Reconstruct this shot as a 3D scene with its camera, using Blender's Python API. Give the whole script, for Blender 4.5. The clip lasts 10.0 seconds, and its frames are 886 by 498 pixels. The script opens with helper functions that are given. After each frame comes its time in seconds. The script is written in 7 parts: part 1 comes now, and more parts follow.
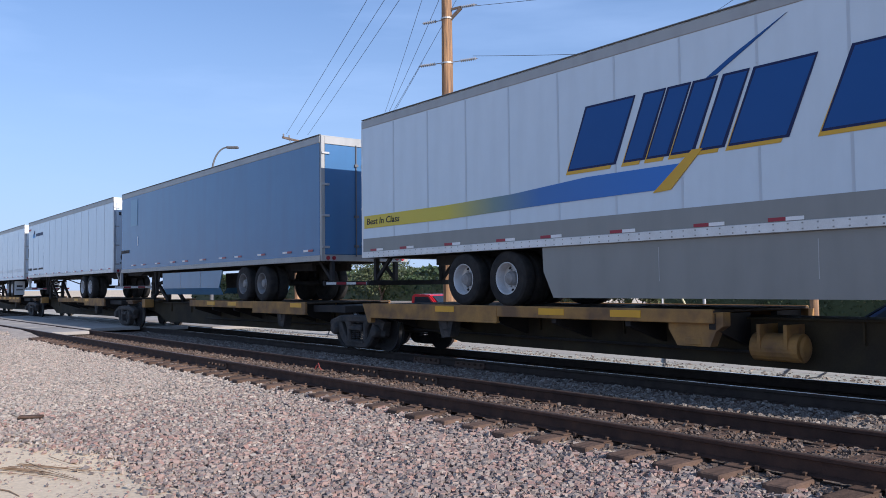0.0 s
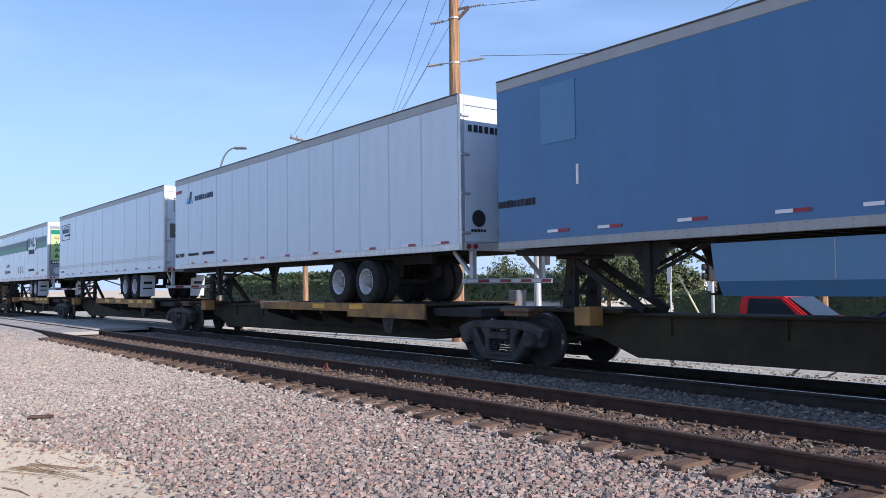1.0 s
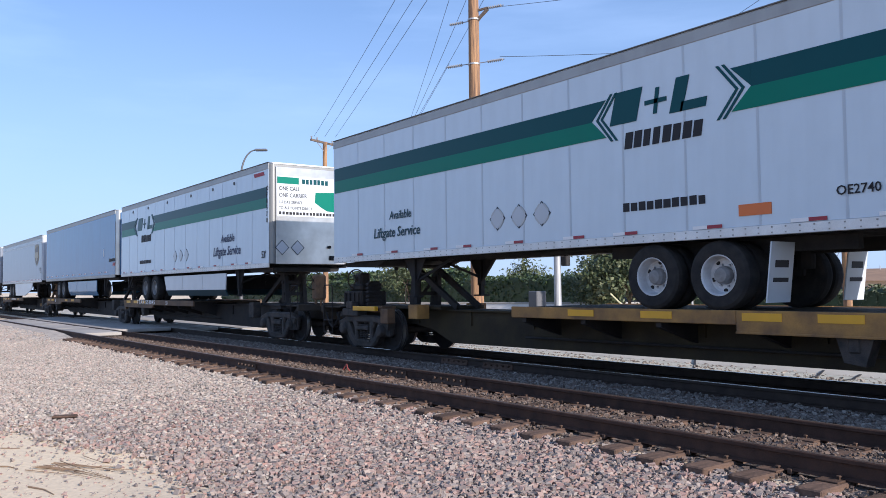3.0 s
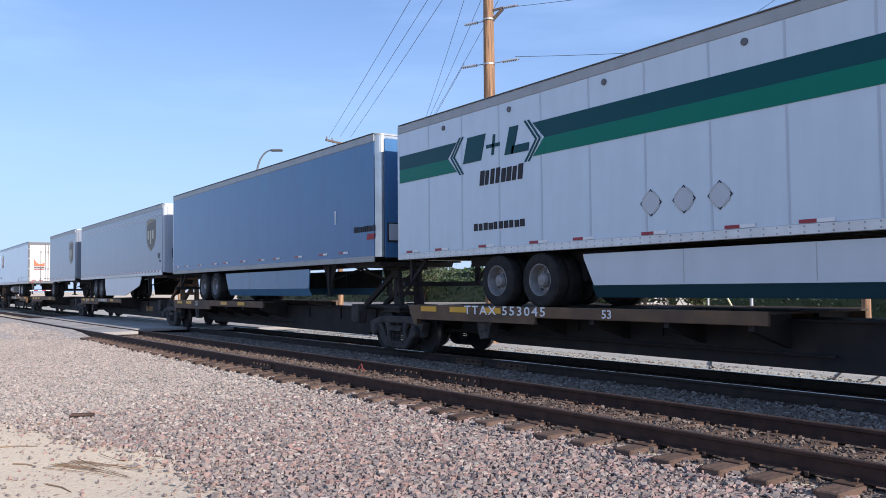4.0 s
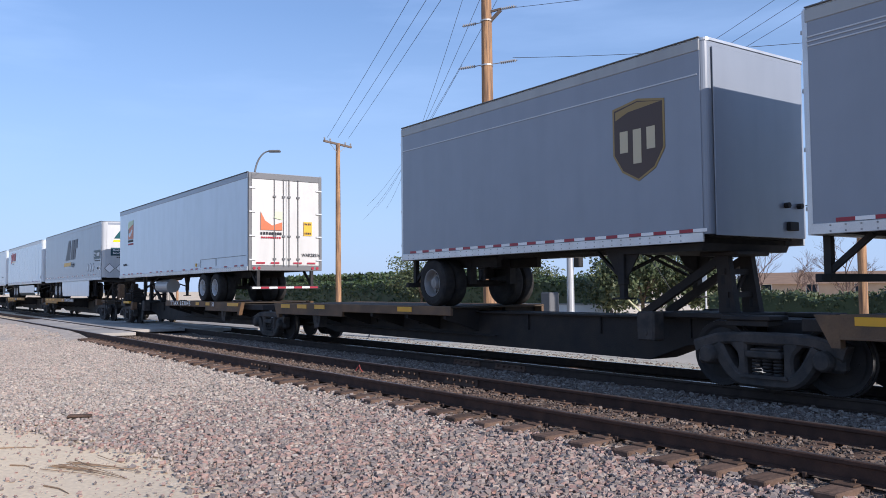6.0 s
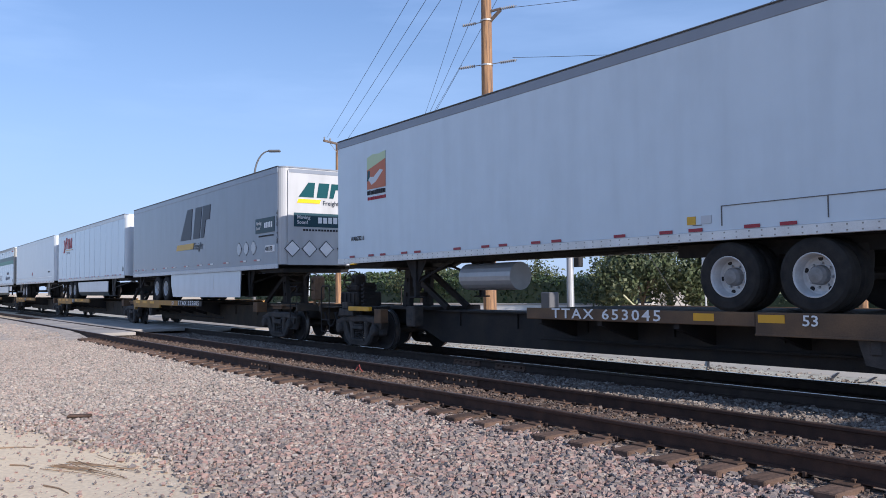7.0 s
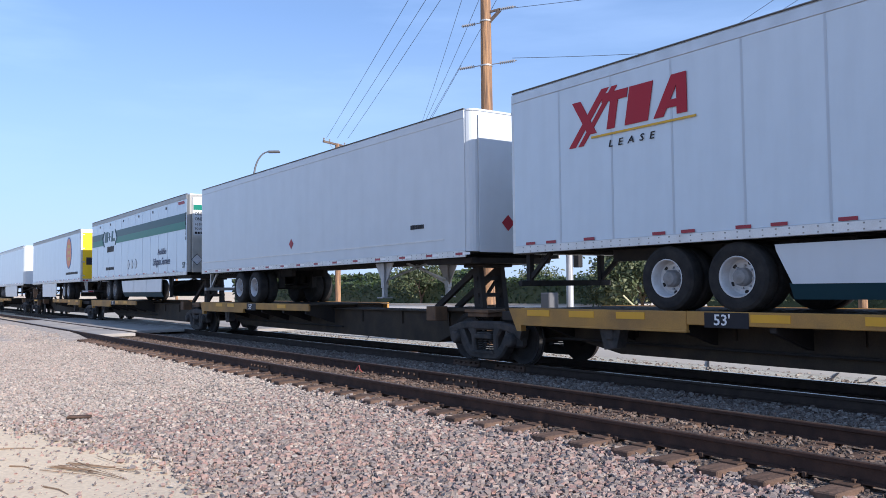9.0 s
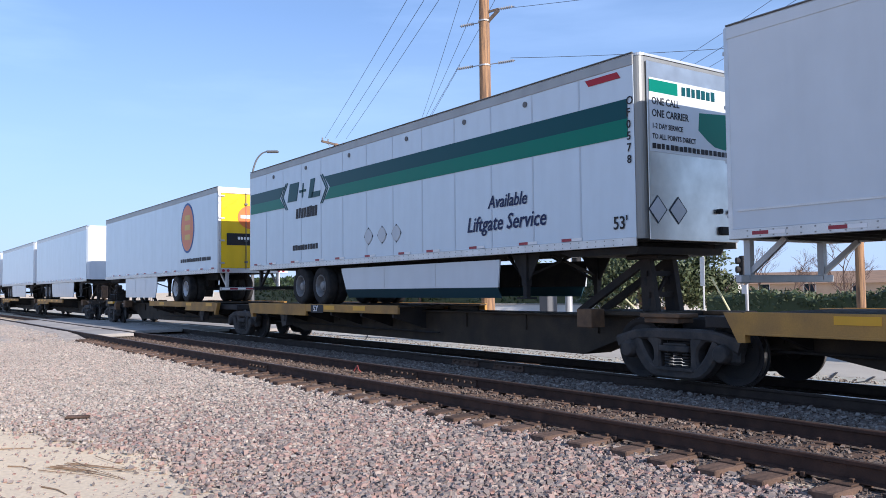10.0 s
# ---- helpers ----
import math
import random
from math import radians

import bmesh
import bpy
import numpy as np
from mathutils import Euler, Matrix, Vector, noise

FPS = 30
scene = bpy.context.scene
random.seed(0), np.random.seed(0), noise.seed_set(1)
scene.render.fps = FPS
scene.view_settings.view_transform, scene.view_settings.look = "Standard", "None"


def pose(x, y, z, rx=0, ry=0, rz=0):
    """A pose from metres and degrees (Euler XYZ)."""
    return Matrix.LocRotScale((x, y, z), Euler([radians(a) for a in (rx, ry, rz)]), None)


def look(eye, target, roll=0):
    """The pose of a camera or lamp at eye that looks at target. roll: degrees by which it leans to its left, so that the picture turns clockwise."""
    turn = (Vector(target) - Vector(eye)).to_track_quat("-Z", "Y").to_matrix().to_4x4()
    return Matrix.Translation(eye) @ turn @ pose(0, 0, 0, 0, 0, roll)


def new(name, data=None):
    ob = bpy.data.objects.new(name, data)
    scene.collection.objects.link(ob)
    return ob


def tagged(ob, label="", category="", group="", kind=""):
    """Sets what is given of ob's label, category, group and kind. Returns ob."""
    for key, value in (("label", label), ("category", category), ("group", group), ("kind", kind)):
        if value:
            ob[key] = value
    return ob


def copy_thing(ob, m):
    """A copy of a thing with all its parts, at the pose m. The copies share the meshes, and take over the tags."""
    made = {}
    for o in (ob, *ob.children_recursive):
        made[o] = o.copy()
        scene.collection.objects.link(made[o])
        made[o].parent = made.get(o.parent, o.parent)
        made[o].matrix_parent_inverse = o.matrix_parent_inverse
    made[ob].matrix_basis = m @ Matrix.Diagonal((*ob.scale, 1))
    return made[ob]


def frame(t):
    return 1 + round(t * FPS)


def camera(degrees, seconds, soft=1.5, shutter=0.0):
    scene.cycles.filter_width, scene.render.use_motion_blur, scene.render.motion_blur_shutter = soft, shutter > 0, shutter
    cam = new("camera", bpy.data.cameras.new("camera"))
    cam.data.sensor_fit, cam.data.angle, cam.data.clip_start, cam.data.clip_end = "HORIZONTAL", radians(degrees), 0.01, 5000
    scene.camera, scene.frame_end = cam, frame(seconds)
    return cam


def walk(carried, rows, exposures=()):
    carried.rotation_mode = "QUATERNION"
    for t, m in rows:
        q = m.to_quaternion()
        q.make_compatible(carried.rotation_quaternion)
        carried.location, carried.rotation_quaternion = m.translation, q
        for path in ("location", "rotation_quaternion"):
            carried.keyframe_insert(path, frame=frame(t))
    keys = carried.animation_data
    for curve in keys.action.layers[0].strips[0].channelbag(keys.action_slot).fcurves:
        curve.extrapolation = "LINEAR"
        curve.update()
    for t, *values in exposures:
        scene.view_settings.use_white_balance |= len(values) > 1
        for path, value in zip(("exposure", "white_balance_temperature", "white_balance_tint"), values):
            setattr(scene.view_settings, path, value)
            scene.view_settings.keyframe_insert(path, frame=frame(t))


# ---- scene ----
# ---------------- camera ----------------
EYE = Vector((0.0, -11.37, 1.482))
cam = camera(56.53, 10.0, soft=0.9)
AIM = [(0.0, 142.148, 2.572, -0.62), (0.5, 142.208, 2.56, -0.645), (1.0, 142.688, 2.576, -0.70), (1.5, 143.133, 2.664, -0.717),
       (2.0, 143.31, 2.70, -0.734), (2.5, 143.458, 2.67, -0.74), (3.2, 144.35, 2.68, -0.66), (4.0, 145.078, 2.694, -0.57), (4.5, 145.121, 2.705, -0.584),
       (5.0, 144.995, 2.735, -0.61), (5.5, 144.944, 2.77, -0.58), (7.0, 144.927, 2.746, -0.58), (7.5, 144.929, 2.818, -0.628),
       (8.0, 144.937, 2.82, -0.653), (8.5, 144.936, 2.788, -0.66), (9.0, 144.899, 2.784, -0.644), (9.5, 144.851, 2.799, -0.65),
       (10.0, 144.802, 2.776, -0.67)]


def aim(yaw, pitch, roll):
    a, b = radians(yaw), radians(pitch)
    way = Vector((math.cos(b) * math.cos(a), math.cos(b) * math.sin(a), math.sin(b)))
    return look(EYE, EYE + way, roll)


walk(cam, [(t, aim(a, b, c)) for t, a, b, c in AIM], [(0.0, 0.42, 6000, 15), (0.5, 0.66, 6000, 15), (1.0, 0.64, 6000, 15), (2.0, 0.66, 6000, 15), (4.0, 0.58, 6000, 15), (4.7, 0.62, 6000, 15), (5.5, 0.48, 6000, 15), (7.0, 0.42, 6000, 15), (8.0, 0.68, 6000, 15), (9.0, 0.66, 6000, 15), (10.0, 0.66, 6000, 15)])

# ---------------- light ----------------
SUN_DIR = Vector((1.0, 0.12, 0.45)).normalized()
world = bpy.data.worlds.new("sky")
scene.world = world
world.use_nodes = True
wn, wl = world.node_tree.nodes, world.node_tree.links
wn.clear()
sky = wn.new("ShaderNodeTexSky")
sky.sky_type, sky.sun_disc = "NISHITA", False
sky.sun_elevation = math.asin(SUN_DIR.z)
sky.sun_rotation = math.atan2(SUN_DIR.x, SUN_DIR.y)
sky.air_density, sky.dust_density, sky.ozone_density = 1.0, 0.35, 5.0
back = wn.new("ShaderNodeBackground")
back.inputs["Strength"].default_value = 0.095
out = wn.new("ShaderNodeOutputWorld")
# thin high cloud
co = wn.new("ShaderNodeTexCoord")
mp = wn.new("ShaderNodeMapping")
mp.inputs["Scale"].default_value = (1.0, 1.6, 9.0)
cl = wn.new("ShaderNodeTexNoise")
cl.inputs["Scale"].default_value, cl.inputs["Detail"].default_value, cl.inputs["Roughness"].default_value = 1.6, 6.0, 0.55
ramp = wn.new("ShaderNodeValToRGB")
ramp.color_ramp.elements[0].position, ramp.color_ramp.elements[1].position = 0.46, 0.82
ramp.color_ramp.elements[0].color, ramp.color_ramp.elements[1].color = (0.17, 0.17, 0.17, 1), (0.42, 0.42, 0.42, 1)
mixc = wn.new("ShaderNodeMixRGB")
mixc.inputs["Color2"].default_value = (5.4, 7.3, 10.4, 1)
wl.new(co.outputs["Generated"], mp.inputs["Vector"])
wl.new(mp.outputs["Vector"], cl.inputs["Vector"])
wl.new(cl.outputs["Fac"], ramp.inputs["Fac"])
wl.new(ramp.outputs["Color"], mixc.inputs["Fac"])
wl.new(sky.outputs["Color"], mixc.inputs["Color1"])
# pale haze that thickens towards the horizon all round
sep = wn.new("ShaderNodeSeparateXYZ")
haze = wn.new("ShaderNodeMapRange")
haze.inputs["From Min"].default_value, haze.inputs["From Max"].default_value = 0.0, 0.32
haze.inputs["To Min"].default_value, haze.inputs["To Max"].default_value = 0.85, 0.0
mixh = wn.new("ShaderNodeMixRGB")
mixh.inputs["Color2"].default_value = (3.65, 4.85, 6.8, 1)
wl.new(co.outputs["Generated"], sep.inputs["Vector"])
wl.new(sep.outputs["Z"], haze.inputs["Value"])
wl.new(haze.outputs["Result"], mixh.inputs["Fac"])
wl.new(mixc.outputs["Color"], mixh.inputs["Color1"])
wl.new(mixh.outputs["Color"], back.inputs["Color"])
wl.new(back.outputs["Background"], out.inputs["Surface"])

sun_data = bpy.data.lights.new("sun", "SUN")
sun_data.energy, sun_data.angle, sun_data.color = 4.3, radians(0.53), (1.0, 0.90, 0.77)
sun = new("sun", sun_data)
sun.matrix_basis = look(SUN_DIR * 100, (0, 0, 0))


# ---------------- materials ----------------
def material(name, base, rough=0.6, metal=0.0, second=None, scale=6.0, amount=0.5, bump=0.0, bump_scale=60.0, fine=0.12, stretch=(1, 1, 1), island=None, random_amount=0.0, contrast=(0.35, 0.65), spec=0.5):
    """Base colour with large stains towards a second colour, fine grain and relief."""
    m = bpy.data.materials.new(name)
    m.use_nodes = True
    nt = m.node_tree
    n, l = nt.nodes, nt.links
    p = n["Principled BSDF"]
    p.inputs["Roughness"].default_value, p.inputs["Metallic"].default_value = rough, metal
    p.inputs["Specular IOR Level"].default_value = spec
    tc = n.new("ShaderNodeTexCoord")
    mpn = n.new("ShaderNodeMapping")
    mpn.inputs["Scale"].default_value = stretch
    l.new(tc.outputs["Object"], mpn.inputs["Vector"])
    big = n.new("ShaderNodeTexNoise")
    big.inputs["Scale"].default_value, big.inputs["Detail"].default_value = scale, 6.0
    l.new(mpn.outputs["Vector"], big.inputs["Vector"])
    rp = n.new("ShaderNodeValToRGB")
    rp.color_ramp.elements[0].position, rp.color_ramp.elements[1].position = contrast
    l.new(big.outputs["Fac"], rp.inputs["Fac"])
    if island:
        src = n.new("ShaderNodeNewGeometry").outputs["Random Per Island"]
        ir = n.new("ShaderNodeValToRGB")
        ir.color_ramp.interpolation = "CONSTANT"
        els = ir.color_ramp.elements
        els[0].color = (*island[0], 1)
        els[1].position, els[1].color = 1 / len(island), (*island[1], 1)
        for k, c in enumerate(island[2:], 2):
            els.new(k / len(island)).color = (*c, 1)
        l.new(src, ir.inputs["Fac"])
        first = ir.outputs["Color"]
    else:
        rgb = n.new("ShaderNodeRGB")
        rgb.outputs[0].default_value = (*base, 1)
        first = rgb.outputs[0]
    mx = n.new("ShaderNodeMixRGB")
    mul = n.new("ShaderNodeMath")
    mul.operation = "MULTIPLY"
    mul.inputs[1].default_value = amount
    l.new(rp.outputs["Color"], mul.inputs[0])
    l.new(mul.outputs[0], mx.inputs["Fac"])
    l.new(first, mx.inputs["Color1"])
    mx.inputs["Color2"].default_value = (*(second or [c * 0.7 for c in base]), 1)
    gr = n.new("ShaderNodeTexNoise")
    gr.inputs["Scale"].default_value, gr.inputs["Detail"].default_value = bump_scale, 4.0
    l.new(tc.outputs["Object"], gr.inputs["Vector"])
    g2 = n.new("ShaderNodeMapRange")
    g2.inputs["To Min"].default_value, g2.inputs["To Max"].default_value = 1 - fine, 1 + fine
    l.new(gr.outputs["Fac"], g2.inputs["Value"])
    vv = n.new("ShaderNodeVectorMath")
    vv.operation = "SCALE"
    l.new(mx.outputs["Color"], vv.inputs[0])
    if random_amount:
        oi = n.new("ShaderNodeObjectInfo")
        r2 = n.new("ShaderNodeMapRange")
        r2.inputs["To Min"].default_value, r2.inputs["To Max"].default_value = 1 - random_amount, 1 + random_amount
        l.new(oi.outputs["Random"], r2.inputs["Value"])
        mm = n.new("ShaderNodeMath")
        mm.operation = "MULTIPLY"
        l.new(r2.outputs["Result"], mm.inputs[0])
        l.new(g2.outputs["Result"], mm.inputs[1])
        l.new(mm.outputs[0], vv.inputs["Scale"])
    else:
        l.new(g2.outputs["Result"], vv.inputs["Scale"])
    l.new(vv.outputs["Vector"], p.inputs["Base Color"])
    if bump:
        bp = n.new("ShaderNodeBump")
        bp.inputs["Strength"].default_value, bp.inputs["Distance"].default_value = bump, 0.02
        l.new(gr.outputs["Fac"], bp.inputs["Height"])
        l.new(bp.outputs["Normal"], p.inputs["Normal"])
    return m


def paint(name, base, rough=0.24, dirt=0.22, metal=0.0, spec=0.5):
    """Painted sheet with streaks of road dirt running down."""
    return material(name, base, rough, metal, second=[c * 0.62 + 0.02 for c in base], scale=1.3, amount=dirt, bump=0.04, bump_scale=2.2, fine=0.05, stretch=(2.2, 2.2, 0.35), contrast=(0.4, 0.75), spec=spec)


SEAM = paint("riveted_seam_metal", (0.47, 0.53, 0.59), 0.35, 0.25, 0.1)
WHITE = paint("white_paint", (0.575, 0.66, 0.735), 0.2, spec=0.85)
BRIGHT = paint("bright_white_paint", (0.605, 0.65, 0.69), dirt=0.15)
DOORWHITE = paint("weathered_white_door", (0.52, 0.51, 0.49), 0.35, 0.35)
DINGY = paint("dingy_white_paint", (0.47, 0.48, 0.49), 0.3, 0.45)
DULLRAIL = paint("dull_grey_rail", (0.36, 0.365, 0.36), 0.45, 0.5, 0.3)
PALE = paint("pale_grey_paint", (0.50, 0.53, 0.57))
GREY = paint("grey_paint", (0.235, 0.262, 0.308))
UPSG = paint("blue_grey_paint", (0.24, 0.27, 0.322))
BLUE = paint("blue_paint", (0.062, 0.165, 0.335), dirt=0.35)
BLUE2 = paint("dull_blue_paint", (0.085, 0.22, 0.375), dirt=0.3)
YELLOW = paint("yellow_paint", (0.80, 0.52, 0.01))
CARYEL = material("worn_yellow_steel", (0.42, 0.22, 0.06), 0.75, 0, second=(0.14, 0.08, 0.045), scale=2.5, amount=0.85, bump=0.25, bump_scale=40, fine=0.2)
BLACKST = material("sooty_black_steel", (0.028, 0.0265, 0.027), 0.7, 0, second=(0.06, 0.047, 0.038), scale=2.0, amount=0.6, bump=0.2, bump_scale=45, fine=0.25, spec=0.2)
BROWNST = material("dark_brown_steel", (0.046, 0.037, 0.03), 0.75, 0, second=(0.09, 0.066, 0.044), scale=2.2, amount=0.6, bump=0.25, bump_scale=45, fine=0.25, spec=0.2)
SIDEFR = material("dusty_cast_steel", (0.045, 0.043, 0.042), 0.7, 0.1, second=(0.11, 0.09, 0.078), scale=5.0, amount=0.7, bump=0.3, bump_scale=60, fine=0.2, spec=0.2)
TREAD = material("polished_wheel_tread", (0.45, 0.44, 0.43), 0.3, 0.9, scale=8, amount=0.3)
RUBBER = material("tyre_rubber", (0.022, 0.022, 0.023), 0.85, 0, second=(0.06, 0.055, 0.05), scale=5, amount=0.5, bump=0.2, bump_scale=80, spec=0.2)
RIM = material("white_steel_rim", (0.68, 0.69, 0.70), 0.45, 0, second=(0.35, 0.33, 0.31), scale=5, amount=0.5)
DARKRIM = material("dusty_grey_rim", (0.30, 0.30, 0.30), 0.5, 0, second=(0.12, 0.11, 0.1), scale=5, amount=0.6)
ALU = material("brushed_aluminium", (0.62, 0.63, 0.64), 0.42, 0.75, second=(0.45, 0.45, 0.45), scale=3, amount=0.5, bump=0.03)
CHROME = material("stainless_sheet", (0.62, 0.62, 0.60), 0.28, 0.9, second=(0.42, 0.41, 0.39), scale=2, amount=0.6, bump=0.03, bump_scale=5)
GALV = material("galvanised_steel", (0.45, 0.46, 0.47), 0.5, 0.5, scale=4, amount=0.4)
UNDER = material("black_underframe", (0.026, 0.026, 0.028), 0.8, 0, second=(0.055, 0.05, 0.045), scale=4, amount=0.5, spec=0.2)
STEELG = paint("bare_grey_metal", (0.245, 0.25, 0.242), 0.42, 0.35, 0.3)
RED = paint("red_reflector", (0.30, 0.013, 0.032), 0.35, 0.1)
TAPEW = paint("white_reflector", (0.82, 0.82, 0.82), 0.35, 0.1)
INK = paint("black_lettering", (0.025, 0.025, 0.03), 0.5, 0.05, spec=0.2)
DEEPNAVY = paint("deep_navy_print", (0.012, 0.022, 0.085), 0.4, 0.05, spec=0.2)
LIGHTB = paint("light_blue_print", (0.08, 0.38, 0.78), 0.4, 0.05)
NAVY = paint("navy_lettering", (0.015, 0.082, 0.275), 0.4, 0.05, spec=0.2)
GREEN = paint("teal_green_stripe", (0.0, 0.165, 0.115), 0.35, 0.06, spec=0.2)
DGREEN = paint("dark_green_stripe", (0.002, 0.062, 0.075), 0.35, 0.06, spec=0.2)
LIME = paint("lime_green_print", (0.34, 0.54, 0.20), 0.4, 0.1)
GOLD = paint("gold_lettering", (0.62, 0.36, 0.02), 0.4, 0.05)
BROWN = paint("brown_shield", (0.055, 0.03, 0.02), 0.4, 0.05)
CRIMSON = paint("crimson_lettering", (0.36, 0.025, 0.04), 0.4, 0.05, spec=0.2)
BRICKP = paint("brick_orange_print", (0.50, 0.13, 0.045), 0.4, 0.15)
PALEGREEN = paint("pale_green_print", (0.50, 0.62, 0.38), 0.4, 0.15)
ORANGE = paint("orange_print", (0.68, 0.16, 0.03), 0.4, 0.1)
OCHRE = paint("dull_ochre_print", (0.26, 0.18, 0.06), 0.4, 0.1)
CREAM = paint("pale_cream_print", (0.50, 0.44, 0.30), 0.4, 0.1)
SLATE = paint("slate_lettering", (0.035, 0.045, 0.065), 0.4, 0.05, spec=0.2)
PATCH = paint("faded_yellow_patch", (0.80, 0.40, 0.015), 0.45, 0.3)
LEGGREY = paint("weathered_grey_steel", (0.13, 0.132, 0.138), 0.6, 0.1, 0.3)
TEALP = paint("dark_teal_panel", (0.02, 0.06, 0.08), 0.4, 0.1, spec=0.2)


def fading_paint(name, ramp_stops, x0, x1):
    """Printed colour that runs from one hue to the next along the thing's length."""
    m = paint(name, ramp_stops[0][1], 0.35, 0.05)
    n, l = m.node_tree.nodes, m.node_tree.links
    mr = n.new("ShaderNodeMapRange")
    mr.inputs["From Min"].default_value, mr.inputs["From Max"].default_value = x0, x1
    sp_ = n.new("ShaderNodeSeparateXYZ")
    tc = n.new("ShaderNodeTexCoord")
    cr = n.new("ShaderNodeValToRGB")
    els = cr.color_ramp.elements
    els[0].position, els[0].color = ramp_stops[0][0], (*ramp_stops[0][1], 1)
    els[1].position, els[1].color = ramp_stops[-1][0], (*ramp_stops[-1][1], 1)
    for pos, c in ramp_stops[1:-1]:
        els.new(pos).color = (*c, 1)
    l.new(tc.outputs["Object"], sp_.inputs["Vector"])
    l.new(sp_.outputs["X"], mr.inputs["Value"])
    l.new(mr.outputs["Result"], cr.inputs["Fac"])
    l.new(cr.outputs["Color"], n["Principled BSDF"].inputs["Base Color"])
    return m


FADE = fading_paint("yellow_to_blue_print", [(0.0, (0.62, 0.47, 0.01)), (0.36, (0.55, 0.46, 0.03)), (0.52, (0.16, 0.24, 0.22)), (0.66, (0.03, 0.14, 0.42)), (1.0, (0.02, 0.16, 0.55))], -7.95, 0.6)


# ---------------- mesh helpers ----------------
def link(name, bm, mat, parent=None, label="", smooth=False):
    me = bpy.data.meshes.new(name)
    bmesh.ops.recalc_face_normals(bm, faces=bm.faces)
    if smooth:
        for f in bm.faces:
            f.smooth = True
    bm.to_mesh(me)
    bm.free()
    me.materials.append(mat)
    ob = new(name, me)
    if parent:
        ob.parent = parent
    if label:
        ob["label"] = label
    return ob


part = link


def again(ob, m, parent=None):
    """Another part on the same mesh."""
    o = ob.copy()
    scene.collection.objects.link(o)
    o.parent = parent or ob.parent
    o.matrix_basis = m
    return o


def box(bm, x0, x1, y0, y1, z0, z1, bevel=0.0):
    r = bmesh.ops.create_cube(bm, size=1.0)
    vs = r["verts"]
    for v in vs:
        v.co = ((x0 + x1) / 2 + v.co.x * (x1 - x0), (y0 + y1) / 2 + v.co.y * (y1 - y0), (z0 + z1) / 2 + v.co.z * (z1 - z0))
    if bevel:
        es = list({e for v in vs for e in v.link_edges})
        bmesh.ops.bevel(bm, geom=es, offset=bevel, segments=1, affect="EDGES")
    return bm


def prism(bm, pts, lo, hi, axis="y"):
    """A polygon drawn out along an axis: points are (x, z) for y, (x, y) for z, (y, z) for x."""
    def at(a, b, c):
        return {"y": (a, c, b), "z": (a, b, c), "x": (c, a, b)}[axis]
    lower = [bm.verts.new(at(a, b, lo)) for a, b in pts]
    upper = [bm.verts.new(at(a, b, hi)) for a, b in pts]
    bm.faces.new(lower)
    bm.faces.new(upper[::-1])
    k = len(pts)
    for i in range(k):
        bm.faces.new((lower[i], lower[(i + 1) % k], upper[(i + 1) % k], upper[i]))
    return bm


def lathe(bm, profile, seg=32, centre=(0, 0, 0), axis="y", capped=True):
    """Turns a profile of (radius, along) about an axis."""
    rings = []
    for r, a in profile:
        ring = []
        for i in range(seg):
            t = 2 * math.pi * i / seg
            c, s = r * math.cos(t), r * math.sin(t)
            p = {"y": (c, a, s), "z": (c, s, a), "x": (a, c, s)}[axis]
            ring.append(bm.verts.new(Vector(p) + Vector(centre)))
        rings.append(ring)
    for a, b in zip(rings, rings[1:]):
        for i in range(seg):
            bm.faces.new((a[i], a[(i + 1) % seg], b[(i + 1) % seg], b[i]))
    for ring in (rings[0], rings[-1]) if capped else ():
        bm.faces.new(ring)
    return bm


def tube(bm, pts, r, seg=5):
    """One continuous round wire through points."""
    rings = []
    for i, p in enumerate(pts):
        d = Vector(pts[min(i + 1, len(pts) - 1)]) - Vector(pts[max(i - 1, 0)])
        q = d.to_track_quat("Z", "Y").to_matrix()
        rings.append([bm.verts.new(Vector(p) + q @ Vector((r * math.cos(2 * math.pi * k / seg), r * math.sin(2 * math.pi * k / seg), 0))) for k in range(seg)])
    for a, b in zip(rings, rings[1:]):
        for k in range(seg):
            bm.faces.new((a[k], a[(k + 1) % seg], b[(k + 1) % seg], b[k]))
    bm.faces.new(rings[0])
    bm.faces.new(rings[-1][::-1])
    return bm


def rod(bm, a, b, r, seg=8, r2=None):
    """A round bar from a to b."""
    a, b = Vector(a), Vector(b)
    q = (b - a).to_track_quat("Z", "Y").to_matrix()
    rings = []
    for p, rr in ((a, r), (b, r2 or r)):
        rings.append([bm.verts.new(p + q @ Vector((rr * math.cos(2 * math.pi * i / seg), rr * math.sin(2 * math.pi * i / seg), 0))) for i in range(seg)])
    for i in range(seg):
        bm.faces.new((rings[0][i], rings[0][(i + 1) % seg], rings[1][(i + 1) % seg], rings[1][i]))
    bm.faces.new(rings[0])
    bm.faces.new(rings[1][::-1])
    return bm


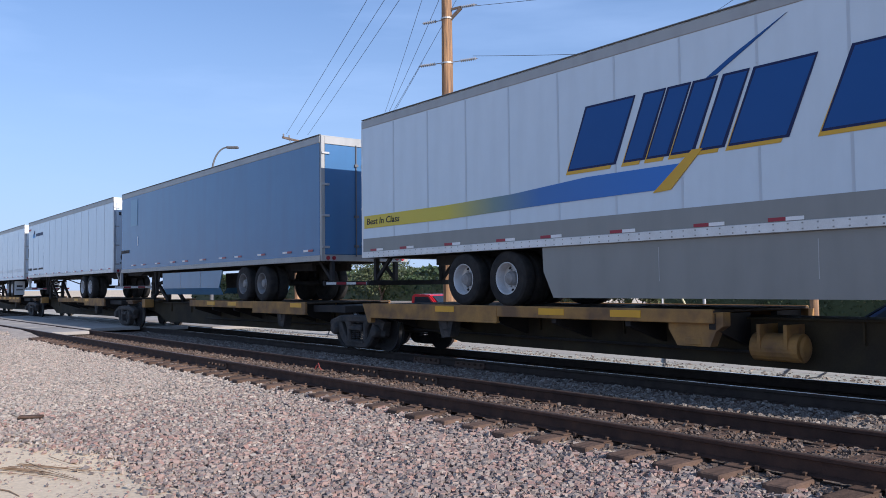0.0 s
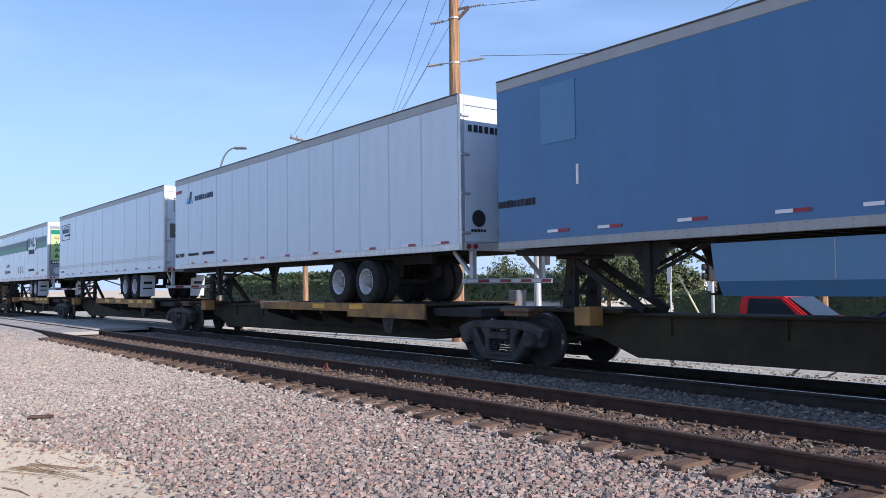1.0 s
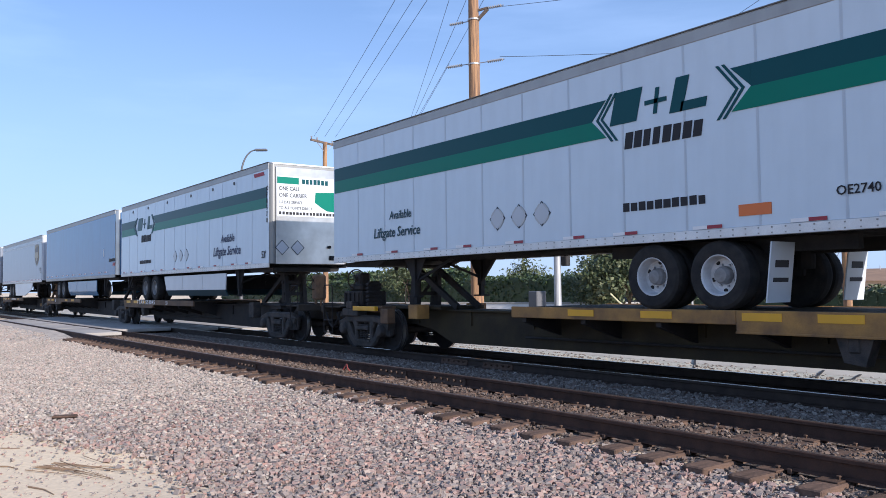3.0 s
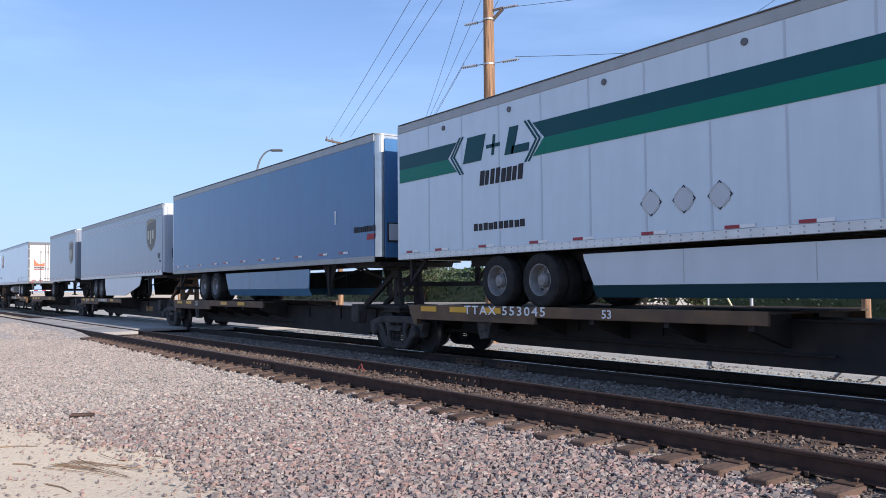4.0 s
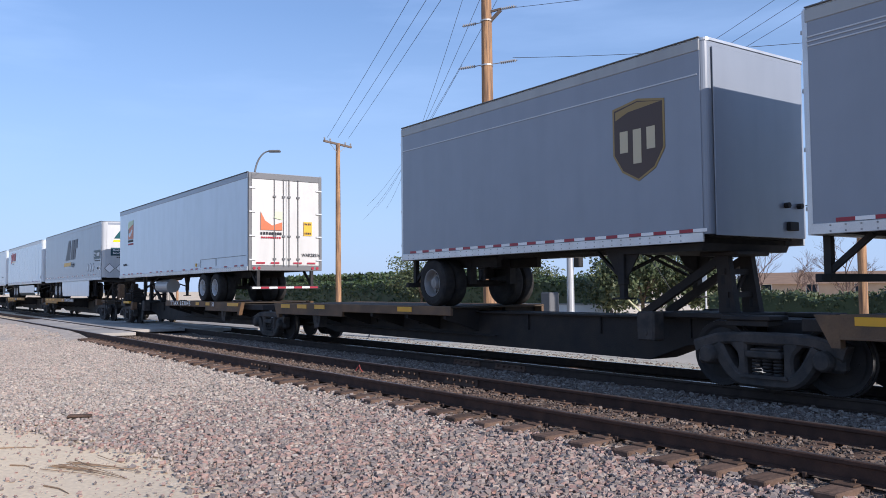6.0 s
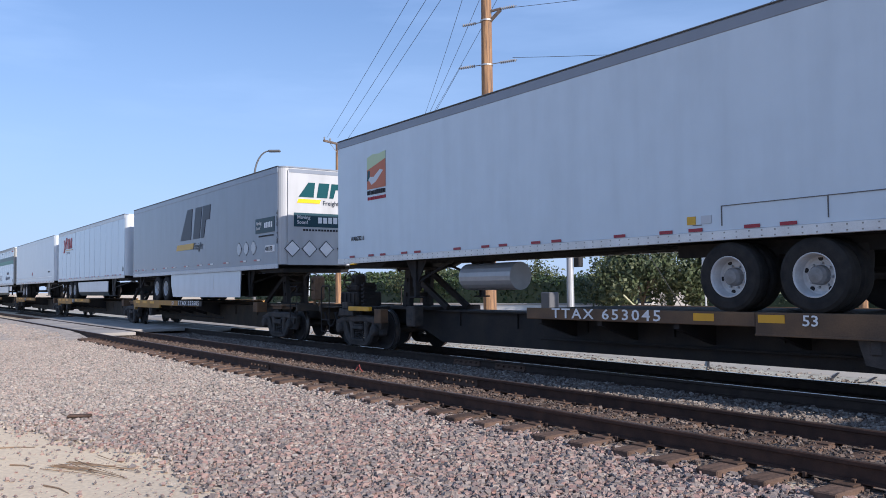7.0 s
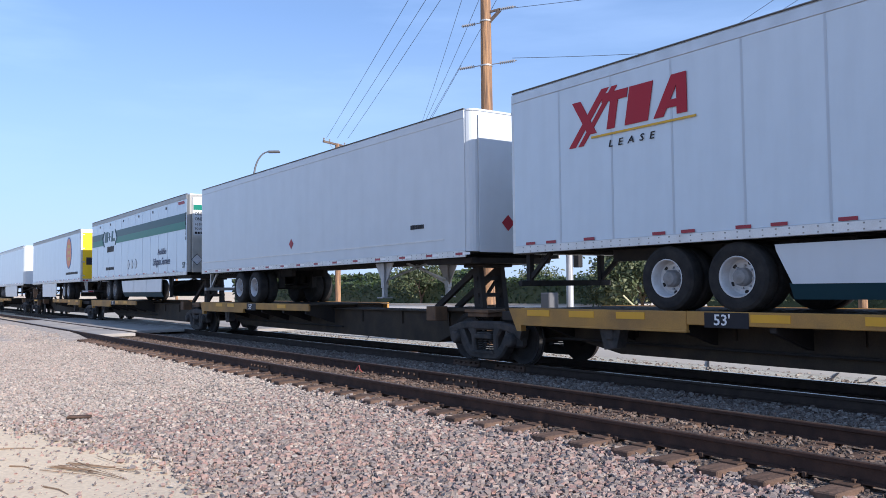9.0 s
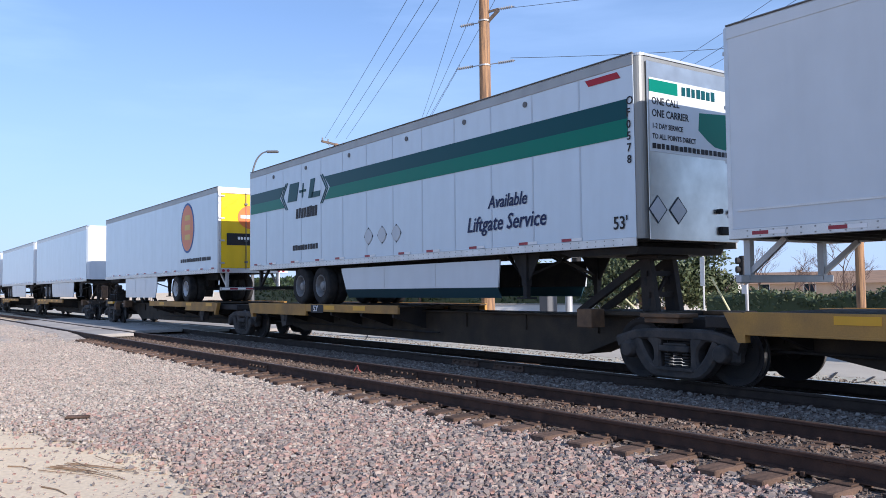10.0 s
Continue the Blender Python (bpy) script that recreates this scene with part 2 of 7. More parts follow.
def beam(bm, a, b, w, h):
    """A square bar from a to b, h deep in the upright plane and w across."""
    a, b = Vector(a), Vector(b)
    d = (b - a).normalized()
    side = d.cross(Vector((0, 0, 1)))
    side = side.normalized() if side.length > 0.01 else Vector((0, 1, 0))
    up = side.cross(d).normalized()
    c = [(-1, -1), (1, -1), (1, 1), (-1, 1)]
    lo = [bm.verts.new(a + side * w / 2 * i + up * h / 2 * j) for i, j in c]
    hi = [bm.verts.new(b + side * w / 2 * i + up * h / 2 * j) for i, j in c]
    bm.faces.new(lo)
    bm.faces.new(hi[::-1])
    for i in range(4):
        bm.faces.new((lo[i], lo[(i + 1) % 4], hi[(i + 1) % 4], hi[i]))
    return bm


def bmn():
    return bmesh.new()


def thing(name, m, label, category, group=""):
    ob = new(name)
    ob.matrix_basis = m
    return tagged(ob, label, category, group)


def writing(text, size, mat, parent, m, depth=0.002, name="lettering", squeeze=1.0, shear=0.0, bold=0.012, spread=1.0):
    cu = bpy.data.curves.new(name, "FONT")
    cu.body, cu.size, cu.extrude, cu.shear = text, size, depth, shear
    cu.resolution_u = 2
    cu.offset = bold * size
    cu.space_character = spread
    tmp = bpy.data.objects.new(name, cu)
    me = bpy.data.meshes.new_from_object(tmp)
    bpy.data.objects.remove(tmp)
    me.transform(Matrix.Diagonal((squeeze, 1, 1, 1)))
    me.materials.clear()
    me.materials.append(mat)
    ob = new(name, me)
    ob.parent, ob.matrix_basis = parent, m
    ob["label"] = "lettering that reads " + text.replace("\n", " ")
    return ob


V = 22.42
MOVING = []


def rolls(ob, x0, z=0.0):
    """Remember a thing that rides along the track from x0 at the start."""
    ob.matrix_basis = pose(x0, 0, z)
    MOVING.append((ob, x0, z))
    return ob
# ---------------- ground and tracks ----------------
NY, NZ = -3.89, 0.03          # centre and rail top of the near track
GAUGE = 0.7525                # rail centre from track centre
DIRT = material("dusty_ground", (0.72, 0.58, 0.40), 0.95, 0, second=(0.55, 0.45, 0.33), scale=0.35, amount=0.8, bump=0.5, bump_scale=18, fine=0.22)
# GRAVEL is darker than the stones: gap shade put into the bed's colour
GRAVEL = material("ballast_bed", (0.19, 0.15, 0.125), 0.95, 0, second=(0.10, 0.083, 0.072), scale=9, amount=0.7, bump=0.8, bump_scale=30, fine=0.4)
ASPHALT = material("pale_worn_asphalt", (0.45, 0.415, 0.35), 0.9, 0, second=(0.33, 0.30, 0.26), scale=0.6, amount=0.6, bump=0.3, bump_scale=50, fine=0.2)
CONCRETE = material("pale_concrete", (0.36, 0.335, 0.305), 0.85, 0, second=(0.28, 0.26, 0.24), scale=1.2, amount=0.6, bump=0.2, bump_scale=40, fine=0.15, random_amount=0.1)
STONE = material("crushed_granite", (0.35, 0.29, 0.27), 0.9, 0, second=(0.22, 0.18, 0.17), scale=14, amount=0.35, bump=0.3, bump_scale=60, fine=0.15,
                 island=[(0.335, 0.232, 0.198), (0.265, 0.222, 0.198), (0.325, 0.225, 0.188), (0.205, 0.172, 0.154), (0.385, 0.315, 0.268), (0.315, 0.19, 0.158), (0.305, 0.258, 0.228), (0.145, 0.122, 0.112), (0.345, 0.238, 0.2), (0.25, 0.212, 0.188)])
DUSTSTONE = material("dusty_crushed_granite", (0.38, 0.33, 0.28), 0.9, 0, second=(0.24, 0.21, 0.18), scale=14, amount=0.35, bump=0.3, bump_scale=60, fine=0.15,
                     island=[(0.43, 0.345, 0.295), (0.39, 0.35, 0.31), (0.42, 0.335, 0.285), (0.30, 0.27, 0.24), (0.50, 0.44, 0.37), (0.37, 0.285, 0.245), (0.43, 0.385, 0.335), (0.22, 0.20, 0.18), (0.44, 0.36, 0.305), (0.34, 0.305, 0.27)])
GREYSTONE = material("grey_crushed_rock", (0.24, 0.21, 0.19), 0.9, 0, second=(0.13, 0.11, 0.10), scale=14, amount=0.5, bump=0.3, bump_scale=60, fine=0.2,
                     island=[(0.19, 0.16, 0.135), (0.26, 0.225, 0.19), (0.14, 0.115, 0.098), (0.33, 0.29, 0.25), (0.19, 0.145, 0.118)])
BROWNGRIT = material("rust_stained_grit", (0.2, 0.15, 0.12), 0.95, 0, second=(0.11, 0.085, 0.07), scale=10, amount=0.6, bump=0.3, bump_scale=60,
                     island=[(0.145, 0.102, 0.08), (0.10, 0.07, 0.056), (0.215, 0.168, 0.138), (0.075, 0.054, 0.044)])
RUST = material("rusty_rail_steel", (0.088, 0.047, 0.033), 0.72, 0.05, second=(0.036, 0.022, 0.018), scale=5, amount=0.7, bump=0.25, bump_scale=70, fine=0.25, spec=0.2)
WORNHEAD = material("worn_rail_head", (0.20, 0.15, 0.12), 0.45, 0.7, second=(0.10, 0.065, 0.05), scale=3, amount=0.6, stretch=(0.3, 1, 1))
SHINE = material("polished_rail_head", (0.5, 0.49, 0.48), 0.25, 0.95, scale=3, amount=0.3, stretch=(0.2, 1, 1))
DARKRAIL = material("dark_rail_steel", (0.042, 0.031, 0.026), 0.75, 0.15, second=(0.075, 0.054, 0.042), scale=5, amount=0.6, bump=0.2, bump_scale=70, spec=0.2)
TIEWOOD = material("creosoted_tie", (0.14, 0.09, 0.066), 0.9, 0, second=(0.055, 0.038, 0.03), scale=3, amount=0.8, bump=0.6, bump_scale=25, fine=0.3, stretch=(4, 0.5, 4), random_amount=0.3, spec=0.2)
PLATE = material("rusty_plate", (0.12, 0.075, 0.053), 0.85, 0.1, second=(0.065, 0.043, 0.034), scale=12, amount=0.6, bump=0.3, fine=0.25, random_amount=0.25, spec=0.2)


def ground_height(x, y):
    """Bed under the tracks, a ballast shoulder, then flat ground."""
    if y > 2.2:
        z = -0.20 - min(1.0, (y - 2.2) / 2.5) * 0.22
    elif y > -1.7:
        z = -0.19
    elif y > NY + 1.25:
        z = -0.19 + 0.04 * math.sin(math.pi * (y + 1.7) / (NY + 2.95))
    elif y > NY - 1.0:
        z = -0.195
    else:
        z = -0.195 - min(1.0, (NY - 1.0 - y) / 0.55) * 0.07 - min(1.0, max(0.0, NY - 2.1 - y) / 2.5) * 0.06
    return z + 0.012 * noise.noise(Vector((x * 0.9, y * 0.9, 3.0)))


def sheet(name, xs, ys, mat, height, kind_label, cat):
    bm = bmn()
    g = [[bm.verts.new((x, y, height(x, y))) for y in ys] for x in xs]
    for i in range(len(xs) - 1):
        for j in range(len(ys) - 1):
            f = bm.faces.new((g[i][j], g[i + 1][j], g[i + 1][j + 1], g[i][j + 1]))
            f.smooth = True
    ob = link(name, bm, mat)
    return tagged(ob, kind_label, cat, kind="structure")


def steps(a, b, d):
    k = max(1, int(round((b - a) / d)))
    return [a + (b - a) * i / k for i in range(k + 1)]


gx = [-3000, -800, -300] + steps(-150, -40, 5) + steps(-39, 14, 0.5) + [30, 80, 300, 800, 3000]
gy = [-3000, -600, -100, -40, -25] + steps(-16, -4.9, 0.3) + steps(-4.5, 4.5, 0.5) + steps(6, 60, 6) + [150, 500, 1500, 3000]
ground = sheet("ground", gx, gy, DIRT, ground_height, "dusty tan dirt ground beside the railway", "ground")


def ballast_edge(x):
    """Where the gravel gives way to bare dirt on the near side."""
    e = -8.72 if x > -9.2 else -8.72 + 0.29 * (x + 9.2)
    return e + 0.16 * noise.noise(Vector((x * 0.8, 2.0, 0.0))) + 0.1 * noise.noise(Vector((x * 2.7, 5.0, 0.0)))


bm = bmn()
bx = steps(-33.4, 14, 0.4)
rows_ = []
for x in bx:
    e = max(-13.5, ballast_edge(x) - 0.35)
    col = []
    for k in range(25):
        y = e + (2.4 - e) * k / 24
        lift = 0.012 * noise.noise(Vector((x * 2.2, y * 2.2, 9.0))) + (0.02 * min(1.0, (k + 0.2) / 3.0) - 0.012 if k < 24 else -0.03)
        col.append(bm.verts.new((x, y, ground_height(x, y) + lift)))
    rows_.append(col)
for a, b in zip(rows_, rows_[1:]):
    for k in range(24):
        bm.faces.new((a[k], b[k], b[k + 1], a[k + 1])).smooth = True
ballast = tagged(link("ballast_bed", bm, GRAVEL), "crushed-rock ballast bed under the tracks, darkened as shade between stones", "ballast", kind="structure")

# loose stones: angular lumps with eight jittered corners
ico_v = np.array([(x, y, z) for x in (-1, 1) for y in (-1, 1) for z in (-1, 1)], float)
ico_f = np.array([(0, 1, 3), (0, 3, 2), (4, 6, 7), (4, 7, 5), (0, 4, 5), (0, 5, 1), (2, 3, 7), (2, 7, 6), (0, 2, 6), (0, 6, 4), (1, 5, 7), (1, 7, 3)])


def stones(name, places, sizes, mat, label):
    """Many angular stones in one mesh."""
    rng = np.random.default_rng(5)
    k = len(places)
    kinds = []
    for _ in range(60):
        q = ico_v * rng.uniform(0.45, 1.0, (len(ico_v), 3)) * np.array([1.05, rng.uniform(0.6, 1.0), rng.uniform(0.45, 0.8)])
        kinds.append(q)
    kinds = np.array(kinds)[rng.integers(0, 60, k)]
    a = rng.uniform(0, 2 * np.pi, k)
    c, s = np.cos(a), np.sin(a)
    b = rng.normal(0, 0.7, k)
    cb, sb = np.cos(b), np.sin(b)
    x, y, z = kinds[..., 0], kinds[..., 1], kinds[..., 2]
    y, z = y * cb[:, None] - z * sb[:, None], y * sb[:, None] + z * cb[:, None]
    x, y = x * c[:, None] - y * s[:, None], x * s[:, None] + y * c[:, None]
    v = np.stack([x, y, z], -1) * sizes[:, None, None] + places[:, None, :]
    f = ico_f[None] + (np.arange(k) * len(ico_v))[:, None, None]
    me = bpy.data.meshes.new(name)
    me.vertices.add(v.size // 3)
    me.vertices.foreach_set("co", v.reshape(-1).astype(np.float32))
    nf = f.shape[0] * f.shape[1]
    me.loops.add(nf * 3)
    me.loops.foreach_set("vertex_index", f.reshape(-1).astype(np.int32))
    me.polygons.add(nf)
    me.polygons.foreach_set("loop_start", np.arange(0, nf * 3, 3, dtype=np.int32))
    me.polygons.foreach_set("loop_total", np.full(nf, 3, dtype=np.int32))
    me.polygons.foreach_set("use_smooth", np.zeros(nf, dtype=bool))
    me.update(calc_edges=True)
    me.materials.append(mat)
    return tagged(new(name, me), label, "gravel", kind="stuff")


def scatter(x0, x1, y0, y1, per_m2, keep, seed):
    rng = np.random.default_rng(seed)
    k = int((x1 - x0) * (y1 - y0) * per_m2)
    out_ = []
    for x, y in zip(rng.uniform(x0, x1, k), rng.uniform(y0, y1, k)):
        if keep(x, y):
            out_.append((x, y, ground_height(x, y) + 0.012 + random.uniform(-0.012, 0.022)))
    return np.array(out_)


def wedge(x, y):
    """Inside the part of the ground that the camera overlooks."""
    a = math.degrees(math.atan2(y + 11.37, x))
    return 110 < a < 176


def shoulder(x, y):
    return wedge(x, y) and y > ballast_edge(x) + random.uniform(-0.5, 0.7) * random.random()


rng = np.random.default_rng(2)
def pink_share(x):
    """The bed turns from fresh pink stone to dusty grey stone along the track."""
    return max(0.0, min(1.0, (x + 14.0) / 8.0))


near_p = scatter(-14, -1.0, -10.8, -5.0, 1350, lambda x, y: shoulder(x, y) and random.random() < pink_share(x), 11)
stones("ballast_stones", near_p, 0.009 + 0.031 * rng.uniform(0, 1, len(near_p)) ** 1.8, STONE, "loose pink and grey crushed granite stones of the ballast")
mid_p = scatter(-33, -6, -12.5, -5.0, 900, lambda x, y: shoulder(x, y) and random.random() > pink_share(x), 12)
stones("ballast_stones", mid_p, 0.008 + 0.025 * rng.uniform(0, 1, len(mid_p)) ** 1.8, DUSTSTONE, "dusty pinkish grey crushed granite stones of the ballast")
crib = scatter(-32, -1.5, -5.05, -0.9, 420, lambda x, y: wedge(x, y) and abs(y - NY + GAUGE) > 0.09 and abs(y - NY - GAUGE) > 0.09, 13)
crib[:, 2] += np.where(np.abs(crib[:, 1] - NY) < 0.66, np.where(np.random.default_rng(3).uniform(0, 1, len(crib)) < 0.55, 0.028, 0.0), -0.002)
inner = np.abs(crib[:, 1] - NY) < 1.2
six = crib[~inner]
stones("ballast_stones", six, 0.010 + 0.028 * rng.uniform(0, 1, len(six)) ** 1.5, GREYSTONE, "grey crushed rock between and beside the tracks")
grit = crib[inner]
stones("ballast_grit", grit, 0.009 + 0.022 * rng.uniform(0, 1, len(grit)) ** 1.5, BROWNGRIT, "rust-stained brown grit between the rails")
loose = scatter(-34, -3, -12.6, -7.5, 110, lambda x, y: wedge(x, y) and y < ballast_edge(x) and y > ballast_edge(x) - 2.2, 14)
loose[:, 2] -= 0.012
stones("scattered_stones", loose, 0.005 + 0.02 * rng.uniform(0, 1, len(loose)) ** 3, STONE, "stray pebbles strewn over the bare dirt")


# rails
def rail_profile():
    return [(-0.07, -0.171), (0.07, -0.171), (0.07, -0.160), (0.012, -0.145), (0.009, -0.045), (0.036, -0.036), (0.036, -0.006), (0.030, 0.0),
            (-0.030, 0.0), (-0.036, -0.006), (-0.036, -0.036), (-0.009, -0.045), (-0.012, -0.145), (-0.07, -0.160)]


def track(name, yc, zc, x0, x1, steel, head, label, tie_x0, tie_x1, tie_top, tie_near):
    t = thing(name, pose(0, yc, zc), label, "railway track")
    t["kind"] = "structure"
    for s in (-1, 1):
        bm = bmn()
        prism(bm, rail_profile(), x0, x1, "x")
        r = part("rail", bm, steel, t)
        r.matrix_basis = pose(0, s * GAUGE, 0)
        bm = bmn()
        box(bm, x0, x1, -0.026, 0.026, 0.0005, 0.003)
        part("rail_head", bm, head, r, "worn running surface of the rail")
    first = None
    i = 0
    x = tie_x0
    while x < tie_x1:
        if first is None:
            bm = bmn()
            box(bm, -0.115, 0.115, -1.3, 1.3, -0.18, 0.0, 0.012)
            first = part("tie", bm, TIEWOOD, t)
            bm = bmn()
            box(bm, -0.1, 0.1, -0.2, 0.2, 0.0, 0.016, 0.004)
            plate = part("tie_plate", bm, PLATE, t)
            bm = bmn()
            box(bm, -0.008, 0.008, -0.008, 0.008, 0.0, 0.04)
            box(bm, -0.017, 0.017, -0.022, 0.014, 0.034, 0.05, 0.004)
            spike = part("spike", bm, PLATE, t)
            bm = bmn()
            box(bm, -0.022, 0.022, -0.085, 0.085, -0.02, 0.028, 0.006)
            anchor = part("rail_anchor", bm, PLATE, t)
            made = [first, plate, spike, anchor]
        dy = random.uniform(-0.05, 0.05)
        again(first, pose(x, dy, tie_top, 0, random.uniform(-0.8, 0.8), random.uniform(-1.5, 1.5)), t)
        if tie_near:
            for s in (-1, 1):
                again(plate, pose(x, s * GAUGE, tie_top), t)
                for k in (-1, 1):
                    again(spike, pose(x + 0.05 * k * s, s * GAUGE + k * 0.088, tie_top - 0.012 + random.uniform(0, 0.012), 0, 0, 0 if k < 0 else 180), t)
                if i % 2 == 0:
                    again(anchor, pose(x + 0.15, s * GAUGE, tie_top + 0.0), t)
        x += 0.545 + random.uniform(-0.03, 0.03)
        i += 1
    for o in made:
        bpy.data.objects.remove(o)
    return t


def joint_bar(t, x, y, mat, side=-1):
    """A splice bar with four bolts on a rail's web."""
    bm = bmn()
    prism(bm, [(-0.036, -0.042), (-0.011, -0.05), (-0.014, -0.14), (-0.06, -0.157), (-0.045, -0.13), (-0.03, -0.09)], -0.46, 0.46, "x")
    j = part("joint_bar", bm, mat, t, "bolted steel splice bar on the rail joint")
    j.matrix_basis = pose(x, y, 0)
    for k in range(5):
        bm = bmn()
        lathe(bm, [(0.02, -0.075), (0.022, -0.06), (0.022, -0.03)], 8, (-0.36 + 0.18 * k, 0, -0.085))
        part("bolt", bm, PLATE, j)
    return j


near_track = track("near_track", NY, NZ, -90, 20, RUST, WORNHEAD, "rusty side track with wooden ties and spiked rails", -31.2, 3.0, -0.180, True)
main_track = track("main_track", 0.0, 0.0, -420, 60, DARKRAIL, SHINE, "busy main track with dark ties and polished rail heads", -75, 3.0, -0.172, False)
joint_bar(near_track, -16.15, -GAUGE, PLATE)
joint_bar(near_track, -12.95, GAUGE, PLATE)
joint_bar(near_track, -11.2, GAUGE, PLATE)
joint_bar(main_track, -14.25, -GAUGE, PLATE)
joint_bar(main_track, -12.8, -GAUGE, PLATE)
BOND = material("red_bond_wire", (0.26, 0.05, 0.04), 0.6, 0, scale=4, amount=0.3)
for x, y in ((-14.3, GAUGE - 0.25),):
    bm = bmn()
    tube(bm, [(-0.12, 0, -0.15), (-0.06, 0.02, -0.06), (0.03, 0.0, -0.03), (0.12, -0.03, -0.10), (0.16, 0, -0.15)], 0.012, 6)
    part("bond_wire", bm, BOND, near_track, "red bond wire looped between rails").matrix_basis = pose(x, y, 0)

# road crossing: panels flush with the rails of both tracks
cross = thing("grade_crossing", pose(0, 0, 0), "pale worn concrete road crossing panels between the rails", "level crossing")
cross["kind"] = "structure"
bm = bmn()
box(bm, -1.2, 1.2, -0.5, 0.5, -0.12, 0.0, 0.015)
panel0 = part("crossing_panel", bm, CONCRETE, cross)
strips_y = [(NY, 1.25, -32.2), (-1.95, 2.2, -34.2), (0.0, 1.25, -33.0), (2.2, 2.4, -31.5)]
for y, w, x_first in strips_y:
    for k in range(8):
        o = again(panel0, pose(x_first - 2.44 * k, y, NZ - 0.012 + random.uniform(-0.006, 0.006)), cross)
        o.scale = (1, w, 1)
bpy.data.objects.remove(panel0)
DUSTY = material("dusty_gravel_approach", (0.46, 0.40, 0.34), 0.95, 0, second=(0.30, 0.26, 0.225), scale=2.6, amount=0.8, bump=0.7, bump_scale=34, fine=0.5)
road = sheet("road", steps(-62, -31.4, 1.8), [-60, -30, -15, -9, -7.6, -6.4, -5.28, -4.74], DUSTY, lambda x, y: ground_height(x, y) + 0.012 + 0.17 * max(0.0, min(1.0, (y + 7.0) / 1.8)) * max(0.0, min(1.0, (-31.4 - x) / 2.5)), "dusty gravel-strewn approach to the crossing", "road")
rp_ = scatter(-48, -31.4, -12.5, -5.3, 150, wedge, 15)
rp_[:, 2] += 0.17 * np.clip((rp_[:, 1] + 7.0) / 1.8, 0, 1) * np.clip((-31.4 - rp_[:, 0]) / 2.5, 0, 1)
stones("approach_stones", rp_, 0.010 + 0.03 * rng.uniform(0, 1, len(rp_)) ** 2, DUSTSTONE, "dusty stones strewn over the crossing approach")
road2 = sheet("street", [-160, -80, -40, 0, 40, 160], [5.0, 9, 14, 16.5], ASPHALT, lambda x, y: -0.40 + 0.0 * x, "pale concrete street behind the tracks", "street")
VERGE = material("pale_grey_gravel", (0.455, 0.435, 0.36), 0.95, 0, second=(0.32, 0.305, 0.25), scale=2.2, amount=0.8, bump=0.6, bump_scale=40, fine=0.5)
verge = sheet("verge", [-160, -80, -40, 0, 40, 160], [2.5, 3.2, 3.9, 4.98], VERGE, lambda x, y: ground_height(x, y) + 0.02, "pale gravel strip between track and street", "verge")

vr = np.random.default_rng(21)
vp = np.stack([vr.uniform(-48, -2, 2600), vr.uniform(2.5, 5.3, 2600), np.zeros(2600)], -1)
vp[:, 2] = [(ground_height(x, y) + 0.024) if y < 4.9 else -0.40 for x, y, _ in vp]
stones("verge_stones", vp, 0.01 + 0.035 * vr.uniform(0, 1, 2600) ** 2, GREYSTONE, "dark stones strewn over the pale gravel strip")
# ---------------- trailers ----------------
DECK = 1.10
HALF = 1.295


def make_wheel(rim_mat):
    """Dual road wheel: two tyres and a dished rim, axle along y, outer face towards -y."""
    bm = bmn()
    prof = [(0.29, -0.135), (0.36, -0.148), (0.45, -0.145), (0.495, -0.115), (0.508, -0.06), (0.508, 0.06), (0.495, 0.115), (0.45, 0.145), (0.36, 0.148), (0.29, 0.135)]
    lathe(bm, prof, 40, capped=False)
    lathe(bm, [(r, a + 0.32) for r, a in prof], 40)
    tyre = link("tyre", bm, RUBBER, smooth=False)
    bm = bmn()
    lathe(bm, [(0.298, -0.142), (0.288, -0.146), (0.276, -0.125), (0.262, -0.03), (0.25, 0.025), (0.215, 0.045), (0.14, 0.04), (0.05, 0.04)], 40, capped=False)
    rim = link("rim", bm, rim_mat, tyre)
    for k in range(8):
        a = 2 * math.pi * k / 8
        bm = bmn()
        lathe(bm, [(0.016, 0.0), (0.018, 0.045)], 8, (0.162 * math.cos(a), 0, 0.162 * math.sin(a)))
        link("wheel_nut", bm, GALV, rim)
        if k < 5:
            h = 2 * math.pi * k / 5 + 0.3
            bm = bmn()
            lathe(bm, [(0.034, 0.033), (0.034, 0.05)], 12, (0.222 * math.cos(h), 0, 0.222 * math.sin(h)))
            link("hand_hole", bm, UNDER, rim)
    bm = bmn()
    lathe(bm, [(0.135, 0.045), (0.128, -0.05), (0.10, -0.10), (0.03, -0.11)], 20)
    link("hub", bm, DARKRIM, rim)
    return tyre


WHEELS = {}


def put_wheel(kind, parent, m):
    if kind not in WHEELS:
        WHEELS[kind] = make_wheel(RIM if kind == "white" else DARKRIM)
    w = copy_thing(WHEELS[kind], m)
    w.parent = parent
    return w


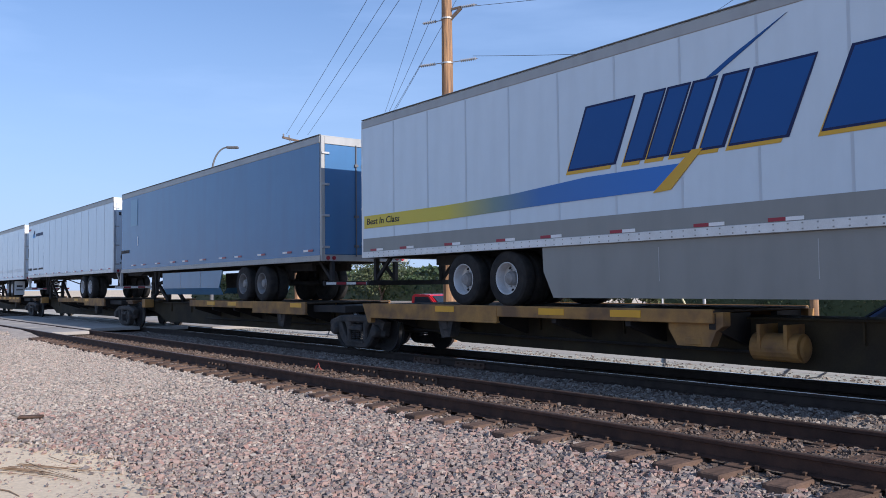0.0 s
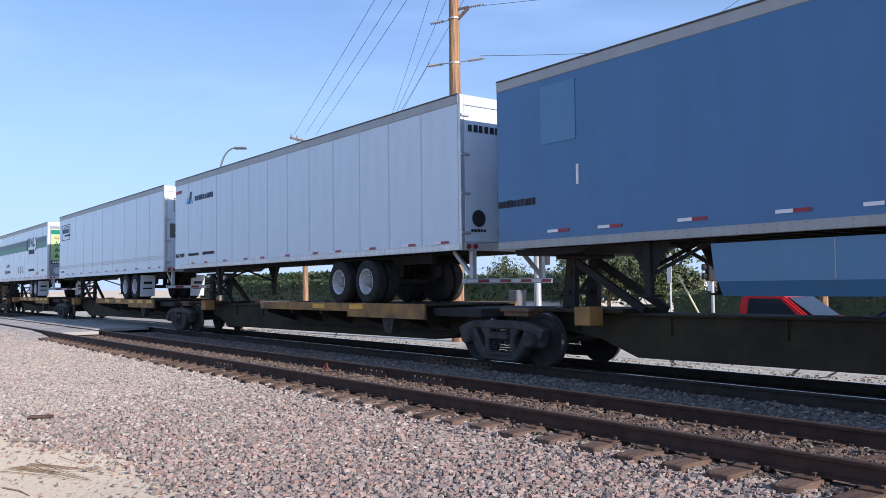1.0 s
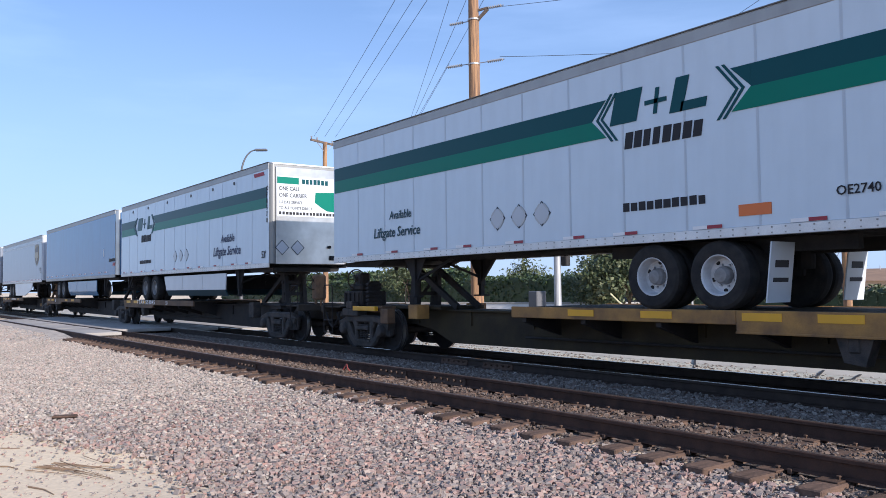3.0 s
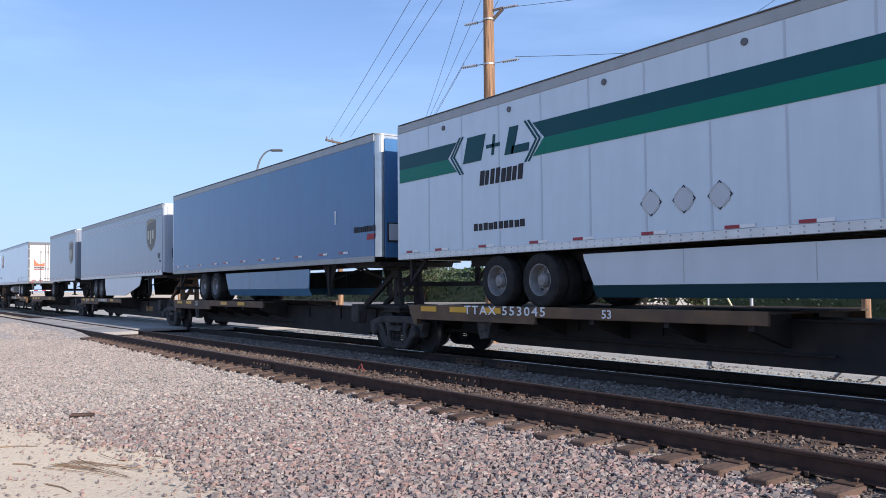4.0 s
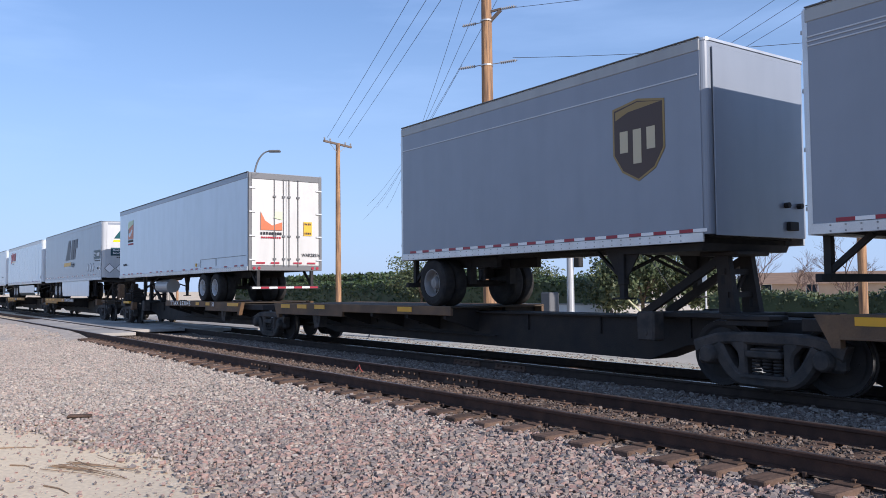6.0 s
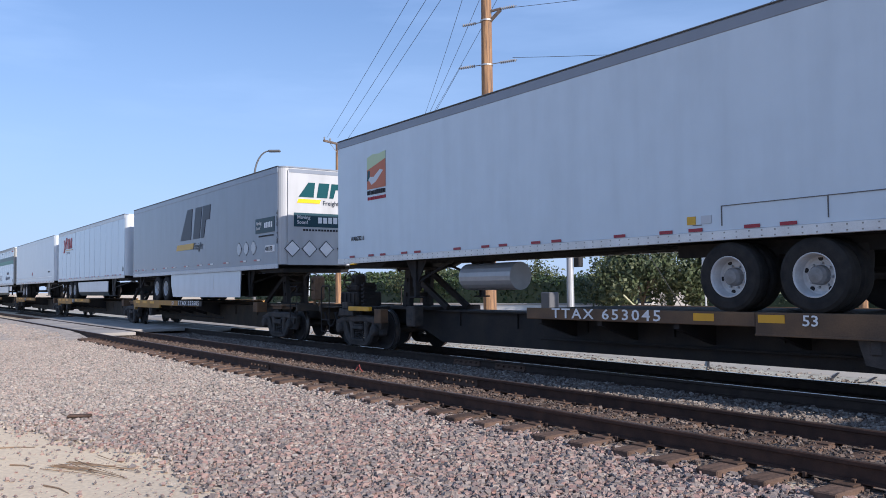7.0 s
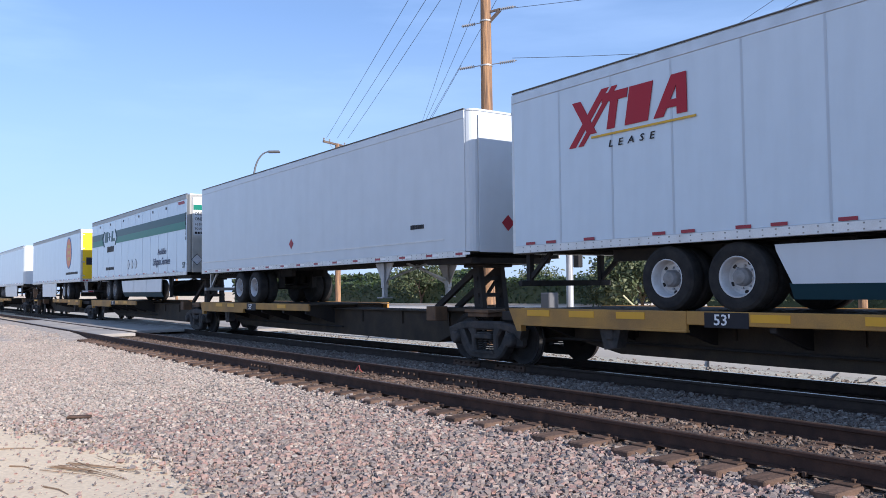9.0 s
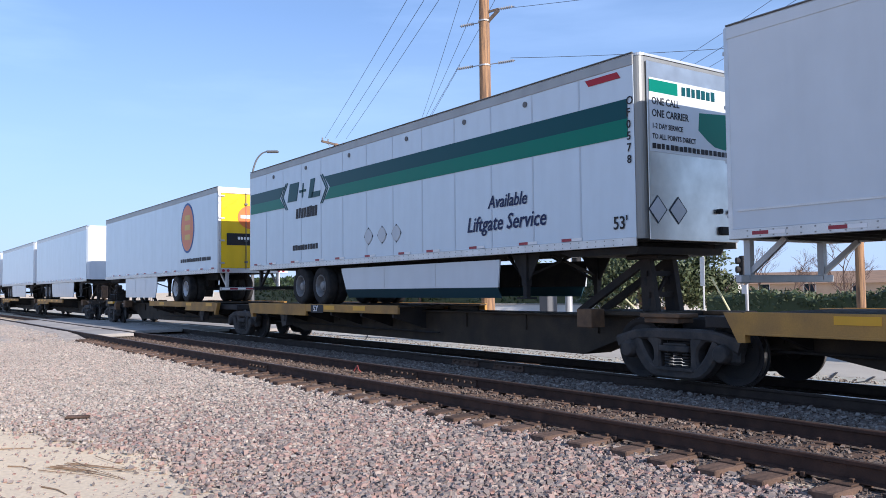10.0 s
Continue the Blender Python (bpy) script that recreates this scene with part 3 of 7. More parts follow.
def outline(L, s, round_):
    """Plan of the box, clockwise, with the nose corners rounded."""
    h = HALF
    r = round_
    pts = [(-L / 2, -h)]
    if r:
        for k in range(6):
            a = -math.pi / 2 + math.pi / 2 * k / 5
            pts.append((L / 2 - r + r * math.cos(a), -h + r + r * math.sin(a)))
        for k in range(6):
            a = math.pi / 2 * k / 5
            pts.append((L / 2 - r + r * math.cos(a), h - r + r * math.sin(a)))
    else:
        pts += [(L / 2, -h), (L / 2, h)]
    pts.append((-L / 2, h))
    return [(s * x, y) for x, y in pts]


def trailer(name, x_lo, x_hi, front, side, label, nose=None, door=None, panels=True, panel_w=1.22, rail=ALU, low=None, skirt=None, skirt_from=5.6, skirt_to=12.3, rim="white",
            round_=0.0, top=4.07, bottom=1.03, tandem=(3.58, 4.83), tape="pairs", lower=None, legs=3.2, flap=None, slant=0.0, corner=None, toprail=None, edge=None, rods=(0.09, 0.30), leg_paint=None, tape_up=0.0, frame_paint=None):
    """A road semi-trailer. front: +1 when its nose leads, -1 when its doors lead. Lengths along it run from the doors."""
    L, s = x_hi - x_lo, front
    t = thing(name, pose(0, 0, DECK), label, "semi-trailer", "trailers on the train")
    rolls(t, (x_lo + x_hi) / 2, DECK)
    nose, door, low = nose or side, door or side, low or rail

    def X(q):
        return s * (-L / 2 + q)

    def span(a, b):
        a, b = X(a), X(b)
        return (a, b) if a < b else (b, a)

    bm = bmn()
    prism(bm, outline(L - 0.04, s, round_), bottom + 0.12, top - 0.02, "z")
    part("body", bm, corner or nose, t)
    # floor underside, coloured black to carry the shade below the trailer too
    bm = bmn()
    x0, x1 = span(0.1, L - 0.3)
    box(bm, x0, x1, -1.26, 1.26, bottom + 0.09, bottom + 0.119)
    part("floor_underside", bm, UNDER, t, "black underside of the trailer floor, its shade put into the colour")
    # roof
    bm = bmn()
    prism(bm, outline(L, s, round_), top - 0.02, top + 0.02, "z")
    part("roof", bm, toprail or rail, t)
    # side sheets, both sides
    a, b = 0.06, L - (round_ if round_ else 0.06)
    if panels:
        k = max(1, round((b - a) / panel_w))
        w = (b - a) / k
        bm = bmn()
        box(bm, -w / 2 + 0.0015, w / 2 - 0.0015, -0.012, 0.0, bottom + 0.14, top - 0.13, 0.003)
        p0 = part("side_panel", bm, side, t)
        p0.matrix_basis = pose(X(a + w / 2), -HALF, 0)
        for i in range(1, k):
            again(p0, pose(X(a + w * (i + 0.5)), -HALF, 0), t)
        for i in range(k):
            again(p0, pose(X(a + w * (i + 0.5)), HALF + 0.012, 0), t)
        bm = bmn()
        box(bm, -0.02, 0.02, -0.0145, -0.008, bottom + 0.14, top - 0.13)
        zz = bottom + 0.2
        while zz < top - 0.15:
            for dx in (-0.012, 0.012):
                box(bm, dx - 0.006, dx + 0.006, -0.018, -0.0145, zz, zz + 0.013)
            zz += 0.075
        st = part("rivet_strip", bm, SEAM if side is WHITE else side, t)
        st.matrix_basis = pose(X(a + w), -HALF, 0)
        for i in range(2, k):
            again(st, pose(X(a + w * i), -HALF, 0), t)
    else:
        for y in (-HALF, HALF + 0.012):
            bm = bmn()
            x0, x1 = span(a, b)
            box(bm, x0, x1, y - 0.012, y, bottom + 0.14, top - 0.13, 0.004)
            part("side_panel", bm, side, t)
    if lower:
        bm = bmn()
        x0, x1 = span(0.07, L - 0.1)
        box(bm, x0, x1, -HALF - 0.02, -HALF - 0.013, bottom + 0.13, bottom + lower[1])
        part("wear_band", bm, lower[0], t, "lower band of bare riveted metal")
    # rails
    for y0, y1 in ((-HALF - 0.022, -HALF + 0.01), (HALF - 0.01, HALF + 0.022)):
        x0, x1 = span(0.03, L - (round_ or 0.03))
        bm = bmn()
        box(bm, x0, x1, y0, y1, top - 0.17, top + 0.005, 0.008)
        part("top_rail", bm, toprail or (DULLRAIL if rail is ALU and nose is not BRIGHT else rail), t)
        bm = bmn()
        box(bm, x0, x1, y0 - 0.008, y1 + 0.008, top + 0.021, top + 0.04, 0.004)
        part("drip_edge", bm, LEGGREY, t)
        bm = bmn()
        box(bm, x0, x1, y0 - 0.004, y1 + 0.004, bottom, bottom + 0.145, 0.008)
        part("bottom_rail", bm, low, t)
    # rivets on the lower rail
    bm = bmn()
    q = 0.3
    while q < L - 0.3:
        for zz in (bottom + 0.035, bottom + 0.11):
            box(bm, X(q) - 0.011, X(q) + 0.011, -HALF - 0.030, -HALF - 0.025, zz - 0.01, zz + 0.01)
        q += 0.2
    part("rivet_row", bm, DARKRIM, t)["kind"] = "stuff"
    # reflective tape
    if tape:
        bm = bmn()
        box(bm, -0.125, 0.125, -0.005, 0.0, -0.025, 0.025)
        tr_ = part("red_marker", bm, RED, t)
        bm = bmn()
        box(bm, -0.125, 0.125, -0.005, 0.0, -0.025, 0.025)
        tw_ = part("white_marker", bm, TAPEW, t)
        q, i = 0.5, 0
        zt = (bottom + 0.175 if tape != "low" else bottom + 0.075) + tape_up
        yt = -HALF - 0.026 if tape == "low" else -HALF - 0.0225
        while q < L - 0.4:
            again(tr_, pose(X(q), yt, zt), t)
            if tape != "reds":
                again(tw_, pose(X(q + 0.25), yt, zt), t)
            if tape == "reds" and i % 3 != 1:
                again(tr_, pose(X(q + 0.55), yt, zt), t)
            q += {"pairs": 1.55 if i % 3 else 1.15, "dense": 0.5, "low": 1.1, "reds": 1.5}[tape]
            i += 1
        bpy.data.objects.remove(tr_)
        bpy.data.objects.remove(tw_)
    # door end
    xe = -L / 2
    for k in (-1, 1):
        bm = bmn()
        box(bm, min(s * (xe - 0.015), s * (xe + 0.03)), max(s * (xe - 0.015), s * (xe + 0.03)), min(0.012 * k, 1.19 * k), max(0.012 * k, 1.19 * k), bottom + 0.17, top - 0.2, 0.006)
        d = part("door", bm, door, t, "swing door of the trailer's rear end")
        for yy in rods:
            bm = bmn()
            rod(bm, (s * (xe - 0.035), k * yy, bottom + 0.12), (s * (xe - 0.035), k * yy, top - 0.16), 0.016, 8)
            for zz in (0.35, 1.1, 2.4):
                box(bm, s * (xe - 0.04) - 0.03, s * (xe - 0.04) + 0.03, k * yy - 0.05, k * yy + 0.05, bottom + zz, bottom + zz + 0.06)
            part("lock_rod", bm, LEGGREY, d)
        for i in range(4 if rods else 0):
            bm = bmn()
            z = bottom + 0.32 + i * 0.78
            box(bm, s * (xe - 0.03) - 0.02, s * (xe - 0.03) + 0.02, min(1.08 * k, 1.29 * k), max(1.08 * k, 1.29 * k), z, z + 0.055, 0.006)
            part("hinge", bm, GALV, d)
    bm = bmn()
    for y0, y1, z0, z1 in ((-1.3, -1.2, bottom, top), (1.2, 1.3, bottom, top), (-1.2, 1.2, top - 0.19, top), (-1.2, 1.2, bottom, bottom + 0.16)):
        box(bm, min(s * (xe - 0.02), s * (xe + 0.06)), max(s * (xe - 0.02), s * (xe + 0.06)), y0, y1, z0, z1, 0.006)
    part("door_frame", bm, frame_paint or rail, t)
    for k in (-1, 1):
        for dy in (0.95, 1.12):
            bm = bmn()
            lathe(bm, [(0.05, s * (xe - 0.045)), (0.05, s * (xe - 0.02))], 12, (0, k * dy, bottom + 0.08), "x")
            part("tail_lamp", bm, RED, t)
    # under-ride guard
    bm = bmn()
    for y in (-0.95, 0.95):
        box(bm, X(0.06) - 0.05, X(0.06) + 0.05, y - 0.05, y + 0.05, 0.46, bottom)
        beam(bm, (X(0.06), y, 0.55), (X(0.65), y, bottom), 0.06, 0.08)
    box(bm, X(0.05) - 0.05, X(0.05) + 0.05, -1.2, 1.2, 0.42, 0.53, 0.008)
    part("rear_guard", bm, leg_paint or (GALV if s < 0 and side is not BLUE and not frame_paint else UNDER), t)
    for i in range(8 if s < 0 else 0):
        bm = bmn()
        y0 = -1.16 + i * 0.29
        box(bm, min(X(0.05) - s * 0.052, X(0.05) - s * 0.056), max(X(0.05) - s * 0.052, X(0.05) - s * 0.056), y0, y0 + 0.28, 0.445, 0.505)
        part("red_marker" if i % 2 else "white_marker", bm, RED if i % 2 else TAPEW, t)
    # nose end fittings
    bm = bmn()
    xn = X(L)
    box(bm, min(xn, xn + s * 0.02), max(xn, xn + s * 0.02), -1.2 + round_ * 0.5, 1.2 - round_ * 0.5, bottom + 0.1, top - 0.1, 0.006)
    part("nose_panel", bm, nose, t)
    bm = bmn()
    box(bm, min(xn, xn + s * 0.09), max(xn, xn + s * 0.09), 0.62, 0.86, bottom + 0.22, bottom + 0.36, 0.01)
    part("hose_box", bm, UNDER, t)
    for y in (0.6, 0.95):
        bm = bmn()
        lathe(bm, [(0.045, s * (L / 2 + 0.02)), (0.045, s * (L / 2 + 0.10))], 10, (0, y, bottom + 0.62), "x")
        part("air_coupling", bm, UNDER, t)
    # underframe
    bm = bmn()
    box(bm, -0.03, 0.03, -1.25, 1.25, bottom, bottom + 0.115)
    cm = part("cross_member", bm, UNDER, t)
    cm.matrix_basis = pose(X(0.4), 0, 0)
    q = 0.82
    while q < L - 0.4:
        again(cm, pose(X(q), 0, 0), t)
        q += 0.42
    bm = bmn()
    x0, x1 = span(L - 2.2, L - 0.25)
    prism(bm, [(x0, bottom), (x0 + (0.35 if s > 0 else 0.05), bottom - 0.11), (x1 - (0.05 if s > 0 else 0.35), bottom - 0.11), (x1, bottom)], -1.1, 1.1)
    lathe(bm, [(0.05, bottom - 0.2), (0.05, bottom - 0.1)], 12, (X(L - 0.92), 0, 0), "z")
    part("coupler_plate", bm, UNDER, t)
    # running gear
    bm = bmn()
    if tandem[-1] > 2:
        x0, x1 = span(max(0.5, tandem[0] - 1.7), tandem[-1] + 1.4)
    else:
        x0, x1 = span(0.5, 2.6)
    for y in (-0.55, 0.55):
        box(bm, x0, x1, y - 0.06, y + 0.06, bottom - 0.2, bottom)
        for q in tandem:
            beam(bm, (X(q + 0.5), y, bottom - 0.42), (X(q - 0.25), y, 0.55), 0.09, 0.12)
            box(bm, X(q + 0.5) - 0.07, X(q + 0.5) + 0.07, y - 0.08, y + 0.08, bottom - 0.55, bottom)
            lathe(bm, [(0.13, 0.60), (0.14, 0.75), (0.13, bottom - 0.1)], 12, (X(q - 0.28), y, 0), "z")
    part("suspension", bm, UNDER, t)
    for q in tandem:
        bm = bmn()
        rod(bm, (X(q), -0.95, 0.505), (X(q), 0.95, 0.505), 0.065, 12)
        part("axle", bm, UNDER, t)
        for k in (-1, 1):
            put_wheel(rim, t, pose(X(q), k * 1.12, 0.508, 0, random.uniform(0, 360), 0 if k < 0 else 180))
    if flap:
        for k in (-1, 1):
            bm = bmn()
            qf = tandem[0] - 0.75
            prism(bm, [(X(qf), 0.12), (X(qf - 0.02), 0.12), (X(qf - 0.12), 0.95), (X(qf - 0.10), 0.95)], min(k * 0.72, k * 1.28), max(k * 0.72, k * 1.28))
            fl = part("mud_flap", bm, flap, t, "pale printed mud flap behind the wheels")
            for za, zb, ya, yb in ((0.60, 0.70, 0.84, 1.16), (0.40, 0.46, 0.82, 1.18)):
                qa, qb = qf - 0.02 - 0.12 * (za - 0.12), qf - 0.02 - 0.12 * (zb - 0.12)
                bm = bmn()
                prism(bm, [(X(qa), za), (X(qa - 0.006), za), (X(qb - 0.006), zb), (X(qb), zb)], min(k * ya, k * yb), max(k * ya, k * yb))
                part("printed_bar", bm, INK, fl)
    # landing legs
    for k in (-1, 1):
        bm = bmn()
        ql = L - legs
        xl = X(ql)
        box(bm, xl - 0.07, xl + 0.07, k * 0.95 - 0.07, k * 0.95 + 0.07, 0.42, bottom, 0.008)
        box(bm, xl - 0.05, xl + 0.05, k * 0.95 - 0.05, k * 0.95 + 0.05, 0.2, 0.45)
        box(bm, xl - 0.14, xl + 0.14, k * 0.95 - 0.14, k * 0.95 + 0.14, 0.17, 0.205, 0.008)
        prism(bm, [(xl - 0.42, bottom), (xl + 0.42, bottom), (xl + 0.08, bottom - 0.52), (xl - 0.08, bottom - 0.52)], k * 0.95 - 0.012, k * 0.95 + 0.012)
        beam(bm, (xl, k * 0.95, 0.5), (X(ql - 0.95), k * 0.6, bottom), 0.05, 0.05)
        beam(bm, (xl, k * 0.95, 0.6), (xl, -k * 0.3, bottom), 0.05, 0.05)
        part("landing_leg", bm, leg_paint or (LEGGREY if nose is BRIGHT else UNDER), t)
    # side skirt
    if skirt:
        x0, x1 = span(skirt_from, skirt_to)
        for y in (-1.19, 1.19) if edge else (-1.24, 1.24):
            bm = bmn()
            za, zb = bottom - (0.09 if edge else 0.0), 0.40 if edge else 0.16
            pts = [(X(skirt_from), za), (X(skirt_to), za), (X(skirt_to - 0.06 - slant * 0.3), zb + slant * 0.5), (X(skirt_to - 0.1 - slant * 3), zb), (X(skirt_from + 0.25), zb), (X(skirt_from + 0.02), zb + 0.45)]
            prism(bm, pts, y - 0.015, y + 0.015)
            sk = part("side_skirt", bm, skirt, t, "flat aerodynamic skirt under the trailer's side")
            if edge:
                k = -1 if y < 0 else 1
                bm = bmn()
                x0, x1 = span(skirt_from + 0.2, skirt_to - 0.1)
                prism(bm, [(y + k * 0.012, 0.41), (y - k * 0.012, 0.41), (y - k * 0.122, 0.19), (y - k * 0.098, 0.19)], x0, x1, "x")
                part("skirt_edge", bm, edge, sk, "darker folded lower flap of the skirt")
            # added black sheet: shade painted onto the skirt's inner face
            bm = bmn()
            yi = y + (0.017 if y < 0 else -0.017)
            prism(bm, pts, yi - 0.002, yi + 0.002)
            part("skirt_liner", bm, UNDER, sk, "added black sheet that puts shade on the skirt's inner face")
            for q in (skirt_from + (skirt_to - skirt_from) * 0.33, skirt_from + (skirt_to - skirt_from) * 0.66):
                bm = bmn()
                box(bm, X(q) - 0.006, X(q) + 0.006, y - 0.019, y + 0.019, 0.42, bottom - 0.1)
                part("skirt_seam", bm, GALV, sk)
    t["length"], t["front"] = L, s
    return t


def flat(t, name, pts, mat, label="", off=0.0, end=None):
    """A thin printed shape on the near side, as (x, z) from the middle, or on an end face as (y, z)."""
    bm = bmn()
    if end is None:
        prism(bm, pts, -HALF - 0.025 - off, -HALF - 0.012 - off)
    else:
        prism(bm, pts, end, end + 0.006, "x")
    return part(name, bm, mat, t, label)


def slab(t, x, z, w, h, mat, lean=0.0, name="printed_block", label="", off=0.0, end=None, rise=0.0):
    return flat(t, name, [(x, z), (x + w, z + rise), (x + w + lean, z + h + rise), (x + lean, z + h)], mat, label, off, end)


def words(t, text, x, z, size, mat, squeeze=1.0, shear=0.0, off=0.027):
    return writing(text, size, mat, t, pose(x, -HALF - off, z, 90, 0, 0), squeeze=squeeze, shear=shear)


def words_end(t, text, y, z, size, mat, x, squeeze=1.0):
    """Lettering on the end that leads the train."""
    return writing(text, size, mat, t, pose(x, y, z, 90, 0, 90), squeeze=squeeze)


def bars(t, x, z, w, h, n, mat, end=None, lean=0.0, off=0.0):
    """Unreadable writing: a row of small bars."""
    k = w / n
    for i in range(n):
        slab(t, x + i * k, z, k * random.uniform(0.62, 0.80), h * random.uniform(0.88, 1.0), mat, lean, "printed_bar", end=end, off=off)


def diamonds(t, x, z, r, mat, n, step, end=None):
    for i in range(n):
        c = x + i * step
        if mat is not CRIMSON:
            e = r * 1.14
            flat(t, "placard_edge", [(c - e, z), (c, z - e), (c + e, z), (c, z + e)], SLATE, off=-0.002, end=None if end is None else end - 0.002)
        if n == 3 and mat is PALE:
            o8 = [(c + r * 0.98 * math.cos((k + 0.5) * math.pi / 4), z + r * 0.98 * math.sin((k + 0.5) * math.pi / 4)) for k in range(8)]
            flat(t, "placard_holder", o8, GALV, "eight-sided metal placard holder", off=-0.001, end=None if end is None else end - 0.001)
        flat(t, "hazard_diamond", [(c - r, z), (c, z - r), (c + r, z), (c, z + r)], mat, "small diamond-shaped placard holder", end=end)


H0 = 1.17
# ---------------- the trailers of this train ----------------
def green_band(t, L, left_cut, right_cut):
    """Two-tone band with a gap for the badge, closed by slanted chevrons."""
    for z0, z1, m in ((2.80, 3.10, GREEN), (3.10, 3.42, DGREEN)):
        flat(t, "stripe", [(-L / 2 + 0.1, z0), (left_cut, z0), (left_cut, z1), (-L / 2 + 0.1, z1)], m, "two-tone green stripe")
        flat(t, "stripe", [(right_cut, z0), (L / 2 - 0.25, z0), (L / 2 - 0.25, z1), (right_cut, z1)], m, "two-tone green stripe")
    for c, k in ((left_cut, 1), (right_cut, -1)):
        flat(t, "stripe_point", [(c, 2.80), (c + 0.32 * k, 2.80), (c, 3.11)][::k], GREEN, off=0.001)
        flat(t, "stripe_point", [(c, 3.11), (c + 0.32 * k, 3.42), (c, 3.42)][::k], DGREEN, off=0.001)
        for d in (0.10, 0.2):
            flat(t, "chevron", [(c + (0.32 + d) * k, 2.72), (c + (0.37 + d) * k, 2.72), (c + (0.05 + d) * k, 3.11), (c + d * k, 3.11)], DGREEN)
            flat(t, "chevron", [(c + d * k, 3.11), (c + (0.05 + d) * k, 3.11), (c + (0.37 + d) * k, 3.50), (c + (0.32 + d) * k, 3.50)], DGREEN)


def badge_blocks(t, x, z, blocks, h, mat, lean, gap=0.06, back=None):
    """A company badge as plain slanted blocks."""
    for w in blocks:
        if back:
            slab(t, x - 0.08, z - 0.09, w, h, back, lean, "badge_shadow", off=-0.003)
            slab(t, x - 0.035, z - 0.035, w + 0.07, h + 0.07, DEEPNAVY, lean, "badge_edge", off=-0.0015)
        slab(t, x, z, w, h, mat, lean, "badge_block", "slanted block of the company badge")
        x += w + gap


# 0: white trailer with blue and yellow livery
t = trailer("white_blue_trailer", -15.96, 0.19, 1, WHITE, "white semi-trailer with blue and yellow stripe livery on a spine car", lower=(STEELG, 0.44), skirt=STEELG, skirt_from=5.75, skirt_to=13.2, low=ALU, top=4.16)
flat(t, "stripe", [(-7.95, 1.70), (-5.0, 1.70), (-2.0, 1.76), (0.35, 1.78), (0.62, 2.13), (-1.2, 2.13), (-3.0, 2.02), (-5.0, 1.98), (-7.95, 1.98)], FADE, "side stripe that fades from yellow to blue")
flat(t, "swoosh", [(0.10, 1.74), (0.42, 1.76), (0.98, 2.30), (0.80, 2.30)], GOLD, "gold lightning tail of the badge", off=0.004)
flat(t, "swoosh", [(1.05, 3.28), (1.22, 3.30), (2.30, 3.90), (1.45, 3.50)], NAVY, "blue lightning tip of the badge")
badge_blocks(t, -1.6, 2.30, [0.95], 0.95, NAVY, 0.42, 0.13, GOLD)
badge_blocks(t, -0.42, 2.30, [0.34, 0.34, 0.34], 0.95, NAVY, 0.42, 0.10, GOLD)
badge_blocks(t, 0.95, 2.30, [0.34], 0.95, NAVY, 0.42, 0.10, GOLD)
badge_blocks(t, 1.42, 2.30, [0.82], 0.95, NAVY, 0.42, 0.10, GOLD)
badge_blocks(t, 2.74, 2.30, [0.95], 0.95, NAVY, 0.42, 0.10, GOLD)
words(t, "Best In Class", -7.85, 1.78, 0.2, INK, 1.25, 0.1)

# 1: blue, doors first
t = trailer("blue_trailer", -33.95, -17.85, -1, BLUE, "worn blue semi-trailer with bare metal rails on a spine car", panels=False, low=DULLRAIL, rail=DULLRAIL, tandem=(3.4, 4.65), tape_up=0.1, toprail=DULLRAIL, edge=BLUE2, skirt=BLUE2, skirt_from=6.3, skirt_to=11.6, rim="grey", tape="pairs", lower=None, top=4.14)
slab(t, -6.85, 2.82, 0.82, 1.02, BLUE2, 0, "paint_patch", "paler repainted patch")
slab(t, -6.03, 2.05, 0.05, 0.34, TAPEW, 0, "side_mark")
bars(t, -8.0, 1.80, 1.0, 0.13, 10, INK)

# 2: white leased trailer, doors first
t = trailer("white_trailer", -51.2, -35.05, -1, WHITE, "clean white semi-trailer with a small dark badge on a spine car", low=ALU, top=4.16, bottom=1.08)
flat(t, "badge_block", [(-6.98, 3.28), (-6.74, 3.28), (-6.83, 3.48)], LIGHTB)
slab(t, -6.72, 3.28, 0.14, 0.38, DEEPNAVY, 0.14, "badge_block", off=0.002)
flat(t, "badge_block", [(-6.6, 3.28), (-6.35, 3.28), (-6.47, 3.5)], LIGHTB)
bars(t, -6.15, 3.33, 1.6, 0.17, 9, DEEPNAVY)
words(t, "MLNZ 900809", -7.95, 1.48, 0.19, INK, 0.72)
slab(t, -7.95, 3.70, 0.5, 0.10, CRIMSON, 0.05, "maker_plate")
bars(t, -6.75, 1.50, 0.95, 0.09, 9, INK)
bars(t, -5.45, 1.50, 1.0, 0.10, 9, INK)
bm = bmn()
lathe(bm, [(0.17, 0.0), (0.17, 0.006)], 24, (0, 0, 0), "x")
o = part("round_badge", bm, INK, t)
o.matrix_basis = pose(8.095, -0.85, 1.72)
bars(t, -1.05, 1.45, 0.4, 0.06, 5, INK, end=8.095)
bars(t, -1.1, 3.45, 1.0, 0.15, 7, INK, end=8.095)

# 3: white leased trailer with a framed badge, doors first
t = trailer("white_trailer", -68.5, -52.35, -1, WHITE, "white semi-trailer with a framed dark badge on a spine car", low=WHITE, panel_w=1.6, flap=BRIGHT, tandem=(3.6, 4.85), toprail=DULLRAIL, top=4.16)
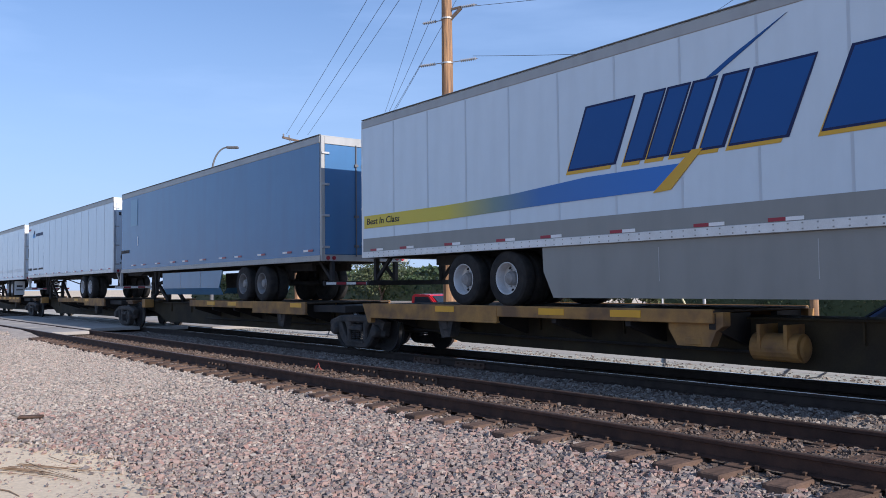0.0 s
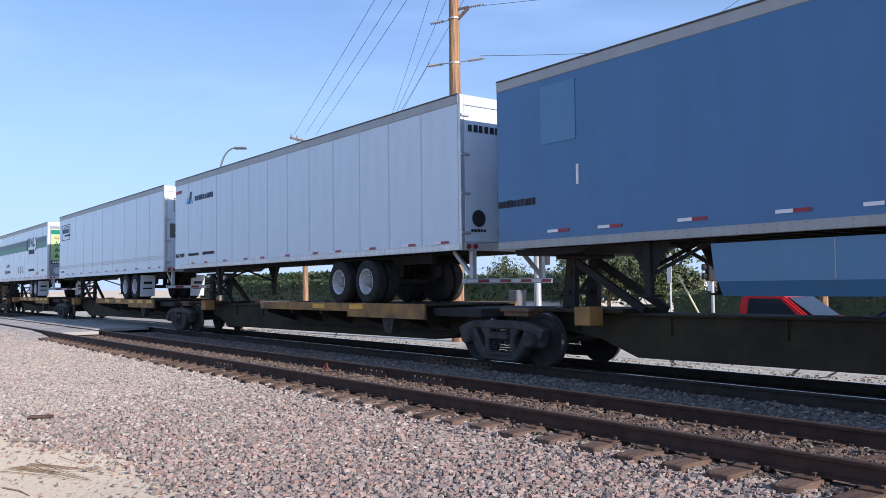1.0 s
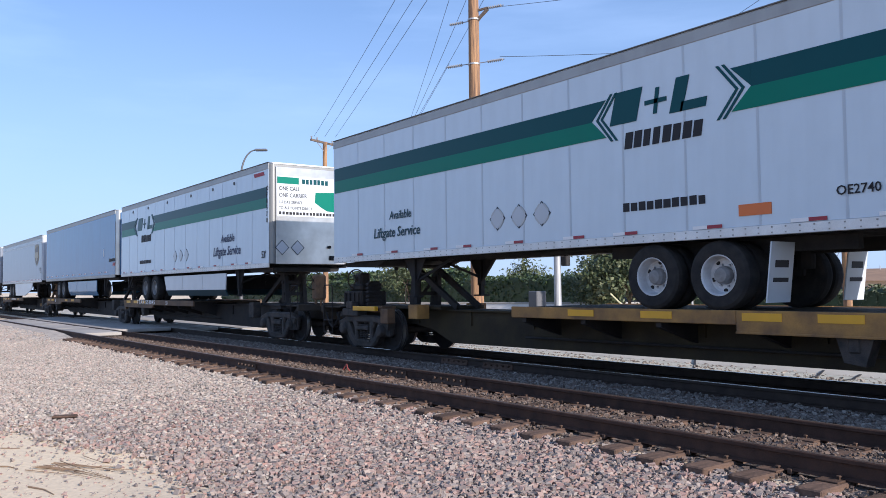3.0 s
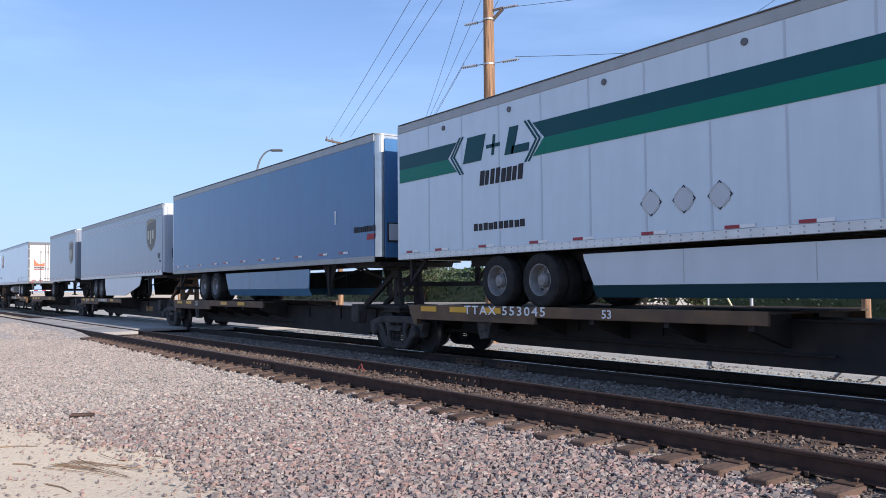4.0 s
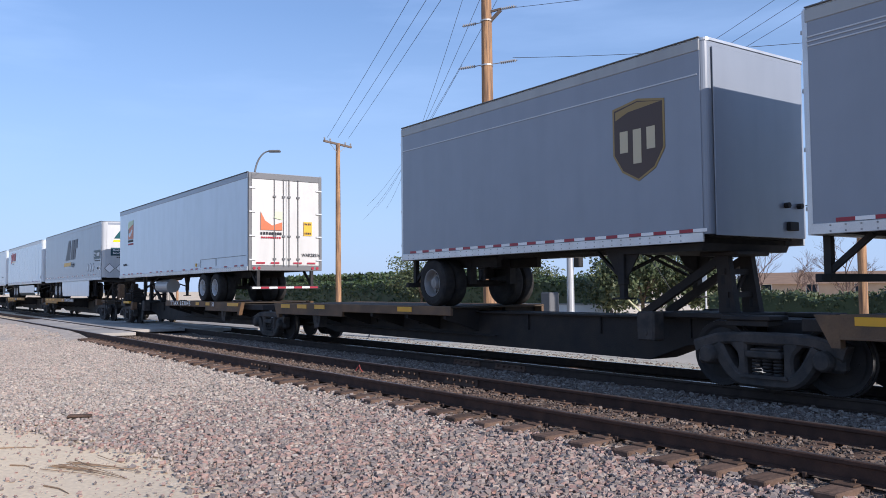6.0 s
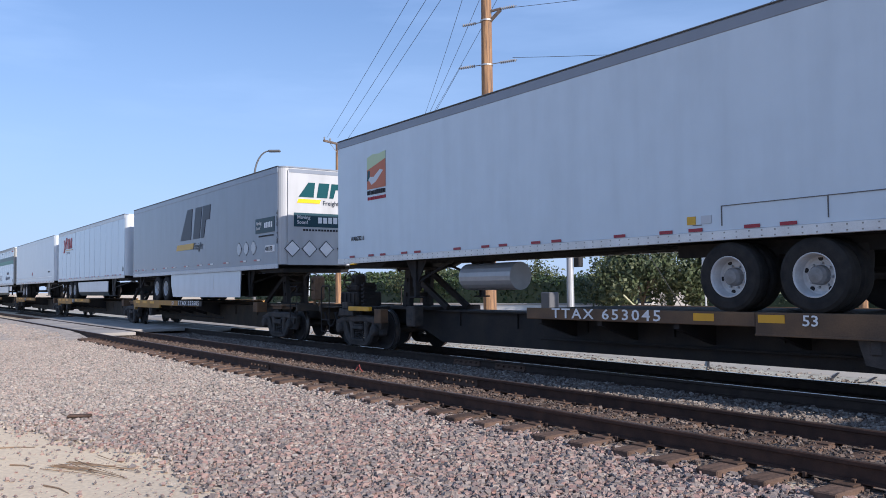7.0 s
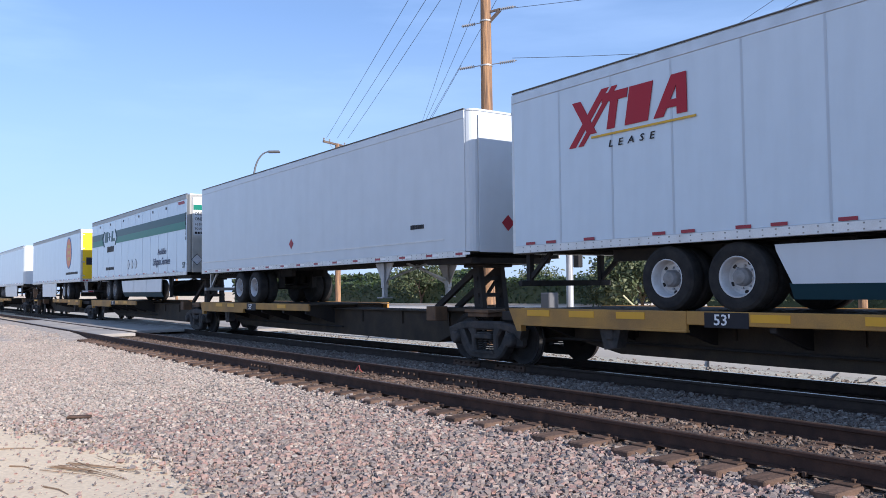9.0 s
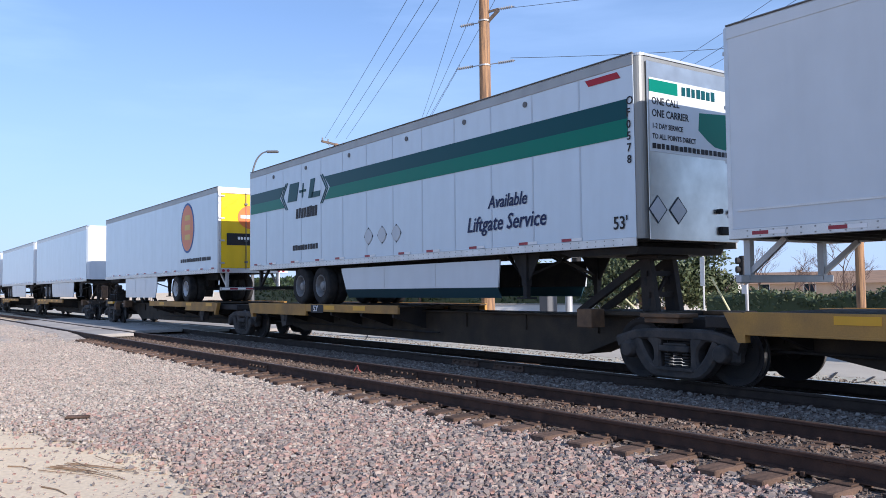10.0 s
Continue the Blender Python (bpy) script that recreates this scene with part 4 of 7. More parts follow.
for x, z, w, h in ((-7.5, 2.93, 1.66, 0.025), (-7.5, 3.68, 1.66, 0.025), (-7.5, 2.93, 0.025, 0.77), (-5.865, 2.93, 0.025, 0.77)):
    slab(t, x, z, w, h, INK, 0, "badge_frame")
bars(t, -7.3, 3.28, 1.25, 0.22, 7, TEALP, lean=0.06)
bars(t, -6.9, 3.12, 1.0, 0.09, 12, INK)
slab(t, -7.15, 3.54, 1.05, 0.03, TEALP)
slab(t, -7.0, 3.6, 0.9, 0.03, TEALP)
for z in (1.50, 1.56, 1.62):
    slab(t, -8.0, z, 15.9, 0.012, GALV, 0, "side_rub_line")
words(t, "CATZ070111", -7.55, 1.29, 0.12, INK, 0.9)
slab(t, -1.10, 2.27, 0.48, 0.52, LEGGREY, end=8.095, name="door_notice", label="worn dark notice on the door")
slab(t, -0.94, 2.40, 0.12, 0.10, PALE, 0.05, end=8.099)
slab(t, -0.80, 2.32, 0.08, 0.22, PALE, 0.04, end=8.099)
for y, z, w, h in ((-0.96, 3.24, 0.72, 0.025), (-0.96, 3.70, 0.72, 0.025), (-0.96, 3.24, 0.025, 0.48), (-0.265, 3.24, 0.025, 0.48)):
    slab(t, y, z, w, h, INK, 0, "badge_frame", end=8.095)
bars(t, -0.88, 3.46, 0.55, 0.12, 7, TEALP, end=8.095)
bars(t, -0.80, 3.36, 0.48, 0.05, 10, INK, end=8.095)

# 4: green band, doors first, printed doors
t = trailer("green_banded_trailer", -85.9, -71.3, -1, WHITE, "white semi-trailer with green band and printed door on a railcar", rods=(), low=ALU, tandem=(3.2, 4.4), flap=BRIGHT, panel_w=1.22, door=GREY, top=4.12)
green_band(t, 14.6, 1.75, 4.75)
badge_blocks(t, 2.15, 2.97, [0.55], 0.52, DGREEN, 0.14, 0.14)
slab(t, 2.88, 3.18, 0.42, 0.07, DGREEN, 0.0)
slab(t, 3.04, 3.02, 0.07, 0.4, DGREEN, 0.06)
badge_blocks(t, 3.35, 2.97, [0.24], 0.52, DGREEN, 0.14, 0.14)
slab(t, 3.55, 2.97, 0.45, 0.14, DGREEN, 0.03)
bars(t, 2.45, 2.55, 1.5, 0.27, 8, INK, lean=0.04)
bars(t, 2.4, 1.55, 1.6, 0.14, 10, INK)
words(t, "Liftgate Service", -5.3, 1.55, 0.32, TEALP, 0.98, 0.15)
words(t, "Available", -4.6, 1.95, 0.26, TEALP, 0.95, 0.15)
diamonds(t, -0.75, 1.68, 0.2, PALE, 3, 0.62)
words(t, "OE2740", 5.9, 1.48, 0.17, INK, 1.0)
slab(t, 4.5, 1.32, 0.5, 0.16, ORANGE, 0, "orange_plate")
xe = 7.325
slab(t, -1.12, 2.05, 2.24, 1.72, LIME, end=xe, name="door_print", label="lime green and yellow advertising print on the doors")
slab(t, 0.42, 2.2, 0.68, 0.62, GOLD, 0.0, end=xe + 0.003, name="door_print")
slab(t, -1.12, 3.48, 2.24, 0.24, GREEN, end=xe + 0.003, name="door_print")
slab(t, -0.55, 3.46, 1.1, 0.28, BRIGHT, end=xe + 0.005, name="door_print")
bars(t, -0.45, 3.52, 0.9, 0.16, 6, DGREEN, end=xe + 0.008)
for text, z in (("Anything", 2.86), ("Anywhere", 2.52), ("Anytime!", 2.18)):
    words_end(t, text, -0.95, z, 0.33, INK, xe + 0.016, 0.95)
words_end(t, "WE SHIP", -0.98, 3.2, 0.2, CRIMSON, xe + 0.016, 0.9)
slab(t, -1.12, 1.86, 2.24, 0.18, INK, end=xe + 0.002, name="door_print")
bars(t, -1.05, 1.9, 2.1, 0.10, 18, TAPEW, end=xe + 0.008)
diamonds(t, -0.8, 1.48, 0.22, PALE, 3, 0.72, end=xe + 0.004)
slab(t, -0.35, 1.7, 0.4, 0.1, PALE, end=xe + 0.004)
slab(t, 0.2, 1.7, 0.4, 0.1, PALE, end=xe + 0.004)


def green_forward(x_lo, x_hi, skirted, shift=0.0):
    """Green-banded trailer with its nose first and a polished lower nose."""
    t = trailer("green_banded_trailer", x_lo, x_hi, 1, WHITE, "white semi-trailer with green band and printed nose on a railcar", low=ALU, edge=TEALP, skirt=BRIGHT if skirted else None, rim="grey", nose=CHROME,
                corner=STEELG, round_=0.12, skirt_from=5.9, skirt_to=12.4, tape="pairs", top=4.12)
    green_band(t, x_hi - x_lo, -5.75 + shift, -2.55 + shift * 1.5)
    badge_blocks(t, -5.2 + shift, 2.93, [0.6], 0.52, DGREEN, 0.16, 0.14)
    slab(t, -4.42 + shift, 3.14, 0.42, 0.07, DGREEN)
    slab(t, -4.26 + shift, 2.99, 0.07, 0.4, DGREEN, 0.06)
    badge_blocks(t, -3.85 + shift, 2.93, [0.26], 0.52, DGREEN, 0.16, 0.14)
    slab(t, -3.65 + shift, 2.93, 0.5, 0.15, DGREEN, 0.03)
    bars(t, -4.65 + shift, 2.42, 1.35, 0.30, 8, INK, lean=0.04)
    bars(t, -4.85 + shift, 1.52, 1.6, 0.15, 10, INK)
    words(t, "Available", 4.15, 1.95, 0.35, DEEPNAVY, 0.92, 0.25)
    words(t, "Liftgate Service", 3.45, 1.52, 0.42, DEEPNAVY, 0.92, 0.25)
    words(t, "53'", 7.45, 1.32, 0.3, INK, 0.9)
    diamonds(t, -0.55, 1.68, 0.19, PALE, 3, 0.64)
    for x in (-6.2, -4.0, -1.5, 1.2, 3.4, 5.3):
        bm = bmn()
        lathe(bm, [(0.055, -0.02), (0.055, 0.0), (0.03, 0.0)], 14)
        o = part("vent", bm, LEGGREY, t)
        o.matrix_basis = pose(x, -HALF - 0.012, 3.80)
    slab(t, 6.95, 3.79, 0.72, 0.11, CRIMSON, -0.08, "maker_plate")
    xe = (x_hi - x_lo) / 2 + 0.022
    slab(t, -1.1, 2.55, 2.2, 1.2, BRIGHT, end=xe, name="nose_print", label="printed white panel with green map shape")
    slab(t, -1.1, 3.52, 0.7, 0.2, GREEN, end=xe + 0.003, name="nose_print")
    bars(t, -0.3, 3.54, 0.9, 0.16, 7, DGREEN, end=xe + 0.008)
    flat(t, "map_shape", [(0.15, 3.3), (1.0, 3.35), (1.05, 3.0), (0.85, 2.72), (0.55, 2.75), (0.35, 2.85), (0.12, 3.0)], GREEN, "green map shape", end=xe + 0.003)
    for text, z in (("ONE CALL", 3.32), ("ONE CARRIER", 3.12), ("1-2 DAY SERVICE", 2.93), ("TO ALL POINTS DIRECT", 2.76)):
        words_end(t, text, -1.05, z, 0.17 if z > 3 else 0.12, INK, xe + 0.010, 0.85)
    bars(t, -1.05, 2.6, 2.0, 0.09, 18, INK, end=xe + 0.008)
    diamonds(t, -0.95, 1.62, 0.2, PALE, 2, 0.5, end=xe + 0.004)
    for i, ch in enumerate("OF0578"):
        writing(ch, 0.19, INK, t, pose((x_hi - x_lo) / 2 - 0.27, -HALF - 0.026, 3.32 - i * 0.19, 90, 0, 0))
    return t


green_forward(-105.9, -89.75, True, -0.3)

# 6: blue, nose first
t = trailer("blue_trailer", -123.1, -106.83, 1, BLUE, "worn blue semi-trailer with polished nose corners on a spine car", nose=BLUE, panels=False, corner=CHROME, round_=0.17, edge=BLUE2, skirt=BLUE2, skirt_from=5.7, skirt_to=12.3, rim="grey", low=DULLRAIL, tape_up=0.1, toprail=DULLRAIL, top=4.14)
slab(t, 5.92, 2.06, 0.05, 0.36, TAPEW, 0, "side_mark")
bars(t, 6.95, 1.78, 1.05, 0.15, 10, INK)
slab(t, 7.6, 1.58, 0.35, 0.14, CRIMSON, 0.05, "maker_plate")
slab(t, -1.05, 1.50, 0.36, 0.48, INK, end=8.157, name="tape_patch")
slab(t, -1.01, 1.55, 0.28, 0.40, PALE, end=8.161, name="nose_notice")


def shield(t, x, z, w, h):
    """Brown shield badge with a gold cap and gold blocks."""
    pts = [(x, z + h * 0.93), (x + w * 0.5, z + h), (x + w, z + h * 0.93), (x + w, z + h * 0.35), (x + w * 0.82, z + h * 0.13), (x + w * 0.5, z), (x + w * 0.18, z + h * 0.13), (x, z + h * 0.35)]
    big = [(x + w / 2 + (a - x - w / 2) * 1.07, z + h / 2 + (b - z - h / 2) * 1.06) for a, b in pts]
    flat(t, "shield_rim", big, OCHRE, "gold edge of the shield badge", off=-0.002)
    flat(t, "shield", pts, BROWN, "brown shield badge", off=0.0)
    flat(t, "shield_cap", [(x + 0.03 * w, z + h * 0.80), (x + 0.3 * w, z + h * 0.88), (x + 0.97 * w, z + h * 0.93), (x + w * 0.5, z + h * 0.985), (x + 0.03 * w, z + h * 0.91)], OCHRE, off=0.002)
    for k, (lo, hi) in enumerate(((0.36, 0.64), (0.2, 0.64), (0.36, 0.64))):
        slab(t, x + w * (0.12 + 0.28 * k), z + h * lo, w * 0.17, h * (hi - lo), CREAM, 0, "badge_block", off=0.003)


# 7: long blue-grey trailer
t = trailer("grey_trailer", -140.55, -124.45, 1, UPSG, "long blue-grey semi-trailer with a brown shield badge on a spine car", panels=False, nose=PALE, corner=PALE, round_=0.1, skirt=BRIGHT, skirt_from=5.7, skirt_to=12.6, slant=0.9, rim="grey", tape="dense", low=ALU, top=4.0)
shield(t, 5.62, 2.15, 1.25, 1.32)
words(t, "53'", 7.3, 1.75, 0.3, INK, 0.95)
bars(t, 7.5, 1.6, 0.25, 0.06, 4, INK)
for z in (3.50, 3.56, 3.62):
    slab(t, -8.0, z, 15.8, 0.018, PALE, 0, "side_rub_line")
slab(t, -0.95, 1.75, 0.5, 0.4, SLATE, end=8.08, name="nose_plate")

# 8: short pup trailer
t = trailer("short_grey_trailer", -150.5, -142.1, 1, UPSG, "short blue-grey single-axle trailer with a shield badge on a spine car", panels=False, nose=GREY, corner=GREY, round_=0.1, rim="grey", tandem=(1.15,), tape="dense", legs=2.0, top=4.05)
shield(t, 2.4, 2.1, 1.0, 1.25)
slab(t, -4.15, 3.52, 8.2, 0.02, PALE, 0, "side_rub_line")

# 9: white trailer, sunlit doors first, with an orange badge
t = trailer("white_trailer", -176.05, -159.75, -1, WHITE, "white semi-trailer with barred doors and brick-red badge on a railcar", panels=False, low=ALU, toprail=GREY, tape="reds", rim="white", tandem=(3.2, 4.5), top=4.2, frame_paint=LEGGREY, rods=(0.1, 0.42), door=DOORWHITE)
for x, z, w, h in ((3.6, 1.52, 4.4, 0.012), (3.6, 1.24, 0.012, 0.28), (5.2, 1.24, 0.012, 0.28), (3.1, 1.27, 0.16, 0.012)):
    slab(t, x, z, w, h, LEGGREY, 0, "panel_edge")
slab(t, 3.0, 1.29, 0.15, 0.12, GOLD, 0, "small_plate")
slab(t, 3.25, 1.29, 0.18, 0.12, PALE, 0, "small_plate")
flat(t, "picture_badge", [(-6.57, 2.82), (-5.71, 2.82), (-5.71, 3.50), (-6.57, 3.30)], BRICKP, "brick-orange and pale green picture badge")
flat(t, "badge_block", [(-6.57, 3.29), (-5.71, 3.49), (-5.71, 3.68), (-6.0, 3.64), (-6.3, 3.66), (-6.57, 3.60)], PALEGREEN, off=0.002)
slab(t, -6.57, 3.02, 0.12, 0.25, DGREEN, 0.03, "badge_block", off=0.002)
flat(t, "badge_block", [(-6.50, 3.05), (-6.35, 2.92), (-6.15, 2.98), (-5.80, 3.22), (-5.95, 3.26), (-6.25, 3.10), (-6.42, 3.12)], BRIGHT, off=0.003)
bars(t, -6.57, 2.68, 0.88, 0.11, 10, INK)
bars(t, -6.55, 2.55, 0.86, 0.08, 13, CRIMSON)
words(t, "WARZ8216", -7.40, 1.60, 0.15, INK, 0.9)
xe = 8.19
flat(t, "picture_badge", [(-0.9, 2.35), (-0.15, 2.35), (-0.15, 2.62), (-0.5, 2.5), (-0.75, 2.66), (-0.9, 2.95)], BRICKP, "brick-red picture badge on the doors", end=xe)
flat(t, "badge_block", [(-0.45, 2.75), (-0.15, 2.7), (-0.15, 2.97), (-0.4, 2.97)], PALEGREEN, end=xe)
bars(t, -0.9, 2.2, 0.75, 0.09, 8, INK, end=xe)
slab(t, 0.62, 2.2, 0.3, 0.46, GOLD, end=xe, name="yellow_notice")
bars(t, 0.65, 2.55, 0.24, 0.07, 4, INK, end=xe + 0.004)
bars(t, 0.65, 2.24, 0.24, 0.07, 4, INK, end=xe + 0.004)
bars(t, -0.88, 2.08, 0.7, 0.06, 9, CRIMSON, end=xe)
words_end(t, "WARZ8216", 0.55, 1.5, 0.15, INK, xe + 0.008, 0.9)
for y0 in (-1.05, -0.55, 0.25, 0.75):
    slab(t, y0, 1.25, 0.3, 0.055, RED, end=xe, name="red_marker")
bm = bmn()
rod(bm, (-3.2, -0.75, 0.62), (-1.5, -0.75, 0.62), 0.28, 20)
part("fuel_tank", bm, GALV, t, "round metal tank slung under the trailer")

# 10: grey trailer with slate badge
t = trailer("grey_trailer", -195.94, -179.62, 1, GREY, "grey semi-trailer with a slate and yellow badge on a spine car", panels=False, nose=DINGY, corner=DINGY, toprail=GREY, round_=0.22, skirt=WHITE, skirt_from=5.5, skirt_to=13.0, low=PALE, rim="white", tape="pairs", tape_up=0.12)
flat(t, "badge_block", [(-1.3, 2.32), (-0.05, 2.32), (0.12, 3.47), (-0.45, 3.47)], SLATE, "slanted slate block of the company badge")
badge_blocks(t, 0.2, 2.32, [0.72], 1.15, SLATE, 0.3, 0.1)
flat(t, "badge_block", [(1.05, 2.32), (1.4, 2.32), (1.6, 2.95), (2.0, 2.95), (2.12, 3.47), (1.35, 3.47)], SLATE)
slab(t, -1.8, 1.95, 2.0, 0.22, GOLD, 0.1, "badge_bar")
words(t, "Freight", 0.25, 1.92, 0.36, SLATE, 1.0, 0.25)
slab(t, 6.25, 2.15, 1.45, 0.46, TEALP, 0, "side_notice", "dark notice panel on the side")
words(t, "Moving\nSoon?", 6.32, 2.42, 0.15, TAPEW, 0.95, off=0.030)
bars(t, 6.95, 2.3, 0.65, 0.18, 5, TAPEW, off=0.004)
bars(t, 6.5, 2.03, 1.15, 0.05, 14, INK)
diamonds(t, 4.85, 1.73, 0.2, PALE, 3, 0.62)
slab(t, 7.0, 1.55, 0.72, 0.2, TAPEW, 0, "number_plate_panel")
words(t, "400178", 7.03, 1.58, 0.2, INK, 0.9, off=0.030)
for i, ch in enumerate("400178"):
    writing(ch, 0.24, INK, t, pose(7.83, -HALF - 0.012, 2.62 - i * 0.17, 90, 0, 0))
xe = 8.185
flat(t, "badge_block", [(-0.75, 3.18), (-0.25, 3.18), (-0.2, 3.63), (-0.42, 3.63)], DGREEN, end=xe)
slab(t, -0.15, 3.18, 0.36, 0.45, DGREEN, 0.08, end=xe)
flat(t, "badge_block", [(0.28, 3.18), (0.42, 3.18), (0.5, 3.45), (0.66, 3.45), (0.72, 3.63), (0.36, 3.63)], DGREEN, end=xe)
slab(t, -1.05, 3.90, 2.1, 0.11, GREY, end=xe - 0.002, name="soot_stain")
slab(t, -0.8, 3.0, 0.75, 0.12, YELLOW, 0.05, end=xe)
words_end(t, "Freight", 0.05, 2.96, 0.2, SLATE, xe + 0.008)
slab(t, -0.9, 2.28, 1.8, 0.42, TEALP, end=xe, name="nose_notice")
words_end(t, "Moving\nSoon?", -0.8, 2.52, 0.15, TAPEW, xe + 0.010)
bars(t, -0.1, 2.4, 0.85, 0.2, 5, TAPEW, end=xe + 0.006)
bars(t, -0.6, 2.16, 1.4, 0.06, 14, INK, end=xe)
diamonds(t, -0.95, 1.62, 0.23, TAPEW, 3, 0.56, end=xe + 0.004)
words_end(t, "151", 0.9, 1.85, 0.16, INK, xe + 0.008)
slab(t, 1.0, 1.15, 0.25, 0.45, YELLOW, end=xe, name="yellow_notice")

# 11: white leased trailer with crimson badge
t = trailer("white_trailer", -213.77, -197.36, 1, WHITE, "white riveted semi-trailer with a crimson badge on a spine car", nose=BRIGHT, corner=BRIGHT, round_=0.18, edge=TEALP, legs=3.65, skirt=BRIGHT, skirt_from=5.4, skirt_to=12.6, low=ALU, tape="reds", top=4.05)
slab(t, -6.65, 2.80, 0.16, 0.9, CRIMSON, 0.80, "badge_block", off=0.0000)
slab(t, -6.42, 2.80, 0.12, 0.9, CRIMSON, 0.80, "badge_block", off=0.0012)
flat(t, "badge_block", [(-6.55, 3.58), (-6.35, 3.58), (-5.98, 2.98), (-6.18, 2.98)], CRIMSON, off=0.0024)
slab(t, -5.75, 3.0, 0.17, 0.6, CRIMSON, 0.12, "badge_block", off=0.0036)
slab(t, -5.85, 3.46, 0.55, 0.15, CRIMSON, 0.03, "badge_block", off=0.0048)
slab(t, -5.35, 3.0, 0.48, 0.61, CRIMSON, 0.12, "badge_block", off=0.0060)
slab(t, -4.75, 3.0, 0.19, 0.62, CRIMSON, 0.36, "badge_block", off=0.0072)
slab(t, -4.30, 3.0, 0.19, 0.62, CRIMSON, 0.0, "badge_block", off=0.0084)
slab(t, -4.6, 3.12, 0.4, 0.12, CRIMSON, 0.0, "badge_block", off=0.0096)
slab(t, -6.1, 2.9, 2.15, 0.035, GOLD, 0, "badge_line", off=0.0115)
words(t, "L  E  A  S  E", -5.72, 2.70, 0.16, INK, 1.25, 0.2)
words(t, "53", 7.64, 1.38, 0.28, INK, 0.85)

# 12: plain white trailer
t = trailer("white_trailer", -231.4, -215.1, 1, BRIGHT, "plain new white semi-trailer with bright legs on a spine car", panels=False, nose=BRIGHT, corner=BRIGHT, round_=0.2, low=ALU, rim="white", tape="low", toprail=BRIGHT, legs=4.0, leg_paint=GALV)
diamonds(t, -0.45, 1.73, 0.14, CRIMSON, 1, 0.5)
bars(t, 5.9, 1.72, 0.55, 0.1, 8, INK)
slab(t, -8.0, 1.42, 15.2, 0.03, ALU, 0, "side_rub_line")
diamonds(t, -0.35, 1.75, 0.17, CRIMSON, 1, 0.5, end=8.175)
bars(t, 0.1, 1.72, 0.6, 0.1, 8, INK, end=8.175)

green_forward(-249.1, -233.0, True)

# 14: white trailer with an oval badge and yellow doors
t = trailer("white_trailer", -268.1, -252.0, -1, WHITE, "white semi-trailer with yellow doors and orange oval badge on railcar", panels=False, door=YELLOW, low=ALU, skirt=BRIGHT, skirt_from=7.4, skirt_to=12.4, top=4.01)
pts = [(4.78 + 0.78 * math.cos(a * math.pi / 16), 2.8 + 0.95 * math.sin(a * math.pi / 16)) for a in range(32)]
flat(t, "oval_badge", pts, NAVY, "dark rim of the oval badge", off=-0.002)
pts = [(4.78 + 0.70 * math.cos(a * math.pi / 16), 2.8 + 0.87 * math.sin(a * math.pi / 16)) for a in range(32)]
flat(t, "oval_badge", pts, ORANGE, "orange oval badge")
for z in (2.35, 2.72, 3.09):
    slab(t, 4.5, z, 0.6, 0.2, GOLD, 0, "badge_block", off=0.002)
bars(t, 4.0, 1.5, 3.4, 0.14, 14, INK)
xe = 8.075
pts = [(-0.1 + 0.5 * math.cos(a * math.pi / 12), 3.0 + 0.42 * math.sin(a * math.pi / 12)) for a in range(24)]
flat(t, "oval_badge", pts, ORANGE, "orange oval badge on the doors", end=xe)
slab(t, -0.5, 2.95, 0.8, 0.12, BRIGHT, end=xe + 0.008)
slab(t, -1.0, 2.0, 1.5, 0.42, INK, end=xe, name="door_notice")
bars(t, -0.6, 2.2, 1.0, 0.1, 9, TAPEW, end=xe + 0.008)

# further back
for x_lo, x_hi in ((-288.3, -272.3), (-305.6, -289.4), (-323.0, -306.9), (-340.4, -324.3)):
    trailer("white_trailer", x_lo, x_hi, 1, WHITE, "plain white semi-trailer far back on the train", panels=False, nose=BRIGHT, corner=BRIGHT, round_=0.18, skirt=PALE, rim="grey")

for w in WHEELS.values():
    for o in (*w.children_recursive, w):
        bpy.data.objects.remove(o)

# ---------------- spine cars ----------------
RUSTBLOCK = material("rusty_bracket", (0.20, 0.11, 0.055), 0.8, 0, second=(0.07, 0.045, 0.03), scale=4, amount=0.7, bump=0.2, bump_scale=50, fine=0.25)
OLIVE = material("faded_olive_steel", (0.062, 0.048, 0.027), 0.75, 0, second=(0.028, 0.023, 0.019), scale=1.6, amount=0.8, bump=0.25, bump_scale=45, fine=0.22, spec=0.2)
WR = 0.4826
SPIN = []


